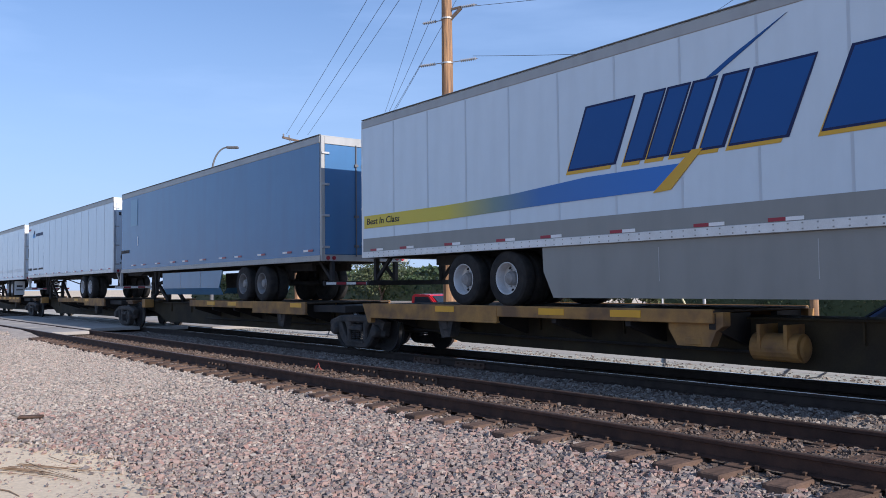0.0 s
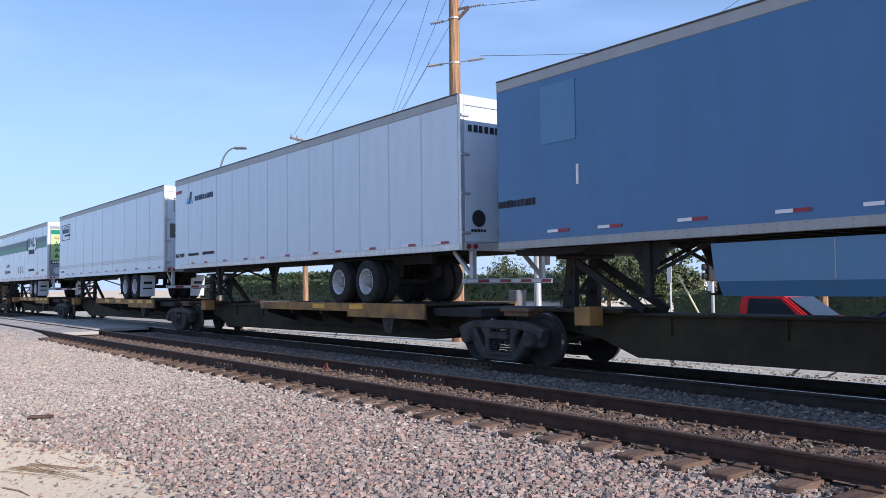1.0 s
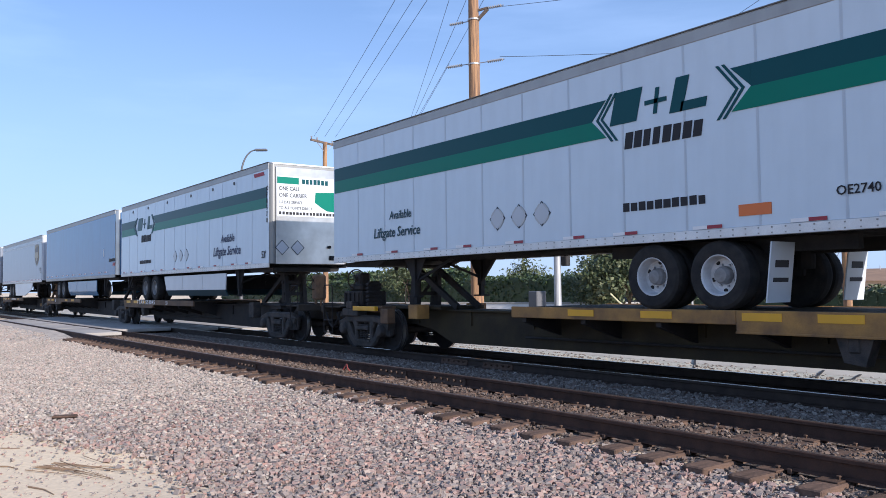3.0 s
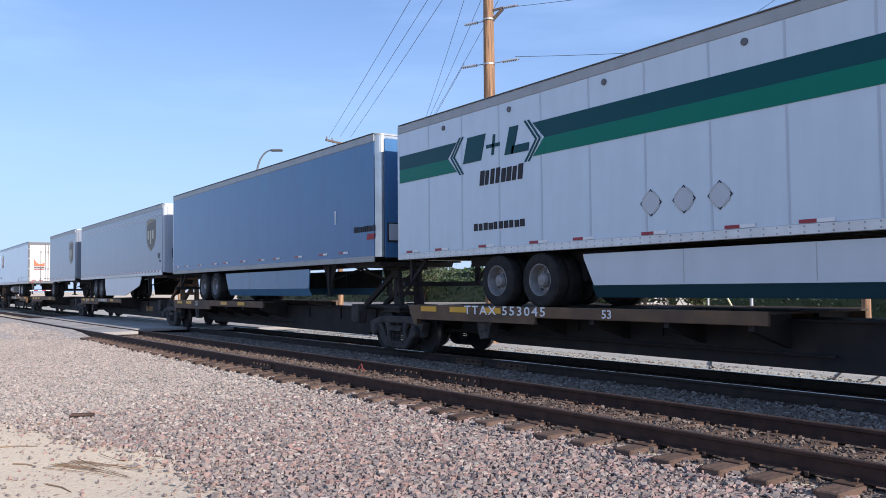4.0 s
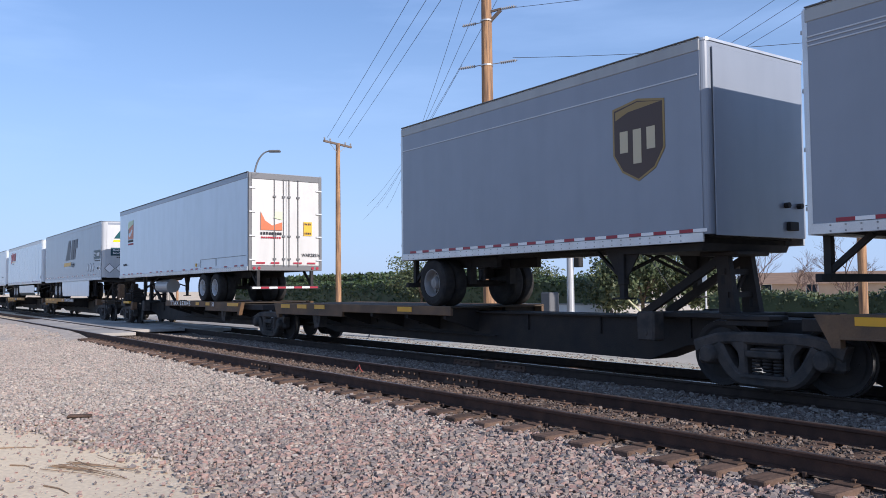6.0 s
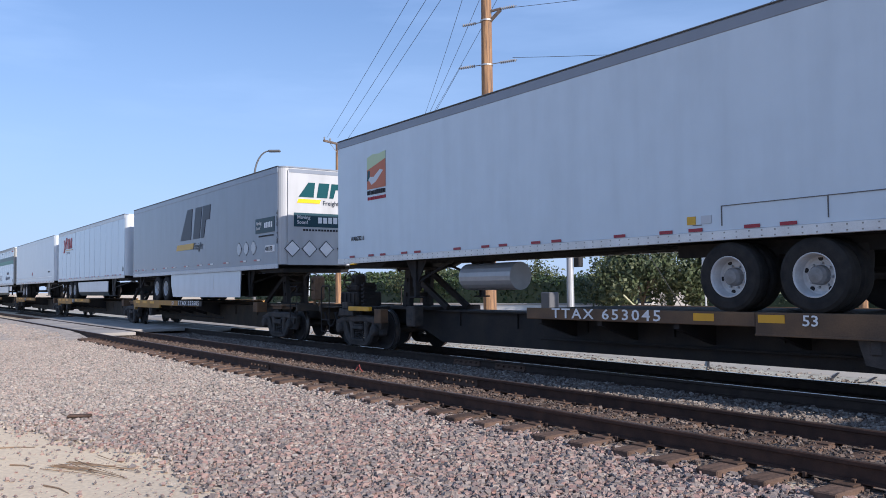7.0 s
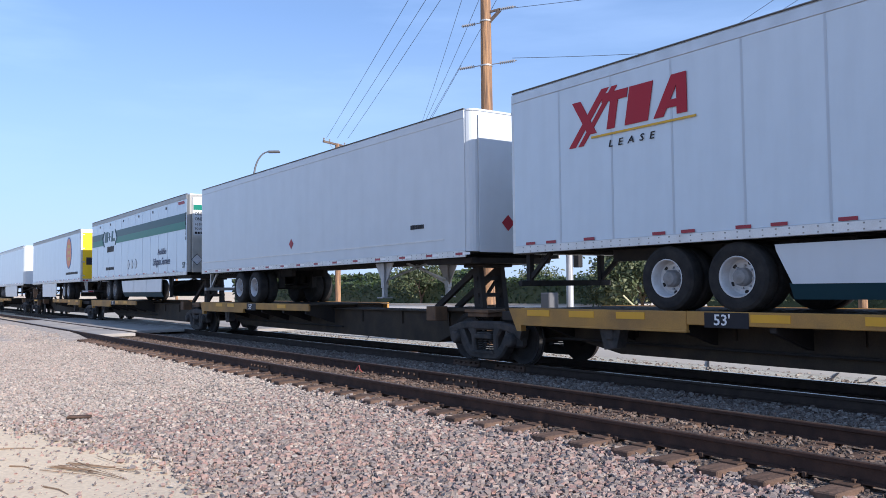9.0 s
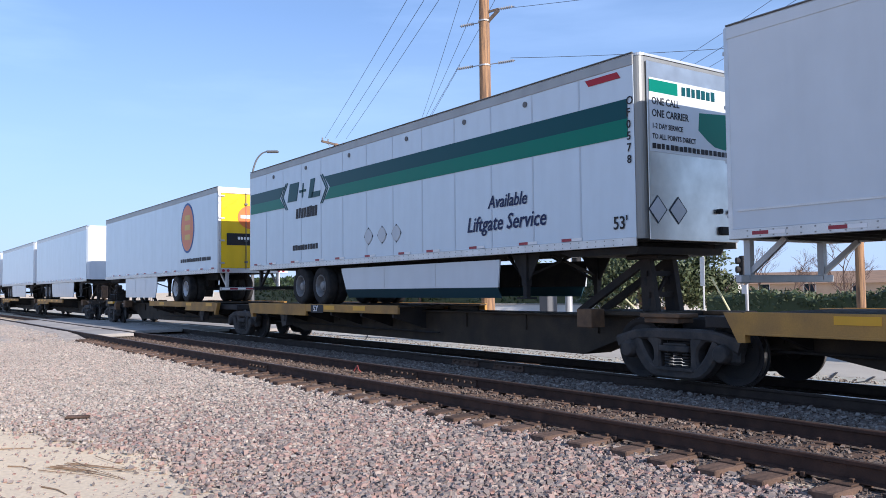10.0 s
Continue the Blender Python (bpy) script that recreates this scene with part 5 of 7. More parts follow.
def curved_bar(bm, pts, y0, y1, n=5):
    """A cast bar of changing depth along a smooth line of (x, z, depth)."""
    P = [Vector(p) for p in pts]
    line = []
    for i in range(len(P) - 1):
        a, b, c, d = P[max(i - 1, 0)], P[i], P[i + 1], P[min(i + 2, len(P) - 1)]
        for k in range(n):
            u = k / n
            line.append(0.5 * (2 * b + (c - a) * u + (2 * a - 5 * b + 4 * c - d) * u * u + (3 * b - a - 3 * c + d) * u ** 3))
    line.append(P[-1])
    rings = []
    for i, p in enumerate(line):
        q = line[min(i + 1, len(line) - 1)] - line[max(i - 1, 0)]
        m = Vector((-q.y, q.x)).normalized() * p.z / 2
        ym = (y1 - y0) * 0.18
        ring = [(p.x + m.x, y0 + ym, p.y + m.y), (p.x + m.x * 0.6, y0, p.y + m.y * 0.6), (p.x - m.x * 0.6, y0, p.y - m.y * 0.6), (p.x - m.x, y0 + ym, p.y - m.y),
                (p.x - m.x, y1, p.y - m.y), (p.x + m.x, y1, p.y + m.y)]
        rings.append([bm.verts.new(v) for v in ring])
    for a, b in zip(rings, rings[1:]):
        for k in range(6):
            bm.faces.new((a[k], b[k], b[(k + 1) % 6], a[(k + 1) % 6]))
    bm.faces.new(rings[0][::-1])
    bm.faces.new(rings[-1])


def side_frame_mesh():
    """Cast three-piece truck side frame with oval openings and spring nest."""
    bm = bmn()
    w0, w1 = -0.11, 0.09
    curved_bar(bm, [(-1.16, 0.58, 0.22), (-0.98, 0.64, 0.20), (-0.74, 0.715, 0.17), (-0.4, 0.735, 0.17), (0.0, 0.735, 0.18), (0.4, 0.735, 0.17), (0.74, 0.715, 0.17), (0.98, 0.64, 0.20), (1.16, 0.58, 0.22)], w0, w1)
    curved_bar(bm, [(-0.80, 0.62, 0.24), (-0.68, 0.43, 0.21), (-0.55, 0.26, 0.20), (-0.40, 0.165, 0.19), (-0.2, 0.145, 0.17), (0.0, 0.14, 0.17), (0.2, 0.145, 0.17), (0.40, 0.165, 0.19), (0.55, 0.26, 0.20), (0.68, 0.43, 0.21), (0.80, 0.62, 0.24)], w0 - 0.01, w1 + 0.01)
    for k in (-1, 1):
        curved_bar(bm, [(k * 0.42, 0.70, 0.30), (k * 0.365, 0.55, 0.17), (k * 0.355, 0.40, 0.14), (k * 0.365, 0.27, 0.18), (k * 0.40, 0.16, 0.3)], w0 + 0.006, w1 - 0.006)
        box(bm, k * 0.94 - 0.20, k * 0.94 + 0.20, w0 + 0.02, w1 + 0.012, 0.33, 0.64, 0.05)
        lathe(bm, [(0.06, -0.215), (0.105, -0.21), (0.125, -0.19), (0.14, -0.15), (0.15, -0.06)], 20, (k * 0.89, 0, 0.4826))
    prism(bm, [(-0.38, 0.19), (0.38, 0.19), (0.34, 0.235), (-0.34, 0.235)], w0 - 0.05, w1 + 0.04)
    box(bm, -0.28, 0.28, w0 - 0.03, w1 + 0.02, 0.47, 0.565, 0.015)
    box(bm, -0.22, 0.22, w0 + 0.01, w1, 0.565, 0.60, 0.01)
    return bm


bm = side_frame_mesh()
FRAME0 = link("side_frame", bm, SIDEFR)
bm = bmn()
for k in range(5):
    lathe(bm, [(0.058, 0.23 + 0.046 * k), (0.072, 0.245 + 0.046 * k), (0.058, 0.262 + 0.046 * k)], 12, (0, 0, 0), "z")
SPRING0 = link("spring", bm, SIDEFR)
bm = bmn()
prof = [(0.09, -0.12), (0.16, -0.12), (0.18, -0.07), (0.38, -0.035), (0.42, -0.06), (WR - 0.004, -0.075), (WR, -0.07), (WR, 0.02), (WR + 0.028, 0.032), (WR + 0.026, 0.055), (0.40, 0.05), (0.20, 0.02), (0.17, 0.06), (0.09, 0.06)]
lathe(bm, [(r, a - 0.7525) for r, a in prof], 40)
lathe(bm, [(r, 0.7525 - a) for r, a in prof], 40)
rod(bm, (0, -0.95, 0), (0, 0.95, 0), 0.085, 14)
for k in range(3):
    a = 2.1 * k
    box(bm, 0.27 * math.cos(a) - 0.03, 0.27 * math.cos(a) + 0.03, -0.815, -0.80, 0.27 * math.sin(a) - 0.02, 0.27 * math.sin(a) + 0.02)
AXLE0 = link("wheelset", bm, BLACKST)
bm = bmn()
lathe(bm, [(WR + 0.0015, -0.82), (WR + 0.0015, -0.74)], 40, capped=False)
TREAD0 = link("wheel_tread", bm, TREAD, AXLE0)
TREAD1 = again(TREAD0, pose(0, 1.56, 0), AXLE0)


def truck(car, x):
    """A two-axle freight truck under the car at x."""
    for k in (-1, 1):
        f = again(FRAME0, pose(x, k * 1.0, 0, 0, 0, 0 if k < 0 else 180), car)
        for dx in (-0.17, 0.0, 0.17):
            again(SPRING0, pose(dx, -0.02, 0), f)
    bm = bmn()
    box(bm, x - 0.22, x + 0.22, -1.02, 1.02, 0.40, 0.62, 0.03)
    box(bm, x - 0.35, x + 0.35, -0.35, 0.35, 0.55, 0.78, 0.03)
    part("bolster", bm, BLACKST, car)
    for dx in (-0.89, 0.89):
        a = copy_thing(AXLE0, pose(x + dx, 0, WR))
        a.parent = car
        SPIN.append((a, x + dx))


def spine_car(x0, x1, front, shade, label, right_truck=False, end_left=False, end_right=False, marking="plain", seed=0):
    """One platform of an articulated spine car between truck centres x0 and x1. front: +1 when the trailer's wheels are at the rear of travel."""
    P = x1 - x0
    car = thing("spine_car", pose(0, 0, 0), label, "railcar", "articulated spine cars")
    rolls(car, x0, 0.0)
    dark, bright = shade
    stand = RUSTBLOCK if marking == "spine" else BLACKST
    rnd = random.Random(seed)

    def X(q):
        return q if front > 0 else P - q

    def sp(a, b):
        a, b = X(a), X(b)
        return min(a, b), max(a, b)

    # spine: fish-bellied box girder
    bm = bmn()
    side = [(0.9, 0.62), (1.6, 0.56), (3.0, 0.30), (P - 2.7, 0.24), (P - 1.9, 0.52), (P - 1.2, 0.62), (P - 0.6, 0.66), (P - 0.6, 0.95), (0.4, 0.95), (0.4, 0.66)]
    pts = [(X(a), b) for a, b in side]
    prism(bm, pts if front > 0 else pts[::-1], -0.36, 0.36)
    part("spine", bm, dark, car)
    bm = bmn()
    box(bm, 0.35, P - 0.35, -0.46, 0.46, 0.951, 0.985, 0.006)
    part("top_flange", bm, dark, car)
    bm = bmn()
    box(bm, -0.012, 0.012, -0.40, 0.40, 0.64, 0.95)
    ws_ = part("web_stiffener", bm, dark, car)
    ws_.matrix_basis = pose(1.4, 0, 0)
    x = 3.4
    while x < P - 1:
        again(ws_, pose(x, 0, 0), car)
        x += 2.0
    # wheel platform
    a, b = (1.4 if dark is BROWNST else 1.22 if marking != "tank" else 0.95) if front > 0 else 2.1, 10.0 if marking != "tank" else 9.75
    bm = bmn()
    d0, d1 = sp(0.55, a + 0.02)
    box(bm, d0, d1, -1.06, 1.06, 0.86, 1.03, 0.01)
    part("end_beam", bm, BLACKST, car, "grimy black end beam of the wheel platform")
    p0, p1 = sp(a, b)
    bm = bmn()
    box(bm, p0, p1, -1.29, 1.29, DECK - 0.035, DECK, 0.006)
    part("deck_plate", bm, BROWNST, car)
    for k in (-1, 1):
        y0, y1 = min(k * 1.24, k * 1.31), max(k * 1.24, k * 1.31)
        # deeper sill under the wheels, shallower outwards
        bm = bmn()
        m = X(5.2)
        mid0, mid1 = min(X(a), m), max(X(a), m)
        box(bm, mid0, mid1, y0, y1, DECK - 0.29, DECK + 0.012, 0.01)
        part("side_sill", bm, bright, car, "worn yellow side sill of the wheel platform")
        n0, n1 = min(m, X(b)), max(m, X(b))
        bm = bmn()
        box(bm, n0 + 0.004, n1 - 0.004, y0, y1, DECK - 0.19, DECK + 0.012, 0.01)
        part("side_sill", bm, bright if marking != "dark" else dark, car, "worn yellow side sill of the wheel platform")
        bm = bmn()
        box(bm, mid0, mid1, y0 - 0.02, y1 + 0.02, DECK - 0.31, DECK - 0.28, 0.005)
        part("sill_lip", bm, bright, car)
        # safety patches
        spots = [(a + 0.5, 0.3), (a + 1.6, 0.3), (a + 2.7, 0.3), (6.6, 0.3), (8.2, 0.3)]
        if marking == "marks" and front < 0:
            spots = [(2.5, 0.5), (4.95, 0.2), (6.05, 0.18)]
        for q, half in spots:
            if k < 0 and rnd.random() < (0.75 if marking != "marks" else 1.0) and not (marking == "marks" and q > 6.3):
                bm = bmn()
                box(bm, X(q) - half, X(q) + half, -1.318, -1.309, DECK - 0.13, DECK - 0.02)
                part("yellow_patch", bm, PATCH, car, "bright yellow reflective patch")
        for q in (a + 0.4, 3.3, 5.0, 6.6, 8.2, 9.7):
            bm = bmn()
            xx = X(q)
            prism(bm, [(k * 1.25, DECK - 0.05), (k * 1.25, DECK - 0.27), (k * 0.36, 0.55), (k * 0.36, DECK - 0.05)][::k], xx - 0.05, xx + 0.05, "x")
            part("cross_bearer", bm, BLACKST, car)
        # hanging bracket half way along the wheel platform
        bm = bmn()
        pts = [(X(3.3), DECK - 0.2), (X(3.85), DECK - 0.2), (X(3.72), DECK - 0.62), (X(3.45), DECK - 0.66)]
        prism(bm, pts if front > 0 else pts[::-1], min(k * 1.02, k * 1.232), max(k * 1.02, k * 1.232))
        box(bm, X(3.58) - 0.08, X(3.58) + 0.08, min(k * 1.0, k * 1.255), max(k * 1.0, k * 1.255), DECK - 0.5, DECK - 0.3, 0.02)
        part("hanging_bracket", bm, SIDEFR, car, "dusty bracket hanging from the sill")
        # bracket at the platform's end
        bm = bmn()
        xx = X(a)
        d = 1 if front > 0 else -1
        prism(bm, [(xx - 0.35 * d, DECK), (xx, DECK), (xx, DECK - 0.42), (xx - 0.12 * d, DECK - 0.42)][::d], min(k * 1.18, k * 1.30), max(k * 1.18, k * 1.30))
        if dark is OLIVE and front < 0:
            bm.free()
        else:
            part("end_bracket", bm, bright, car)
    # kingpin stand: two leaning legs with lightening holes, braces, a head and steps
    h = P - 1.12
    for k in (-1, 1):
        y0, y1 = min(k * 0.24, k * 0.36), max(k * 0.24, k * 0.36)
        bm = bmn()
        pts = [(X(h - 0.14), 0.98), (X(h + 0.18), 0.98), (X(h + 0.03), 1.98), (X(h - 0.18), 1.98)]
        prism(bm, pts if front > 0 else pts[::-1], y0, y1)
        leg = part("stand_leg", bm, stand, car)
        for q, z in ((0.02, 1.22), (-0.06, 1.58)):
            bm = bmn()
            box(bm, X(h + q) - 0.045, X(h + q) + 0.045, y0 - 0.006, y1 + 0.006, z - 0.09, z + 0.09, 0.02)
            part("leg_pocket", bm, UNDER, leg, "dark pocket in the stand's leg")
        bm = bmn()
        beam(bm, (X(h - 0.15), k * 0.30, 1.90), (X(h - 1.7), k * 0.30, 1.03), 0.09, 0.13)
        part("stand_brace", bm, stand, car)
    bm = bmn()
    box(bm, X(h - 0.1) - 0.36, X(h - 0.1) + 0.36, -0.42, 0.42, 1.95, 2.02, 0.02)
    for q, zz in ((0.0, 1.3), (-0.05, 1.66)):
        box(bm, X(h + q) - 0.05, X(h + q) + 0.05, -0.40, 0.40, zz, zz + 0.09)
    beam(bm, (X(h), -0.36, 1.05), (X(h - 0.08), 0.36, 1.85), 0.05, 0.06)
    part("stand_head", bm, stand, car)
    bm = bmn()
    x0_, x1_ = sp(P - 2.6, P - 0.7)
    box(bm, x0_, x1_, -0.62, 0.62, 0.985, 1.06, 0.01)
    part("stand_base", bm, dark, car)
    for k in (-1, 1):
        bm = bmn()
        if dark is BLACKST:
            x0_, x1_ = sp(P - 2.42, P - 2.06)
            box(bm, x0_, x1_, min(k * 0.70, k * 0.98), max(k * 0.70, k * 0.98), 0.60, 1.08, 0.03)
            lathe(bm, [(0.055, min(k * 0.975, k * 0.99)), (0.055, max(k * 0.975, k * 0.99))], 14, (X(P - 2.24), 0, 0.74))
        else:
            x0_, x1_ = sp(P - 2.22, P - 1.86)
            box(bm, x0_, x1_, min(k * 0.66, k * 1.0), max(k * 0.66, k * 1.0), 0.78, 1.10, 0.012)
        part("corner_step", bm, bright if dark is OLIVE else RUSTBLOCK if dark is not BLACKST else SIDEFR, car, "worn bracket beside the kingpin stand")
        bm = bmn()
        x0_, x1_ = sp(P - 0.75, P + 0.05)
        box(bm, x0_, x1_, min(k * 0.55, k * 1.02), max(k * 0.55, k * 1.02), 0.985, 1.05, 0.012)
        box(bm, x0_ + 0.06, x1_ - 0.06, min(k * 0.6, k * 0.98), max(k * 0.6, k * 0.98), 0.90, 0.985, 0.01)
        part("walkway_plate", bm, RUSTBLOCK if dark is not BLACKST else dark, car, "rusty plate over the truck")
        # jacking bracket under the outer end of the sill
        if marking == "tank":
            bm = bmn()
            pts = [(X(b - 0.8), DECK - 0.03), (X(b + 0.12), DECK - 0.03), (X(b + 0.12), DECK - 0.22), (X(b), DECK - 0.30), (X(b - 0.1), DECK - 0.52), (X(b - 0.65), DECK - 0.52), (X(b - 0.8), DECK - 0.28)]
            prism(bm, pts if front > 0 else pts[::-1], min(k * 1.06, k * 1.236), max(k * 1.06, k * 1.236))
            box(bm, X(b - 0.38) - 0.14, X(b - 0.38) + 0.14, min(k * 1.05, k * 1.25), max(k * 1.05, k * 1.25), DECK - 0.50, DECK - 0.40, 0.01)
            part("jacking_bracket", bm, bright, car, "folded bracket under the end of the side sill")
    # brake gear
    if marking == "tank":
        bm = bmn()
        rod(bm, (X(10.0), -0.62, 0.58), (X(10.7), -0.62, 0.58), 0.20, 20)
        for q in (9.95, 10.7):
            lathe(bm, [(0.12, X(q)), (0.17, X(q) + 0.025), (0.12, X(q) + 0.05)], 16, (0, -0.62, 0.58), "x")
        for q in (10.15, 10.55):
            box(bm, X(q) - 0.025, X(q) + 0.025, -0.83, -0.36, 0.56, 0.90)
        part("air_tank", bm, bright, car, "round brake air tank")
    bm = bmn()
    rod(bm, (X(1.2), -0.5, 0.52), (X(10.5), -0.5, 0.48), 0.022, 8)
    rod(bm, (X(4.2), 0.5, 0.50), (X(11.5), 0.5, 0.50), 0.022, 8)
    part("brake_pipe", bm, BLACKST, car)
    # trucks
    truck(car, 0.0)
    if right_truck:
        truck(car, P)
    bm = bmn()
    box(bm, -0.5, 0.5, -0.3, 0.3, 0.66, 0.98, 0.04)
    part("articulation_joint", bm, BLACKST, car)
    for on, xe, d in ((end_left, 0.0, -1), (end_right, P, 1)):
        if not on:
            continue
        bm = bmn()
        box(bm, min(xe, xe + d * 1.75), max(xe, xe + d * 1.75), -0.36, 0.36, 0.62, 0.98, 0.02)
        box(bm, xe + d * 1.75 - 0.06, xe + d * 1.75 + 0.06, -1.3, 1.3, 0.88, 1.06, 0.01)
        part("end_sill", bm, BROWNST, car)
        bm = bmn()
        box(bm, min(xe + d * 0.9, xe + d * 1.7), max(xe + d * 0.9, xe + d * 1.7), -1.25, 1.25, 1.0, 1.035, 0.006)
        part("end_platform", bm, BROWNST, car, "grimy walkway across the end of the car")
        bm = bmn()
        box(bm, min(xe + d * 1.75, xe + d * 2.2), max(xe + d * 1.75, xe + d * 2.2), -0.1, 0.1, 0.70, 0.9, 0.02)
        box(bm, min(xe + d * 2.12, xe + d * 2.55), max(xe + d * 2.12, xe + d * 2.55), -0.17, 0.17, 0.66, 0.94, 0.05)
        part("coupler", bm, SIDEFR, car)
        bm = bmn()
        tube(bm, [(xe + d * (1.75 + 0.8 * f), -0.42, 0.85 - 0.42 * math.sin(f * math.pi)) for f in (0, 0.15, 0.3, 0.5, 0.7, 0.85, 1.0)], 0.028, 8)
        part("air_hose", bm, UNDER, car, "hanging rubber brake hose")
        for y in (-1.27, 1.27):
            bm = bmn()
            for dx in (1.25, 1.70):
                rod(bm, (xe + d * dx, y, 0.36), (xe + d * dx, y, 1.05), 0.016, 8)
            for zz in (0.37, 0.68):
                rod(bm, (xe + d * 1.25, y, zz), (xe + d * 1.70, y, zz), 0.016, 8)
            part("ladder", bm, BLACKST, car)
            bm = bmn()
            tube(bm, [(xe + d * 1.25, y, 1.05), (xe + d * 1.25, y, 1.52), (xe + d * 1.3, y, 1.58), (xe + d * 1.65, y, 1.58), (xe + d * 1.70, y, 1.52), (xe + d * 1.70, y, 1.05)], 0.016, 8)
            part("grab_rail", bm, BLACKST, car)
        # hand brake: stepped housing, gear case and spoked wheel
        xb, zb, yb = (xe + d * 1.0, 1.72, -0.62) if d < 0 else (xe + d * 1.72, 1.72, -0.72)
        bm = bmn()
        ring = [(xb, yb - 0.08 + 0.25 * math.cos(a * math.pi / 9), zb + 0.25 * math.sin(a * math.pi / 9)) for a in range(19)]
        tube(bm, ring, 0.017, 6)
        for a in range(0, 18, 3):
            rod(bm, (xb, yb - 0.08, zb), ring[a], 0.012, 6)
        part("brake_wheel", bm, BROWNST, car, "spoked hand brake wheel")
        bm = bmn()
        box(bm, xb - 0.18, xb + 0.18, yb - 0.05, yb + 0.25, 1.18 if d > 0 else 1.40, zb + 0.16, 0.05)
        rod(bm, (xb, yb, 1.0), (xb, yb, zb), 0.04, 8)
        rod(bm, (xb + 0.1, yb + 0.1, 1.0), (xb + 0.16, yb + 0.1, zb), 0.03, 8)
        part("brake_gear_case", bm, RUSTBLOCK if d > 0 else BLACKST, car, "grimy gear case behind the brake wheel")
        if d < 0:
            bm = bmn()
            box(bm, xe - 1.42, xe - 0.48, -0.85, -0.1, 1.036, 1.42, 0.04)
            box(bm, xe - 1.25, xe - 0.62, -0.78, -0.15, 1.42, 1.60, 0.05)
            for i in range(4):
                box(bm, xe - 1.32 + 0.22 * i, xe - 1.26 + 0.22 * i, -0.88, -0.85, 1.07, 1.38, 0.008)
            part("brake_housing", bm, BLACKST, car, "ribbed black housing on the car's end")
            bm = bmn()
            for i in range(6):
                box(bm, xe - 0.38, xe - 0.24, -0.8, -0.4, 1.05 + 0.10 * i, 1.11 + 0.10 * i, 0.01)
            box(bm, xe - 0.36, xe - 0.26, -0.76, -0.44, 1.0, 1.66, 0.01)
            part("finned_valve", bm, BLACKST, car, "finned valve beside the brake housing")
            bm = bmn()
            box(bm, xe - 0.30, xe + 0.75, -1.22, -1.12, 0.94, 1.05, 0.01)
            part("end_strip", bm, PATCH, car, "bright yellow strip along the car's end")
            bm = bmn()
            box(bm, xe - 0.9, xe - 0.15, -1.18, -0.9, 0.80, 0.99, 0.02)
            box(bm, xe - 0.70, xe - 0.40, -1.19, -1.0, 0.985, 1.16, 0.02)
            part("end_casting", bm, SIDEFR, car, "dusty casting on the car's end")
            bm = bmn()
            box(bm, xe + 1.0, xe + 1.32, -1.22, -1.0, 0.66, 1.0, 0.015)
            part("step_bracket", bm, RUSTBLOCK, car, "rusty square bracket beside the truck")
    if marking == "spine":
        writing("ALL PURPOSE SPINE CAR", 0.16, TAPEW, car, pose(X(5.35), -1.318, DECK - 0.15, 90, 0, 0), squeeze=1.05)
    if marking in ("fifty", "spine"):
        q = 2.2 if marking == "spine" else 3.5 if dark is BLACKST else 5.55
        if dark is not BLACKST:
            bm = bmn()
            box(bm, X(q) - 0.02, X(q) + 0.72, -1.316, -1.308, DECK - 0.22, DECK)
            part("number_panel", bm, INK, car)
        writing("53" if dark is BLACKST else "53'", 0.22, TAPEW, car, pose(X(q) + 0.14, -1.320, DECK - 0.18, 90, 0, 0), squeeze=1.1)
    if marking == "marks":
        text, q = ("TTAX 553045", 3.05) if front > 0 and dark is BLACKST else ("TTAX 653045", 9.3) if front < 0 else ("TTAX 555605", 7.7)
        if dark is not BLACKST:
            bm = bmn()
            box(bm, X(q) - 0.06, X(q) + 2.75, -1.316, -1.309, DECK - 0.18, DECK + 0.002)
            part("number_panel", bm, INK, car, "black panel with the car's number")
        writing(text, 0.24, TAPEW, car, pose(X(q), -1.320, DECK - 0.155, 90, 0, 0), squeeze=1.45, spread=1.25)
        writing("53'" if dark is not BLACKST else "53", 0.2, TAPEW, car, pose(X(6.9 if front > 0 else 4.5), -1.320, DECK - 0.155, 90, 0, 0), squeeze=1.2)
    if marking == "spine":
        bm = bmn()
        box(bm, X(11.0), X(12.1), -0.372, -0.362, 0.52, 0.74)
        part("badge_panel", bm, CARYEL, car, "faded yellow badge panel on the spine")
    return car


TAN = material("dusty_tan_steel", (0.52, 0.27, 0.06), 0.7, 0, second=(0.24, 0.135, 0.055), scale=1.6, amount=0.7, bump=0.2, bump_scale=45, fine=0.2)
YEL_CAR = (OLIVE, CARYEL)
BROWNSILL = material("rusty_brown_sill", (0.19, 0.108, 0.055), 0.75, 0, second=(0.075, 0.052, 0.036), scale=1.8, amount=0.75, bump=0.2, bump_scale=45, fine=0.25)
BLK_CAR = (BLACKST, BROWNSILL)
TAN_CAR = (BROWNST, TAN)
TX = [0.6, -16.57, -34.2, -51.4, -69.0, -84.8]
LAB_Y = "worn yellow and brown articulated spine car platform carrying a trailer"
LAB_B = "sooty black and rusty brown articulated spine car platform carrying a trailer"
FRONT_A = [1, -1, -1, -1, -1]
for i in range(5):
    spine_car(TX[i + 1], TX[i], FRONT_A[i], YEL_CAR, LAB_Y, right_truck=i == 0, end_left=i == 4, marking="tank" if i == 0 else "plain", seed=i)
TX = [-89.75, -106.38, -123.9, -141.4, -158.6, -175.35]
FRONT_B = [1, 1, 1, 1, -1]
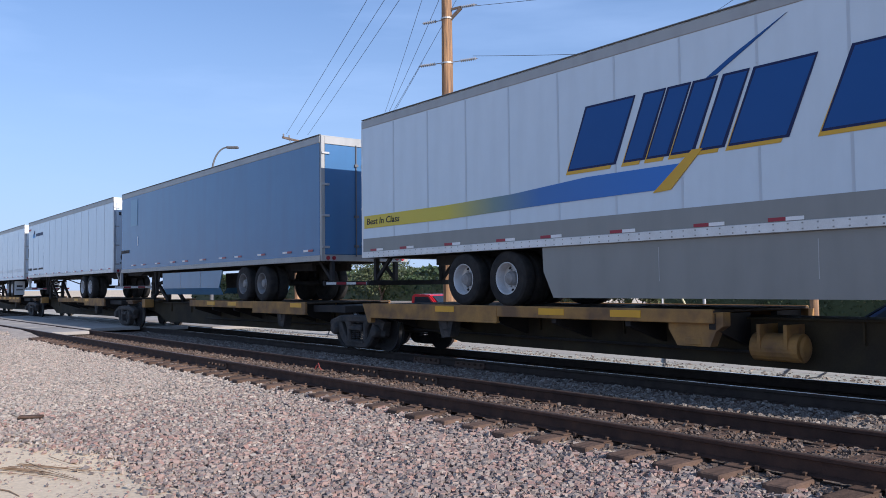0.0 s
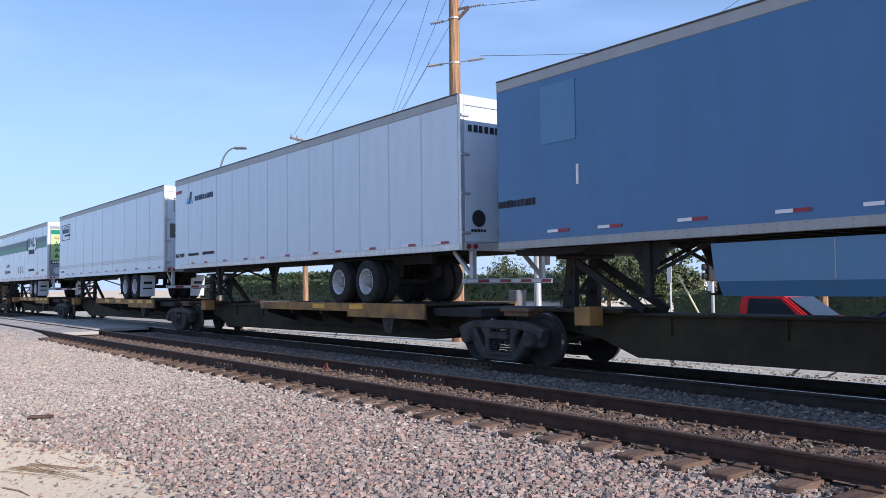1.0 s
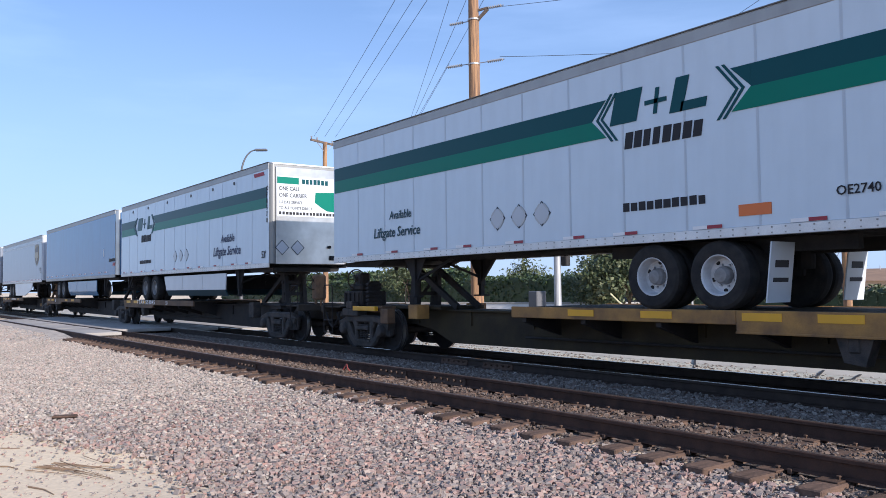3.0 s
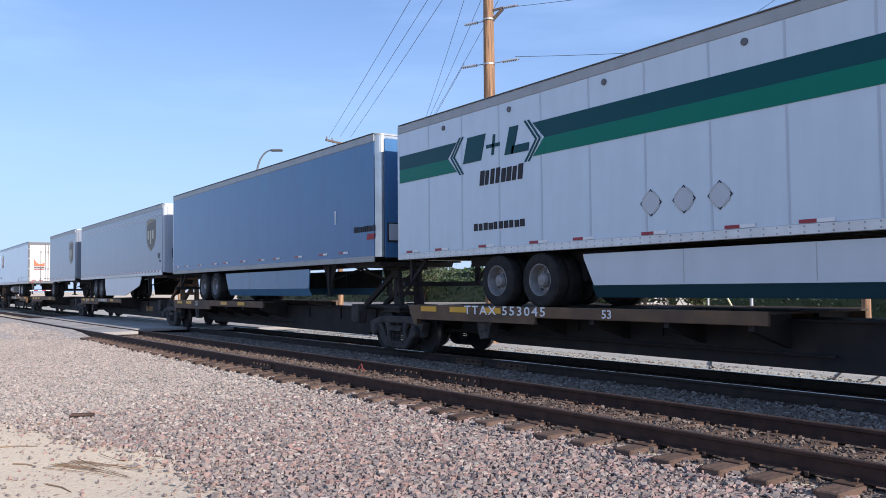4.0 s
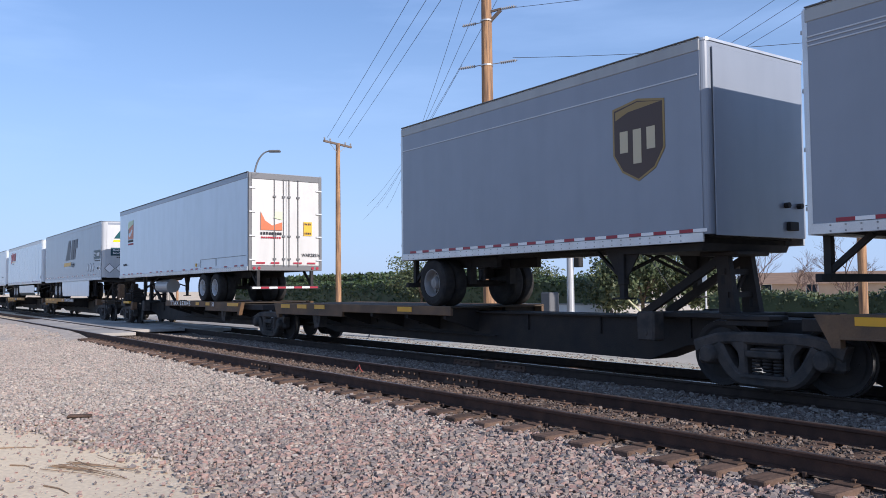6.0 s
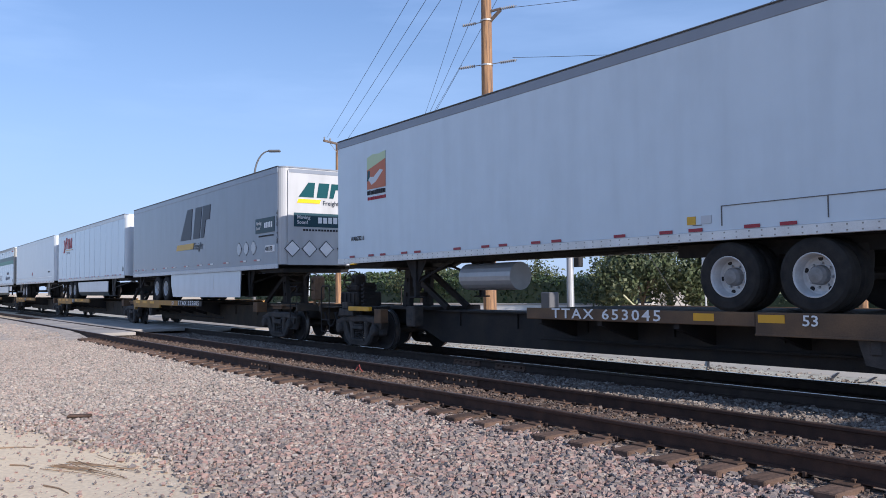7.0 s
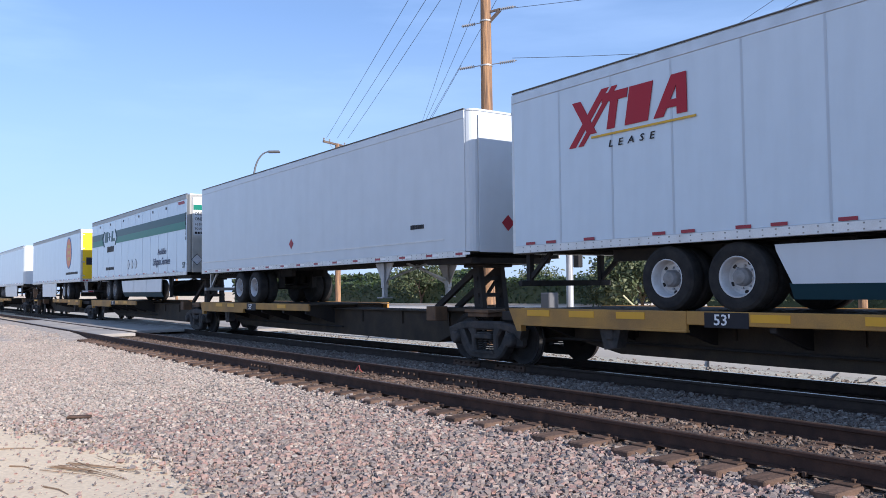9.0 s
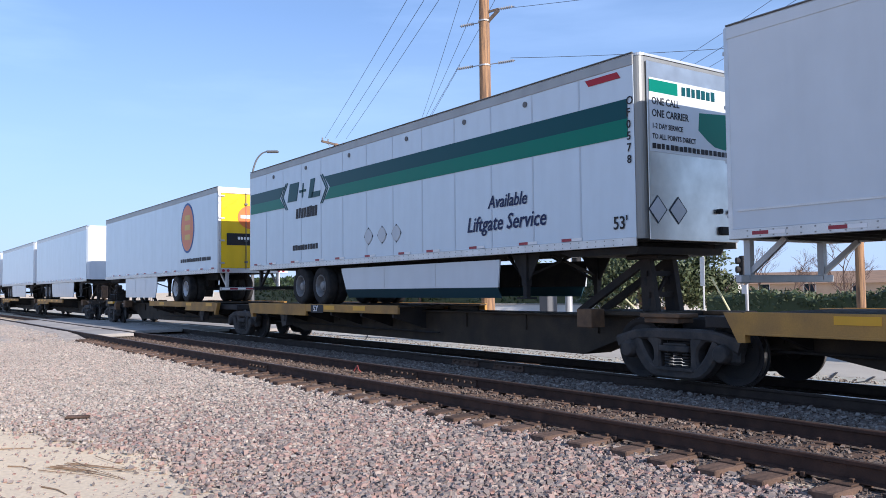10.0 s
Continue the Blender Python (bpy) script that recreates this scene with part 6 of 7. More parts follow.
for i in range(5):
    spine_car(TX[i + 1], TX[i], FRONT_B[i], BLK_CAR, LAB_B, right_truck=i == 0, end_right=i == 0, end_left=i == 4, marking=("marks", "fifty", "spine", "plain", "marks")[i], seed=10 + i)
TX = [-180.3, -197.04, -215.0, -232.6, -250.3, -267.7]
FRONT_C = [1, 1, 1, 1, -1]
for i in range(5):
    spine_car(TX[i + 1], TX[i], FRONT_C[i], TAN_CAR, LAB_Y, right_truck=i == 0, end_right=i == 0, end_left=i == 4, marking=("marks", "fifty", "fifty", "fifty", "plain")[i], seed=20 + i)
TX = [-273.0, -289.0, -306.5, -324.0, -341.5]
for i in range(4):
    spine_car(TX[i + 1], TX[i], 1, TAN_CAR, LAB_Y, right_truck=i == 0, end_right=i == 0, seed=30 + i)
for o in (FRAME0, SPRING0, TREAD0, TREAD1, AXLE0):
    bpy.data.objects.remove(o)

# ---------------- behind the tracks ----------------
POLEWOOD = material("weathered_pole_wood", (0.40, 0.225, 0.11), 0.85, 0, second=(0.13, 0.08, 0.055), scale=2.5, amount=0.95, bump=0.4, bump_scale=30, fine=0.2, stretch=(6, 6, 0.4))
LEAF = material("green_leaf", (0.07, 0.10, 0.04), 0.6, 0, second=(0.03, 0.045, 0.016), scale=1.5, amount=0.6, island=[(0.06, 0.085, 0.032), (0.10, 0.125, 0.055), (0.045, 0.065, 0.025), (0.125, 0.14, 0.065)])
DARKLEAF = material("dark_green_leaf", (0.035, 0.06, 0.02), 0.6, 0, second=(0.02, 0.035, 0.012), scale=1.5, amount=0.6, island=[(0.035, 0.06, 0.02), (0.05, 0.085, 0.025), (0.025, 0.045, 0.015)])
BARK = material("grey_bark", (0.16, 0.12, 0.095), 0.9, 0, second=(0.08, 0.06, 0.05), scale=8, amount=0.7, bump=0.4, bump_scale=40)
TWIG = material("bare_twigs", (0.13, 0.085, 0.07), 0.9, 0, second=(0.08, 0.055, 0.048), scale=5, amount=0.6)
STUCCO = material("tan_stucco", (0.50, 0.38, 0.28), 0.9, 0, second=(0.40, 0.30, 0.22), scale=1, amount=0.5, bump=0.2, bump_scale=30)
SHINGLE = material("brown_shingle_roof", (0.30, 0.19, 0.12), 0.9, 0, second=(0.20, 0.13, 0.09), scale=1.4, amount=0.6, bump=0.3, bump_scale=12, stretch=(0.5, 1, 3))
WHITEWALL = material("white_stucco", (0.72, 0.71, 0.69), 0.85, 0, second=(0.6, 0.58, 0.55), scale=1, amount=0.5)
GLASS = material("dark_window_glass", (0.02, 0.03, 0.045), 0.08, 0, scale=1, amount=0.2)
REDCAR = material("red_car_paint", (0.50, 0.02, 0.03), 0.25, 0, scale=1, amount=0.1)
BLUECAR = material("dark_blue_car_paint", (0.02, 0.05, 0.14), 0.25, 0.2, scale=1, amount=0.1)
SIGNW = material("white_sign_sheet", (0.75, 0.76, 0.77), 0.5, 0, scale=2, amount=0.2)
SIGNGREEN = material("green_sign_sheet", (0.01, 0.16, 0.10), 0.5, 0, scale=2, amount=0.1)
GUARD = material("yellow_guy_guard", (0.62, 0.58, 0.34), 0.6, 0, scale=2, amount=0.2)
CABLE = material("black_cable", (0.03, 0.03, 0.032), 0.7, 0, scale=2, amount=0.2)
INSUL = material("grey_porcelain", (0.25, 0.25, 0.26), 0.35, 0, scale=3, amount=0.3)
STREET_Z = -0.40


def utility_pole(x, y, top, arms, label, r=0.16):
    """Round wooden pole with crossarms; arms: (height, half length, turn in degrees)."""
    p = thing("utility_pole", pose(x, y, -0.45), label, "utility pole", "utility poles")
    bm = bmn()
    prof = [(r, 0.0), (r * 0.97, top * 0.3), (r * 0.85, top * 0.7), (r * 0.72, top)]
    lathe(bm, prof, 20, axis="z")
    part("pole", bm, POLEWOOD, p)
    for z, half, turn in arms:
        bm = bmn()
        d = Vector((math.cos(radians(turn)), math.sin(radians(turn)), 0))
        zz = z + 0.45
        beam(bm, d * -half + Vector((0, 0, zz)), d * half + Vector((0, 0, zz)), 0.09, 0.11)
        arm = part("crossarm", bm, BARK, p)
        for s in (-1, 1):
            bm = bmn()
            rod(bm, d * (0.6 * half * s) + Vector((0, 0, zz - 0.02)), Vector((0, 0, zz - 0.55)), 0.018, 6)
            part("arm_brace", bm, GALV, arm)
        for f in (-0.95, -0.55, 0.55, 0.95):
            bm = bmn()
            c = d * (half * f)
            lathe(bm, [(0.02, zz + 0.05), (0.05, zz + 0.09), (0.035, zz + 0.13), (0.055, zz + 0.17), (0.02, zz + 0.22)], 10, (c.x, c.y, 0), "z")
            part("insulator", bm, INSUL, arm)
    return p


p1 = utility_pole(-22.0, 6.0, 13.6, [(12.6, 1.2, 25)], "tall orange-brown wooden utility pole beside the street", 0.225)


def insulator_string(parent, z, side, reach, stub):
    """A dead-end fitting: a steel link out from the pole, then a string of grey sheds."""
    bm = bmn()
    rod(bm, (0.1, 0, 0), (stub, 0, 0), 0.016, 6)
    prof, q = [(0.014, stub)], stub + 0.02
    while q < reach - 0.06:
        prof += [(0.016, q), (0.055, q + 0.012), (0.05, q + 0.03), (0.016, q + 0.042)]
        q += 0.075
    lathe(bm, prof + [(0.014, reach)], 10, axis="x")
    o = part("insulator", bm, INSUL, parent, "string of grey insulator sheds")
    o.matrix_basis = pose(0, 0, z + 0.45, 0, 0, 25 if side > 0 else 205)


insulator_string(p1, 9.17, -1, 1.12, 0.45)
insulator_string(p1, 9.15, 1, 1.15, 0.5)
insulator_string(p1, 10.66, -1, 0.95, 0.40)
bm = bmn()
beam(bm, (0.05, 0.02, 11.02), (0.50, 0.23, 11.42), 0.07, 0.10)
beam(bm, (0.05, 0.02, 11.42), (0.50, 0.23, 11.46), 0.06, 0.07)
part("bracket", bm, BARK, p1, "short timber bracket on the pole")
insulator_string(p1, 11.0, 1, 1.15, 0.55)
bm = bmn()
for z in (9.55, 11.1):
    lathe(bm, [(0.21, z), (0.21, z + 0.05)], 20, axis="z")
part("pole_band", bm, GALV, p1, "steel band round the pole")
p2 = utility_pole(-40.7, 10.1, 10.1, [(9.6, 1.25, -65)], "distant wooden utility pole with one crossarm", 0.16)
p3 = utility_pole(-12.2, 11.6, 12.0, [(7.62, 0.78, 30), (7.05, 0.5, 30), (9.05, 0.5, 30), (10.4, 1.0, 30)], "wooden utility pole with stacked crossarms behind the tracks", 0.125)
bm = bmn()
for z in (6.75, 7.2):
    lathe(bm, [(0.10, z - 0.25), (0.12, z - 0.2), (0.12, z + 0.2), (0.06, z + 0.28)], 12, (-0.34, -0.1, 0), "z")
part("cut_out", bm, INSUL, p3)
utility_pole(-95.0, 18.0, 11.0, [(9.6, 1.2, -60), (10.3, 1.0, -60)], "small far wooden utility pole", 0.15)


def cable(a, b, sag, r=0.016, n=18):
    """One hanging wire."""
    a, b = Vector(a), Vector(b)
    bm = bmn()
    pts = [a.lerp(b, i / n) - Vector((0, 0, sag * 4 * (i / n) * (1 - i / n))) for i in range(n + 1)]
    tube(bm, pts, r * 0.72)
    return tagged(link("overhead_wire", bm, CABLE), "thin black overhead power wire", "wire", "overhead wires")


for k, (x, y) in enumerate(((-21.35, 2.25), (-21.0, 2.67), (-20.75, 3.05))):
    a = Vector((-40.7, 10.1, 9.95)) + Vector((0.4, 0.9, 0)) * (k - 1) * 0.6
    b = Vector((x, y, 10.5))
    cable(a, a + (b - a) * 2.6, 0.25, 0.012)
for s, z in ((-0.8, 12.75), (0.0, 12.75), (0.8, 12.7)):
    cable((-22.0 + s * 0.9, 6.0 + s * 0.42, z - 0.8), (-72.0 + s, 31.0 - s * 2, 9.8), 0.9, 0.012)
cable((-22.9, 5.6, 9.3), (-73.0, 30.0, 8.6), 0.6, 0.011)
cable((-21.4, 6.3, 11.0), (-11.4, 12.0, 10.6), 0.05, 0.012)
cable((-21.1, 6.4, 9.25), (-11.4, 12.0, 8.45), 0.12, 0.012)
for s in (-0.9, 0.0, 0.9):
    cable((-12.2 + s * 0.87, 11.6 + s * 0.5, 10.62), (18 + s, 13 - s, 10.6), 0.3, 0.012)
    cable((-12.2 + s * 0.87, 11.6 + s * 0.5, 10.62), (-48.0 + s * 0.87, 24.0 + s * 0.5, 9.4), 0.8, 0.011)
cable((-12.85, 11.25, 8.3), (-48.0, 24.2, 7.6), 0.6, 0.011)
cable((-12.0, 11.4, 4.4), (20.0, 12.4, 4.6), 0.25, 0.03)
cable((-12.0, 11.4, 4.0), (-48.0, 23.0, 4.2), 0.5, 0.02)


def bent(bm, pts, r0, r1, seg=10):
    n = len(pts) - 1
    for i in range(n):
        rod(bm, pts[i], pts[i + 1], r0 + (r1 - r0) * i / n, seg, r0 + (r1 - r0) * (i + 1) / n)
    return bm


def street_lamp(x, y, base, height, arm, turn, label):
    """Steel lamp post with a curved arm and a flat lamp head."""
    p = thing("street_lamp", pose(x, y, base, 0, 0, turn), label, "street lamp", "street lamps")
    bm = bmn()
    rod(bm, (0, 0, 0), (0, 0, height - 1.4), 0.11, 14, 0.07)
    part("post", bm, LEGGREY, p)
    bm = bmn()
    pts = [Vector((arm * (1 - math.cos(a)), 0, height - 1.4 + 1.45 * math.sin(a))) for a in [k * math.pi / 2 / 8 for k in range(9)]]
    bent(bm, pts, 0.055, 0.035)
    part("arm", bm, LEGGREY, p)
    bm = bmn()
    box(bm, arm - 0.05, arm + 0.6, -0.14, 0.14, height - 0.02, height + 0.1, 0.04)
    part("lamp_head", bm, LEGGREY, p)
    return p


street_lamp(-41.72, 5.62, -0.4, 9.3, 0.8, 55, "grey steel street lamp with a curved arm")

sig = thing("signal_post", pose(-23.1, 10.8, -0.45), "grey steel signal post with lamp arm, mast arm and street sign", "traffic signal")
bm = bmn()
rod(bm, (0, 0, 0), (0, 0, 9.9), 0.15, 14, 0.09)
part("post", bm, GALV, sig)
bm = bmn()
bent(bm, [Vector((3.5 * f, 2.0 * f, 9.1 + 0.85 * math.sin(f * math.pi / 2))) for f in (0, 0.2, 0.4, 0.6, 0.8, 1.0)], 0.06, 0.04)
part("lamp_arm", bm, GALV, sig)
bm = bmn()
box(bm, 3.3, 4.0, 1.9, 2.15, 9.83, 9.98, 0.04)
rod(bm, (3.4, 2.0, 9.95), (3.4, 2.0, 10.2), 0.08, 10)
part("lamp_head", bm, INSUL, sig)
bm = bmn()
bent(bm, [Vector((6.5 * f, 5.0 * f, 5.5 + 0.95 * math.sin(f * math.pi / 2))) for f in (0, 0.2, 0.4, 0.6, 0.8, 1.0)], 0.09, 0.05)
part("mast_arm", bm, GALV, sig)
bm = bmn()
box(bm, -0.62, 0.62, -0.012, 0.012, -0.22, 0.22)
plate_ = part("street_sign", bm, SIGNGREEN, sig, "green street name sign with unreadable white bars")
plate_.matrix_basis = pose(2.3, 1.75, 5.32, 0, 0, 38)
bm = bmn()
for k in range(6):
    box(bm, -0.5 + k * 0.17, -0.38 + k * 0.17, -0.018, -0.012, -0.1, 0.12)
part("sign_bar", bm, SIGNW, plate_)
for dx, dy, dz in ((0.25, 0.2, 3.2),):
    bm = bmn()
    box(bm, dx - 0.16, dx + 0.16, dy - 0.12, dy + 0.12, dz - 0.5, dz + 0.5, 0.03)
    part("signal_head", bm, UNDER, sig)
bm = bmn()
box(bm, -0.7, -0.2, -0.9, -0.4, 0.0, 1.75, 0.03)
part("control_cabinet", bm, LEGGREY, sig)


def traffic_signal(x, y, z, h, turn, label):
    p = thing("traffic_signal", pose(x, y, -0.45, 0, 0, turn), label, "traffic signal")
    bm = bmn()
    rod(bm, (0, 0, 0), (0, 0, z + 0.45), 0.055, 10)
    part("post", bm, GALV, p)
    bm = bmn()
    box(bm, -0.17, 0.17, -0.2, 0.08, z + 0.45, z + 0.45 + h, 0.03)
    head = part("signal_head", bm, UNDER, p)
    for k in range(3):
        bm = bmn()
        lathe(bm, [(0.12, -0.34), (0.12, -0.2), (0.095, -0.2), (0.095, -0.205)], 14, (0, 0, z + 0.45 + h * (0.18 + 0.32 * k)))
        part("lens_hood", bm, UNDER, head)
    bm = bmn()
    box(bm, -0.24, 0.24, -0.09, -0.07, z + 0.1, z + 0.4)
    part("notice", bm, SIGNW, p)
    return p


traffic_signal(-17.1, 13.4, 1.55, 0.95, -35, "black three-lens traffic signal on a short post")
traffic_signal(-9.6, 13.6, 1.6, 0.95, 60, "black three-lens traffic signal seen from the side")

ws = thing("road_sign", pose(-14.6, 7.8, -0.42, 0, 0, -35), "white upright road sign on a thin steel post", "road sign")
bm = bmn()
box(bm, -0.025, 0.025, -0.02, 0.02, 0, 2.75)
part("post", bm, GALV, ws)
bm = bmn()
box(bm, -0.19, 0.19, -0.035, -0.021, 1.9, 2.7, 0.006)
part("panel", bm, SIGNW, ws)

for i, (a, b, m) in enumerate((((-18.6, 8.4, 4.4), (-16.2, 9.9, -0.4), CABLE), ((-16.7, 11.0, 1.7), (-16.0, 11.8, -0.4), GUARD), ((-19.3, 9.6, 1.2), (-17.9, 10.4, -0.4), GUARD))):
    bm = bmn()
    rod(bm, a, b, 0.03 if m is GUARD else 0.012, 8)
    tagged(link("guy_guard", bm, m), "pale yellow guard tube on a pole's guy wire", "guy wire", "guy wires")


# foliage
def leaf_cloud(name, pts, size, mat, seed, parent=None):
    """Small bent leaves at the given points, one mesh."""
    rng_ = np.random.default_rng(seed)
    k = len(pts)
    u = rng_.normal(size=(k, 3))
    u /= np.linalg.norm(u, axis=1)[:, None]
    w = np.cross(u, rng_.normal(size=(k, 3)))
    w /= np.linalg.norm(w, axis=1)[:, None]
    s = size * rng_.uniform(0.6, 1.4, (k, 1))
    quad = np.stack([pts - u * s, pts + w * s * 0.5, pts + u * s, pts - w * s * 0.5], 1)
    me = bpy.data.meshes.new(name)
    f = np.arange(k * 4).reshape(k, 4)
    me.from_pydata(quad.reshape(-1, 3).tolist(), [], f.tolist())
    me.materials.append(mat)
    ob = new(name, me)
    if parent:
        ob.parent = parent
    return ob


def crown_points(n, centre, radii, seed, clumps=26):
    """Points gathered in clumps through an uneven ellipsoid."""
    rng_ = np.random.default_rng(seed)
    c = rng_.normal(size=(clumps, 3))
    c /= np.linalg.norm(c, axis=1)[:, None]
    c *= rng_.uniform(0.35, 1.0, (clumps, 1))
    k = rng_.integers(0, clumps, n)
    p = c[k] + rng_.normal(0, 0.17, (n, 3))
    return p * np.array(radii) + np.array(centre)


def branch(bm, a, d, length, r, depth, rnd, tips):
    b = a + d * length
    rod(bm, a, b, r, 6, r * 0.62)
    if depth == 0:
        tips.append(b)
        return
    for _ in range(rnd.choice((2, 3, 3))):
        e = (d + Vector((rnd.uniform(-0.8, 0.8), rnd.uniform(-0.8, 0.8), rnd.uniform(-0.1, 0.55)))).normalized()
        branch(bm, b if rnd.random() < 0.7 else a.lerp(b, 0.7), e, length * rnd.uniform(0.6, 0.85), r * 0.58, depth - 1, rnd, tips)


def tree(x, y, h, w, seed, label, leaf=LEAF, leaves=5000, bare=False, leaf_size=0.11):
    rnd = random.Random(seed)
    t = thing("tree", pose(x, y, -0.45), label, "tree", "trees behind the street")
    bm, tips = bmn(), []
    branch(bm, Vector((0, 0, 0)), Vector((rnd.uniform(-0.1, 0.1), rnd.uniform(-0.1, 0.1), 1)).normalized(), h * 0.27, 0.032 * h * (0.55 if bare else 1.0), 6 if bare else 3, rnd, tips)
    part("trunk", bm, TWIG if bare else BARK, t)
    if not bare:
        leaf_cloud("crown", crown_points(leaves, (0, 0, h * 0.58), (w / 2, w / 2, h * 0.42), seed), leaf_size, leaf, seed, t)
    return t


tree(-27.4, 19.8, 4.3, 5.4, 3, "leafy green tree with an uneven crown behind the street", leaves=9000)
tree(-30.6, 21.0, 3.8, 4.2, 4, "leafy green tree with an uneven crown behind the street", leaves=6000)
tree(-24.5, 21.5, 3.4, 3.2, 5, "pale green shrubby tree behind the street", leaves=4000)
tree(-55.0, 25.0, 4.6, 5.0, 6, "green garden tree far behind the tracks", leaves=4000)
tree(-46.0, 30.0, 4.2, 4.4, 7, "green garden tree far behind the tracks", leaves=4000)
for i, (x, y, h) in enumerate(((-36.5, 43.0, 6.0), (-33.0, 42.0, 5.5), (-30.5, 44.0, 6.2), (-19.0, 46.0, 6.5), (-16.0, 45.0, 5.6), (-26.0, 50.0, 6.8), (-23.0, 27.0, 3.6), (-20.5, 26.5, 3.3))):
    tree(x, y, h, 4, 40 + i, "bare winter tree with reddish twigs", bare=True)
for i, (dx, h) in enumerate(((0.0, 8.2), (1.5, 7.4), (2.7, 8.6))):
    c = thing("cypress", pose(-51.5 + dx, 50.5 + dx * 0.8, -0.45), "narrow dark cypress tree far behind the street", "tree", "cypress trees")
    bm = bmn()
    rod(bm, (0, 0, 0), (0, 0, h * 0.8), 0.12, 8, 0.03)
    part("trunk", bm, BARK, c)
    rr = np.random.default_rng(60 + i)
    zz = rr.uniform(0.3, h, 2600)
    rad = 0.55 * np.sqrt(np.clip(np.sin(np.pi * np.clip(zz / h, 0.03, 1.0) ** 0.8), 0, 1)) * np.sqrt(rr.uniform(0.2, 1, 2600))
    an = rr.uniform(0, 6.28, 2600)
    leaf_cloud("crown", np.stack([rad * np.cos(an), rad * np.sin(an), zz], 1), 0.12, DARKLEAF, 60 + i, c)


def hedge(x0, x1, y0, y1, top, n, seed, label, mat=LEAF, size=0.07):
    rr = np.random.default_rng(seed)
    x = rr.uniform(x0, x1, n)
    bumps = 0.10 * np.sin(x * 1.3) + 0.06 * np.sin(x * 3.7 + 1) + 0.04 * np.sin(x * 9.1)
    z = -0.45 + (top + 0.45 + bumps) * np.sqrt(rr.uniform(0, 1, n))
    y = rr.uniform(y0, y1, n)
    h = leaf_cloud("hedge", np.stack([x, y, z], 1), size, mat, seed)
    # added solid core; its dark green stands in for shade between the leaves
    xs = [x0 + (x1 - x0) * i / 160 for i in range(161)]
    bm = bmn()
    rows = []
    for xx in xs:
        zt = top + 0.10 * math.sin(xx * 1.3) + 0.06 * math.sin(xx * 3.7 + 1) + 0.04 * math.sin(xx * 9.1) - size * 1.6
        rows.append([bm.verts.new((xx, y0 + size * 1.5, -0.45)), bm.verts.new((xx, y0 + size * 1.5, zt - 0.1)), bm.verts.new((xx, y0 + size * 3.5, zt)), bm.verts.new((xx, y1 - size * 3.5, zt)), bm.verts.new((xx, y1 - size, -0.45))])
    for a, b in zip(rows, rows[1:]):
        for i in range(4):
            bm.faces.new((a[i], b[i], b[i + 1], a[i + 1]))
    part("inner_growth", bm, DARKLEAF, h, "added solid dark core that shades the gaps between the hedge's leaves")
    return tagged(h, label, "hedge", kind="stuff")


hedge(-20.5, 14, 15.6, 16.6, 1.25, 26000, 71, "clipped green hedge along the far side of the street")
hedge(-85, -30, 25.0, 27.0, 2.2, 22000, 72, "tall dark green hedge behind the tracks", DARKLEAF, 0.14)
hedge(-120, -60, 34.0, 37.0, 3.2, 9000, 73, "distant dark line of trees", DARKLEAF, 0.3)


def house(x, y, w, d, eave, ridge, turn, wall, roof, label, windows=3):
    """Low house with a hipped roof and real window openings set into thick walls."""
    h = thing("house", pose(x, y, -0.45, 0, 0, turn), label, "house", "houses behind the street")
    bm = bmn()
    box(bm, -w / 2, w / 2, -d / 2, d / 2, 0, eave)
    part("wall", bm, wall, h)
    bm = bmn()
    o = 0.5
    base = [bm.verts.new(p) for p in ((-w / 2 - o, -d / 2 - o, eave), (w / 2 + o, -d / 2 - o, eave), (w / 2 + o, d / 2 + o, eave), (-w / 2 - o, d / 2 + o, eave))]
    r0, r1 = bm.verts.new((-w / 2 + d * 0.3, 0, ridge)), bm.verts.new((w / 2 - d * 0.3, 0, ridge))
    bm.faces.new(base[::-1])
    bm.faces.new((base[0], base[1], r1, r0))
    bm.faces.new((base[2], base[3], r0, r1))
    bm.faces.new((base[1], base[2], r1))
    bm.faces.new((base[3], base[0], r0))
    part("roof", bm, roof, h)
    bm = bmn()
    box(bm, -w * 0.2, -w * 0.2 + 0.5, -0.3, 0.3, ridge - 0.8, ridge + 0.25)
    part("chimney", bm, wall, h)
    bm = bmn()
    lathe(bm, [(0.05, ridge - 0.5), (0.05, ridge + 0.35)], 8, (w * 0.15, -0.8, 0), "z")
    part("vent_pipe", bm, GALV, h)
    for k in range(windows):
        cx = -w / 2 + w * (k + 0.5) / windows
        bm = bmn()
        for a, b, c, e in ((cx - 0.75, cx + 0.75, 0.9, 0.98), (cx - 0.75, cx + 0.75, 2.02, 2.1), (cx - 0.75, cx - 0.67, 0.98, 2.02), (cx + 0.67, cx + 0.75, 0.98, 2.02)):
            box(bm, a, b, -d / 2 - 0.05, -d / 2 + 0.02, c, e)
        win = part("window", bm, WHITEWALL, h)
        bm = bmn()
        box(bm, cx - 0.67, cx + 0.67, -d / 2 - 0.02, -d / 2 - 0.005, 0.98, 2.02)
        part("pane", bm, GLASS, win)
    return h


house(-56.0, 92.0, 34, 14, 2.1, 3.65, 12, STUCCO, SHINGLE, "long low tan house with a brown shingle roof", 6)
house(-30.0, 98.0, 26, 13, 2.1, 3.8, 5, STUCCO, SHINGLE, "low tan house with a brown shingle roof", 5)
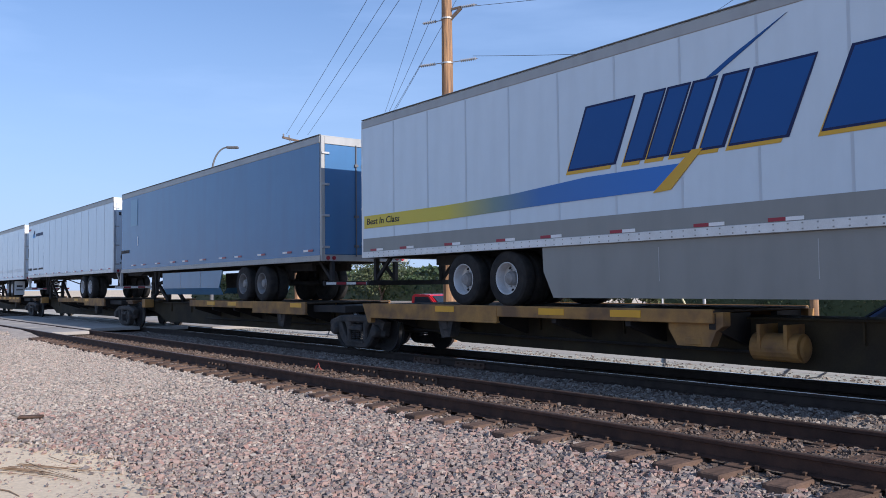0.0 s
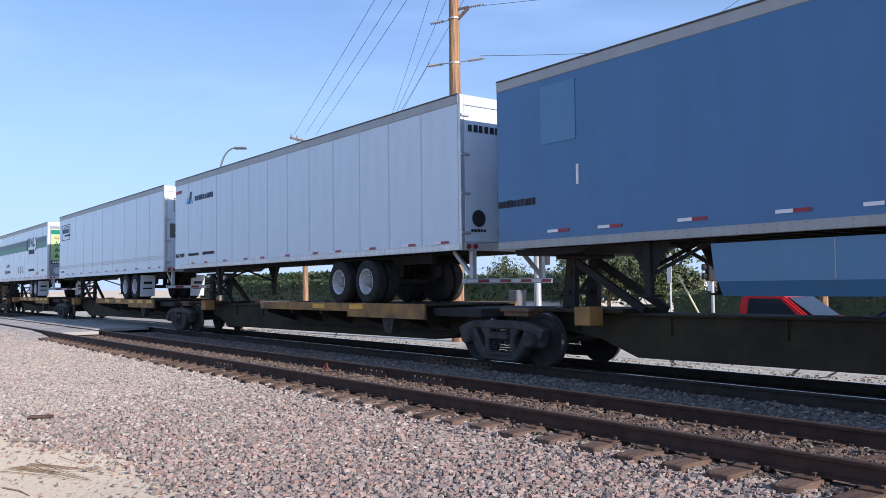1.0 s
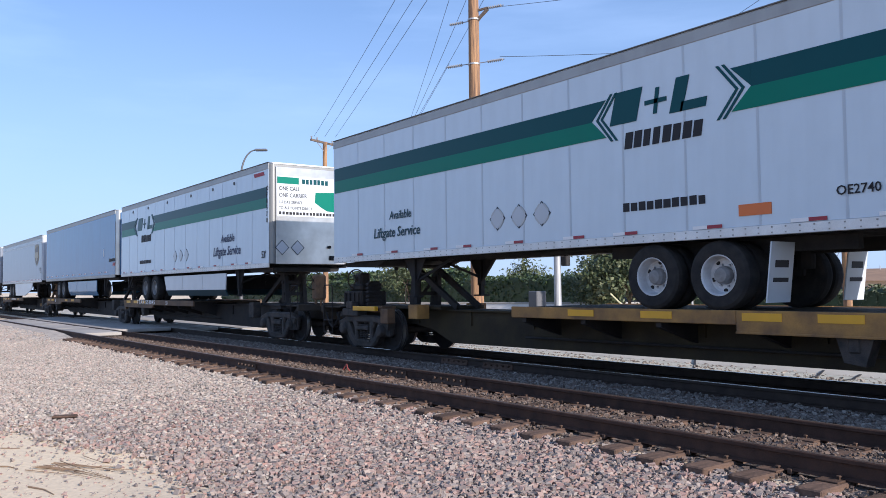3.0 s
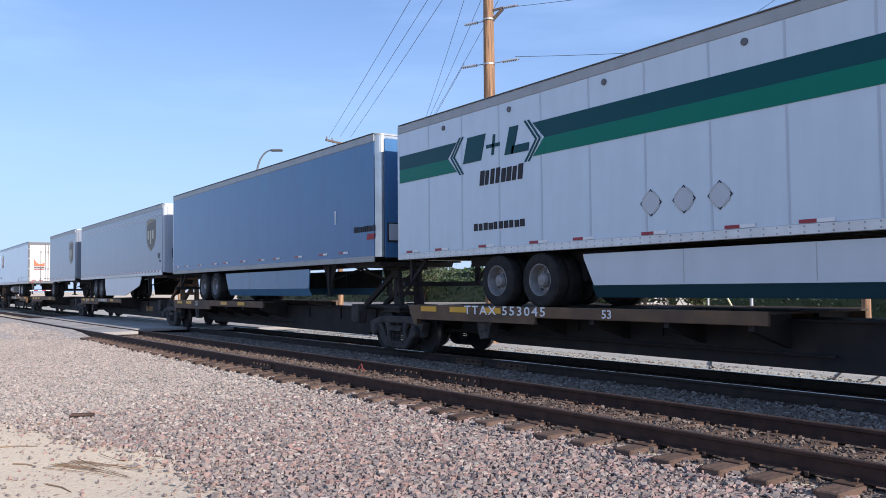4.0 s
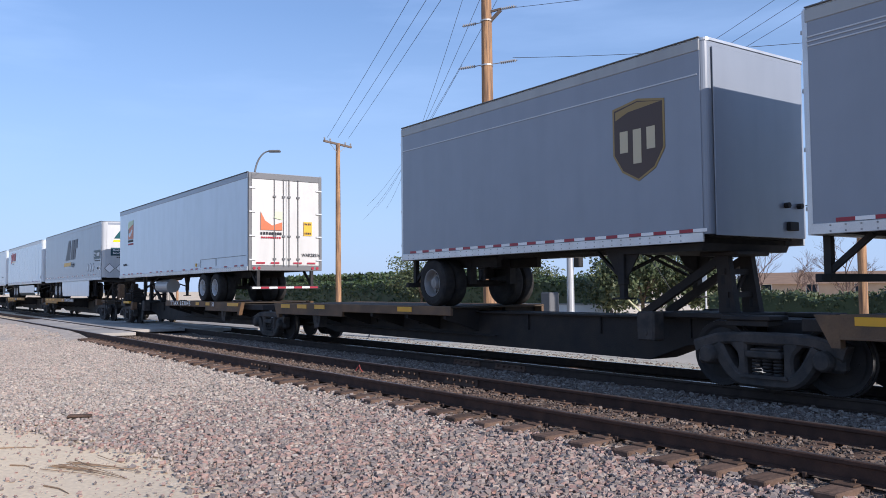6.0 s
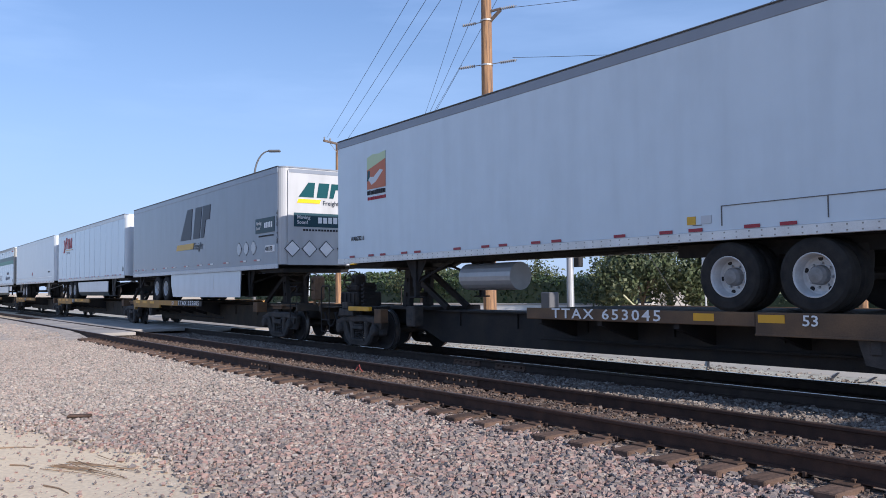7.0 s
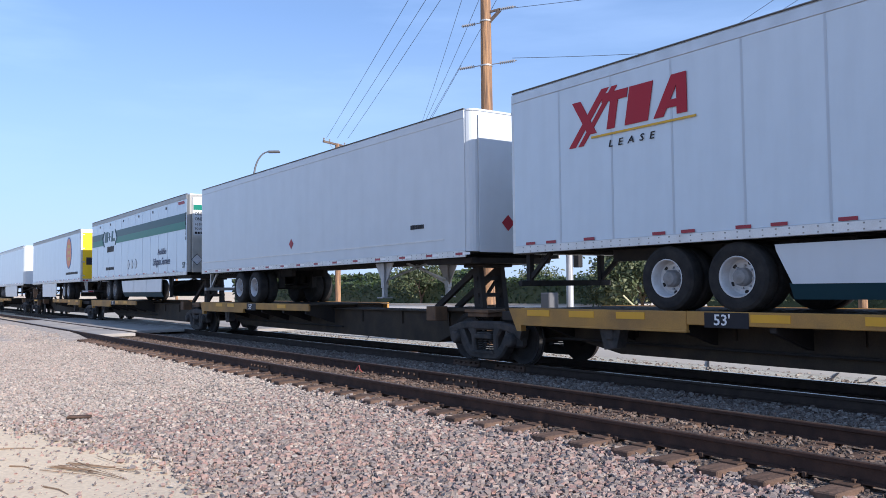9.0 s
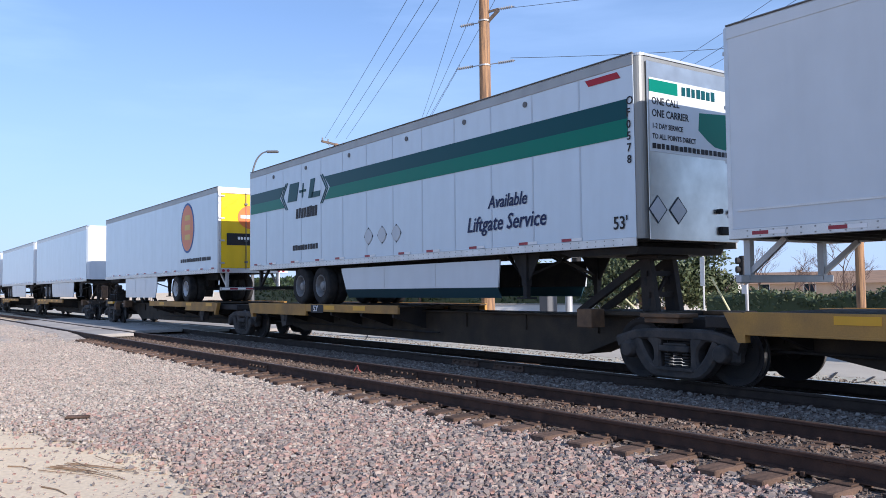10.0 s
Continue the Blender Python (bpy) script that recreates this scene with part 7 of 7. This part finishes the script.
house(-4.0, 96.0, 22, 12, 2.1, 3.7, 0, STUCCO, SHINGLE, "low tan house with a brown shingle roof", 4)
house(-95.0, 48.0, 12, 8, 2.4, 3.6, 25, WHITEWALL, GALV, "small white house with a pale roof behind the tracks", 3)
house(-110.0, 44.0, 14, 8, 2.5, 3.8, 15, WHITEWALL, SHINGLE, "white house with a brown roof behind the tracks", 3)
house(-31.5, 27.5, 7, 5, 2.2, 2.9, 30, WHITEWALL, GALV, "low white shed with a pale roof behind the trees", 2)
wall = thing("garden_wall", pose(-44, 17.5, -0.45, 0, 0, 18), "low white garden wall with a flat coping", "wall")
bm = bmn()
box(bm, -13, 13, -0.1, 0.1, 0, 0.95)
part("wall_face", bm, WHITEWALL, wall)
bm = bmn()
box(bm, -13.05, 13.05, -0.15, 0.15, 0.951, 1.03, 0.01)
part("coping", bm, CONCRETE, wall)
# dish on the far roof
dish = thing("satellite_dish", pose(-30.5, 60.0, -0.45, 0, 0, 20), "round pale satellite dish on a post", "satellite dish")
bm = bmn()
lathe(bm, [(0.9, -0.12), (0.7, -0.02), (0.35, 0.06), (0.02, 0.1)], 24, (0, 0, 2.0))
part("dish", bm, SIGNW, dish)
bm = bmn()
rod(bm, (0, 0.1, 0), (0, 0.1, 2.0), 0.05, 8)
part("post", bm, GALV, dish)


def car(x, y, turn, mat, label):
    """A saloon car with cabin, panes, bumpers, lamps and wheels."""
    c = thing("car", pose(x, y, STREET_Z, 0, 0, turn), label, "car", "cars in the street")
    bm = bmn()
    prism(bm, [(-2.2, 0.35), (2.2, 0.35), (2.25, 0.6), (2.15, 0.82), (1.05, 0.95), (-1.5, 0.98), (-2.2, 0.92), (-2.28, 0.6)], -0.88, 0.88)
    bmesh.ops.bevel(bm, geom=list(bm.edges), offset=0.05, segments=2, affect="EDGES")
    part("body", bm, mat, c)
    bm = bmn()
    prism(bm, [(-1.75, 0.95), (1.1, 0.95), (0.35, 1.42), (-0.2, 1.48), (-1.05, 1.44)], -0.74, 0.74)
    bmesh.ops.bevel(bm, geom=list(bm.edges), offset=0.06, segments=2, affect="EDGES")
    part("cabin", bm, mat, c)
    for k in (-1, 1):
        bm = bmn()
        prism(bm, [(-1.35, 1.0), (-0.35, 1.0), (-0.35, 1.40), (-0.98, 1.37)], min(k * 0.742, k * 0.75), max(k * 0.742, k * 0.75))
        part("side_window", bm, GLASS, c)
        bm = bmn()
        prism(bm, [(-0.27, 1.0), (0.85, 1.0), (0.28, 1.38), (-0.27, 1.41)], min(k * 0.742, k * 0.75), max(k * 0.742, k * 0.75))
        part("side_window", bm, GLASS, c)
        for x_ in (-1.4, 1.42):
            bm = bmn()
            lathe(bm, [(0.2, -0.1), (0.31, -0.1), (0.33, -0.06), (0.33, 0.06), (0.31, 0.1), (0.2, 0.1)], 24, (x_, k * 0.82, 0.33))
            w = part("tyre", bm, RUBBER, c)
            bm = bmn()
            lathe(bm, [(0.2, -0.105), (0.16, -0.09), (0.05, -0.1)], 16, (x_, k * 0.82 if k < 0 else k * 0.82 + 0.2, 0.33))
            part("rim", bm, ALU, w)
        bm = bmn()
        box(bm, 2.12, 2.24, min(k * 0.5, k * 0.82), max(k * 0.5, k * 0.82), 0.62, 0.78, 0.02)
        part("headlight", bm, TAPEW, c)
    bm = bmn()
    bmw = [(1.13, -0.68, 0.97), (1.13, 0.68, 0.97), (0.42, 0.62, 1.41), (0.42, -0.62, 1.41)]
    vs = [bm.verts.new(Vector(v) + Vector((0.03, 0, 0.02))) for v in bmw] + [bm.verts.new(Vector(v)) for v in bmw]
    bm.faces.new(vs[:4])
    bm.faces.new(vs[7:3:-1])
    for i in range(4):
        bm.faces.new((vs[i], vs[(i + 1) % 4], vs[4 + (i + 1) % 4], vs[4 + i]))
    part("windscreen", bm, GLASS, c)
    return c


def pickup(x, y, turn, mat, label):
    """A small pickup: bonnet and bed, a short cab with panes, wheels and lamps."""
    c = thing("pickup_truck", pose(x, y, STREET_Z, 0, 0, turn), label, "pickup truck")
    bm = bmn()
    prism(bm, [(-2.5, 0.40), (2.1, 0.40), (2.15, 0.65), (2.05, 0.86), (0.80, 0.98), (-1.25, 0.98), (-1.3, 0.90), (-2.5, 0.90)], -0.84, 0.84)
    bmesh.ops.bevel(bm, geom=list(bm.edges), offset=0.04, segments=2, affect="EDGES")
    part("body", bm, mat, c)
    bm = bmn()
    prism(bm, [(-1.28, 0.95), (0.78, 0.95), (0.08, 1.51), (-0.12, 1.55), (-1.05, 1.56), (-1.17, 1.50)], -0.72, 0.72)
    bmesh.ops.bevel(bm, geom=list(bm.edges), offset=0.05, segments=2, affect="EDGES")
    part("cab", bm, mat, c)
    for k in (-1, 1):
        bm = bmn()
        prism(bm, [(-0.98, 1.04), (0.42, 1.04), (-0.02, 1.44), (-0.92, 1.45)], min(k * 0.722, k * 0.735), max(k * 0.722, k * 0.735))
        part("side_window", bm, GLASS, c)
        for x_ in (-1.75, 1.3):
            bm = bmn()
            lathe(bm, [(0.2, -0.1), (0.31, -0.1), (0.34, -0.06), (0.34, 0.06), (0.31, 0.1), (0.2, 0.1)], 24, (x_, k * 0.78, 0.34))
            w = part("tyre", bm, RUBBER, c)
            bm = bmn()
            lathe(bm, [(0.2, -0.105), (0.16, -0.09), (0.05, -0.1)], 16, (x_, k * 0.78 if k < 0 else k * 0.78 + 0.2, 0.34))
            part("rim", bm, ALU, w)
        bm = bmn()
        box(bm, 2.04, 2.14, min(k * 0.45, k * 0.76), max(k * 0.45, k * 0.76), 0.64, 0.80, 0.02)
        part("headlight", bm, TAPEW, c)
        bm = bmn()
        box(bm, -2.54, -2.47, min(k * 0.62, k * 0.80), max(k * 0.62, k * 0.80), 0.58, 0.84, 0.02)
        part("tail_light", bm, RED, c)
    bm = bmn()
    prism(bm, [(0.82, 0.98), (0.86, 1.0), (0.16, 1.49), (0.12, 1.47)], -0.62, 0.62)
    part("windscreen", bm, GLASS, c)
    return c


car(-8.3, 9.2, 180, BLUECAR, "dark blue saloon car waiting in the street")
RED_CAR = pickup(-26.8, 9.4, 0, REDCAR, "small red pickup truck driving along the street")

# litter on the dirt
STRAW = material("dry_straw", (0.30, 0.20, 0.12), 0.9, 0, second=(0.18, 0.12, 0.08), scale=10, amount=0.6)
lit = random.Random(8)
palm = thing("dry_palm_frond", pose(-9.0, -9.3, ground_height(-9.0, -9.3) + 0.012, 0, 0, 28), "dry brown palm frond lying on the dirt", "litter")
for k in range(16):
    bm = bmn()
    pts = []
    a0, sp = lit.uniform(-0.34, 0.34), lit.uniform(0.5, 1.25)
    for i in range(6):
        f = i / 5 * sp
        pts.append(Vector((-0.55 + f, a0 + 0.10 * math.sin(f * 2.2 + k) + 0.14 * f * (k % 3 - 1), 0.004 + 0.004 * (k % 4))))
    bent(bm, pts, 0.005, 0.002, 5)
    part("leaf_strand", bm, STRAW, palm)
for x, y, l, a in ((-9.6, -10.0, 0.35, 30), (-11.2, -9.2, 0.3, 80), (-7.5, -8.9, 0.25, 10), (-12.2, -8.6, 0.4, -20), (-8.3, -9.9, 0.5, 15), (-10.8, -9.9, 0.45, 60)):
    bm = bmn()
    bent(bm, [Vector((-l / 2, 0, 0.008)), Vector((0, 0.03, 0.012)), Vector((l / 2, 0, 0.008))], 0.008, 0.004, 6)
    s_ = link("twig", bm, STRAW)
    s_.matrix_basis = pose(x, y, ground_height(x, y), 0, 0, a)
    tagged(s_, "thin dry twig lying on the dirt", "litter", "litter on the ground")
bm = bmn()
box(bm, -0.16, 0.16, -0.06, 0.06, 0.0, 0.035, 0.012)
chunk = link("wood_chunk", bm, TIEWOOD)
chunk.matrix_basis = pose(-12.55, -8.85, ground_height(-12.55, -8.85) + 0.045, 3, 0, 60)
tagged(chunk, "dark splintered chunk of tie wood on the gravel", "litter", "litter on the ground")

# dark joints across the strip behind the main track
for x0, y0, x1, y1 in ((-10.7, 2.7, -13.2, 6.0), (-8.2, 2.7, -9.6, 5.6), (-7.6, 2.7, -8.7, 5.4), (-25.0, 2.9, -31.0, 6.5)):
    bm = bmn()
    a, b = Vector((x0, y0, ground_height(x0, y0) + 0.026)), Vector((x1, y1, ground_height(x1, y1) + 0.03))
    m = Vector(((x0 + x1) / 2, (y0 + y1) / 2, 0))
    m.z = ground_height(m.x, m.y) + 0.028
    beam(bm, a, m, 0.05, 0.012)
    beam(bm, m, b, 0.05, 0.012)
    j = tagged(link("paving_joint", bm, UNDER), "dark joint in the pale strip behind the track", "joint", kind="structure")


# ---------------- what moves ----------------
def motions():
    for ob, x0, z in MOVING:
        walk(ob, [(s, pose(x0 + V * s, 0, z)) for s in (0.0, 2.5, 5.0, 7.5, 10.0)])
    walk(RED_CAR, [(s, pose(-26.8 + 15.0 * s, 9.4, STREET_Z)) for s in (0.0, 2.5, 5.0, 7.5, 10.0)])
    turn = math.degrees(V / WR)
    for ob, x in SPIN:
        walk(ob, [(k / 30, pose(x, 0, WR, 0, (turn * k / 30) % 360, 0)) for k in range(301)])


motions()
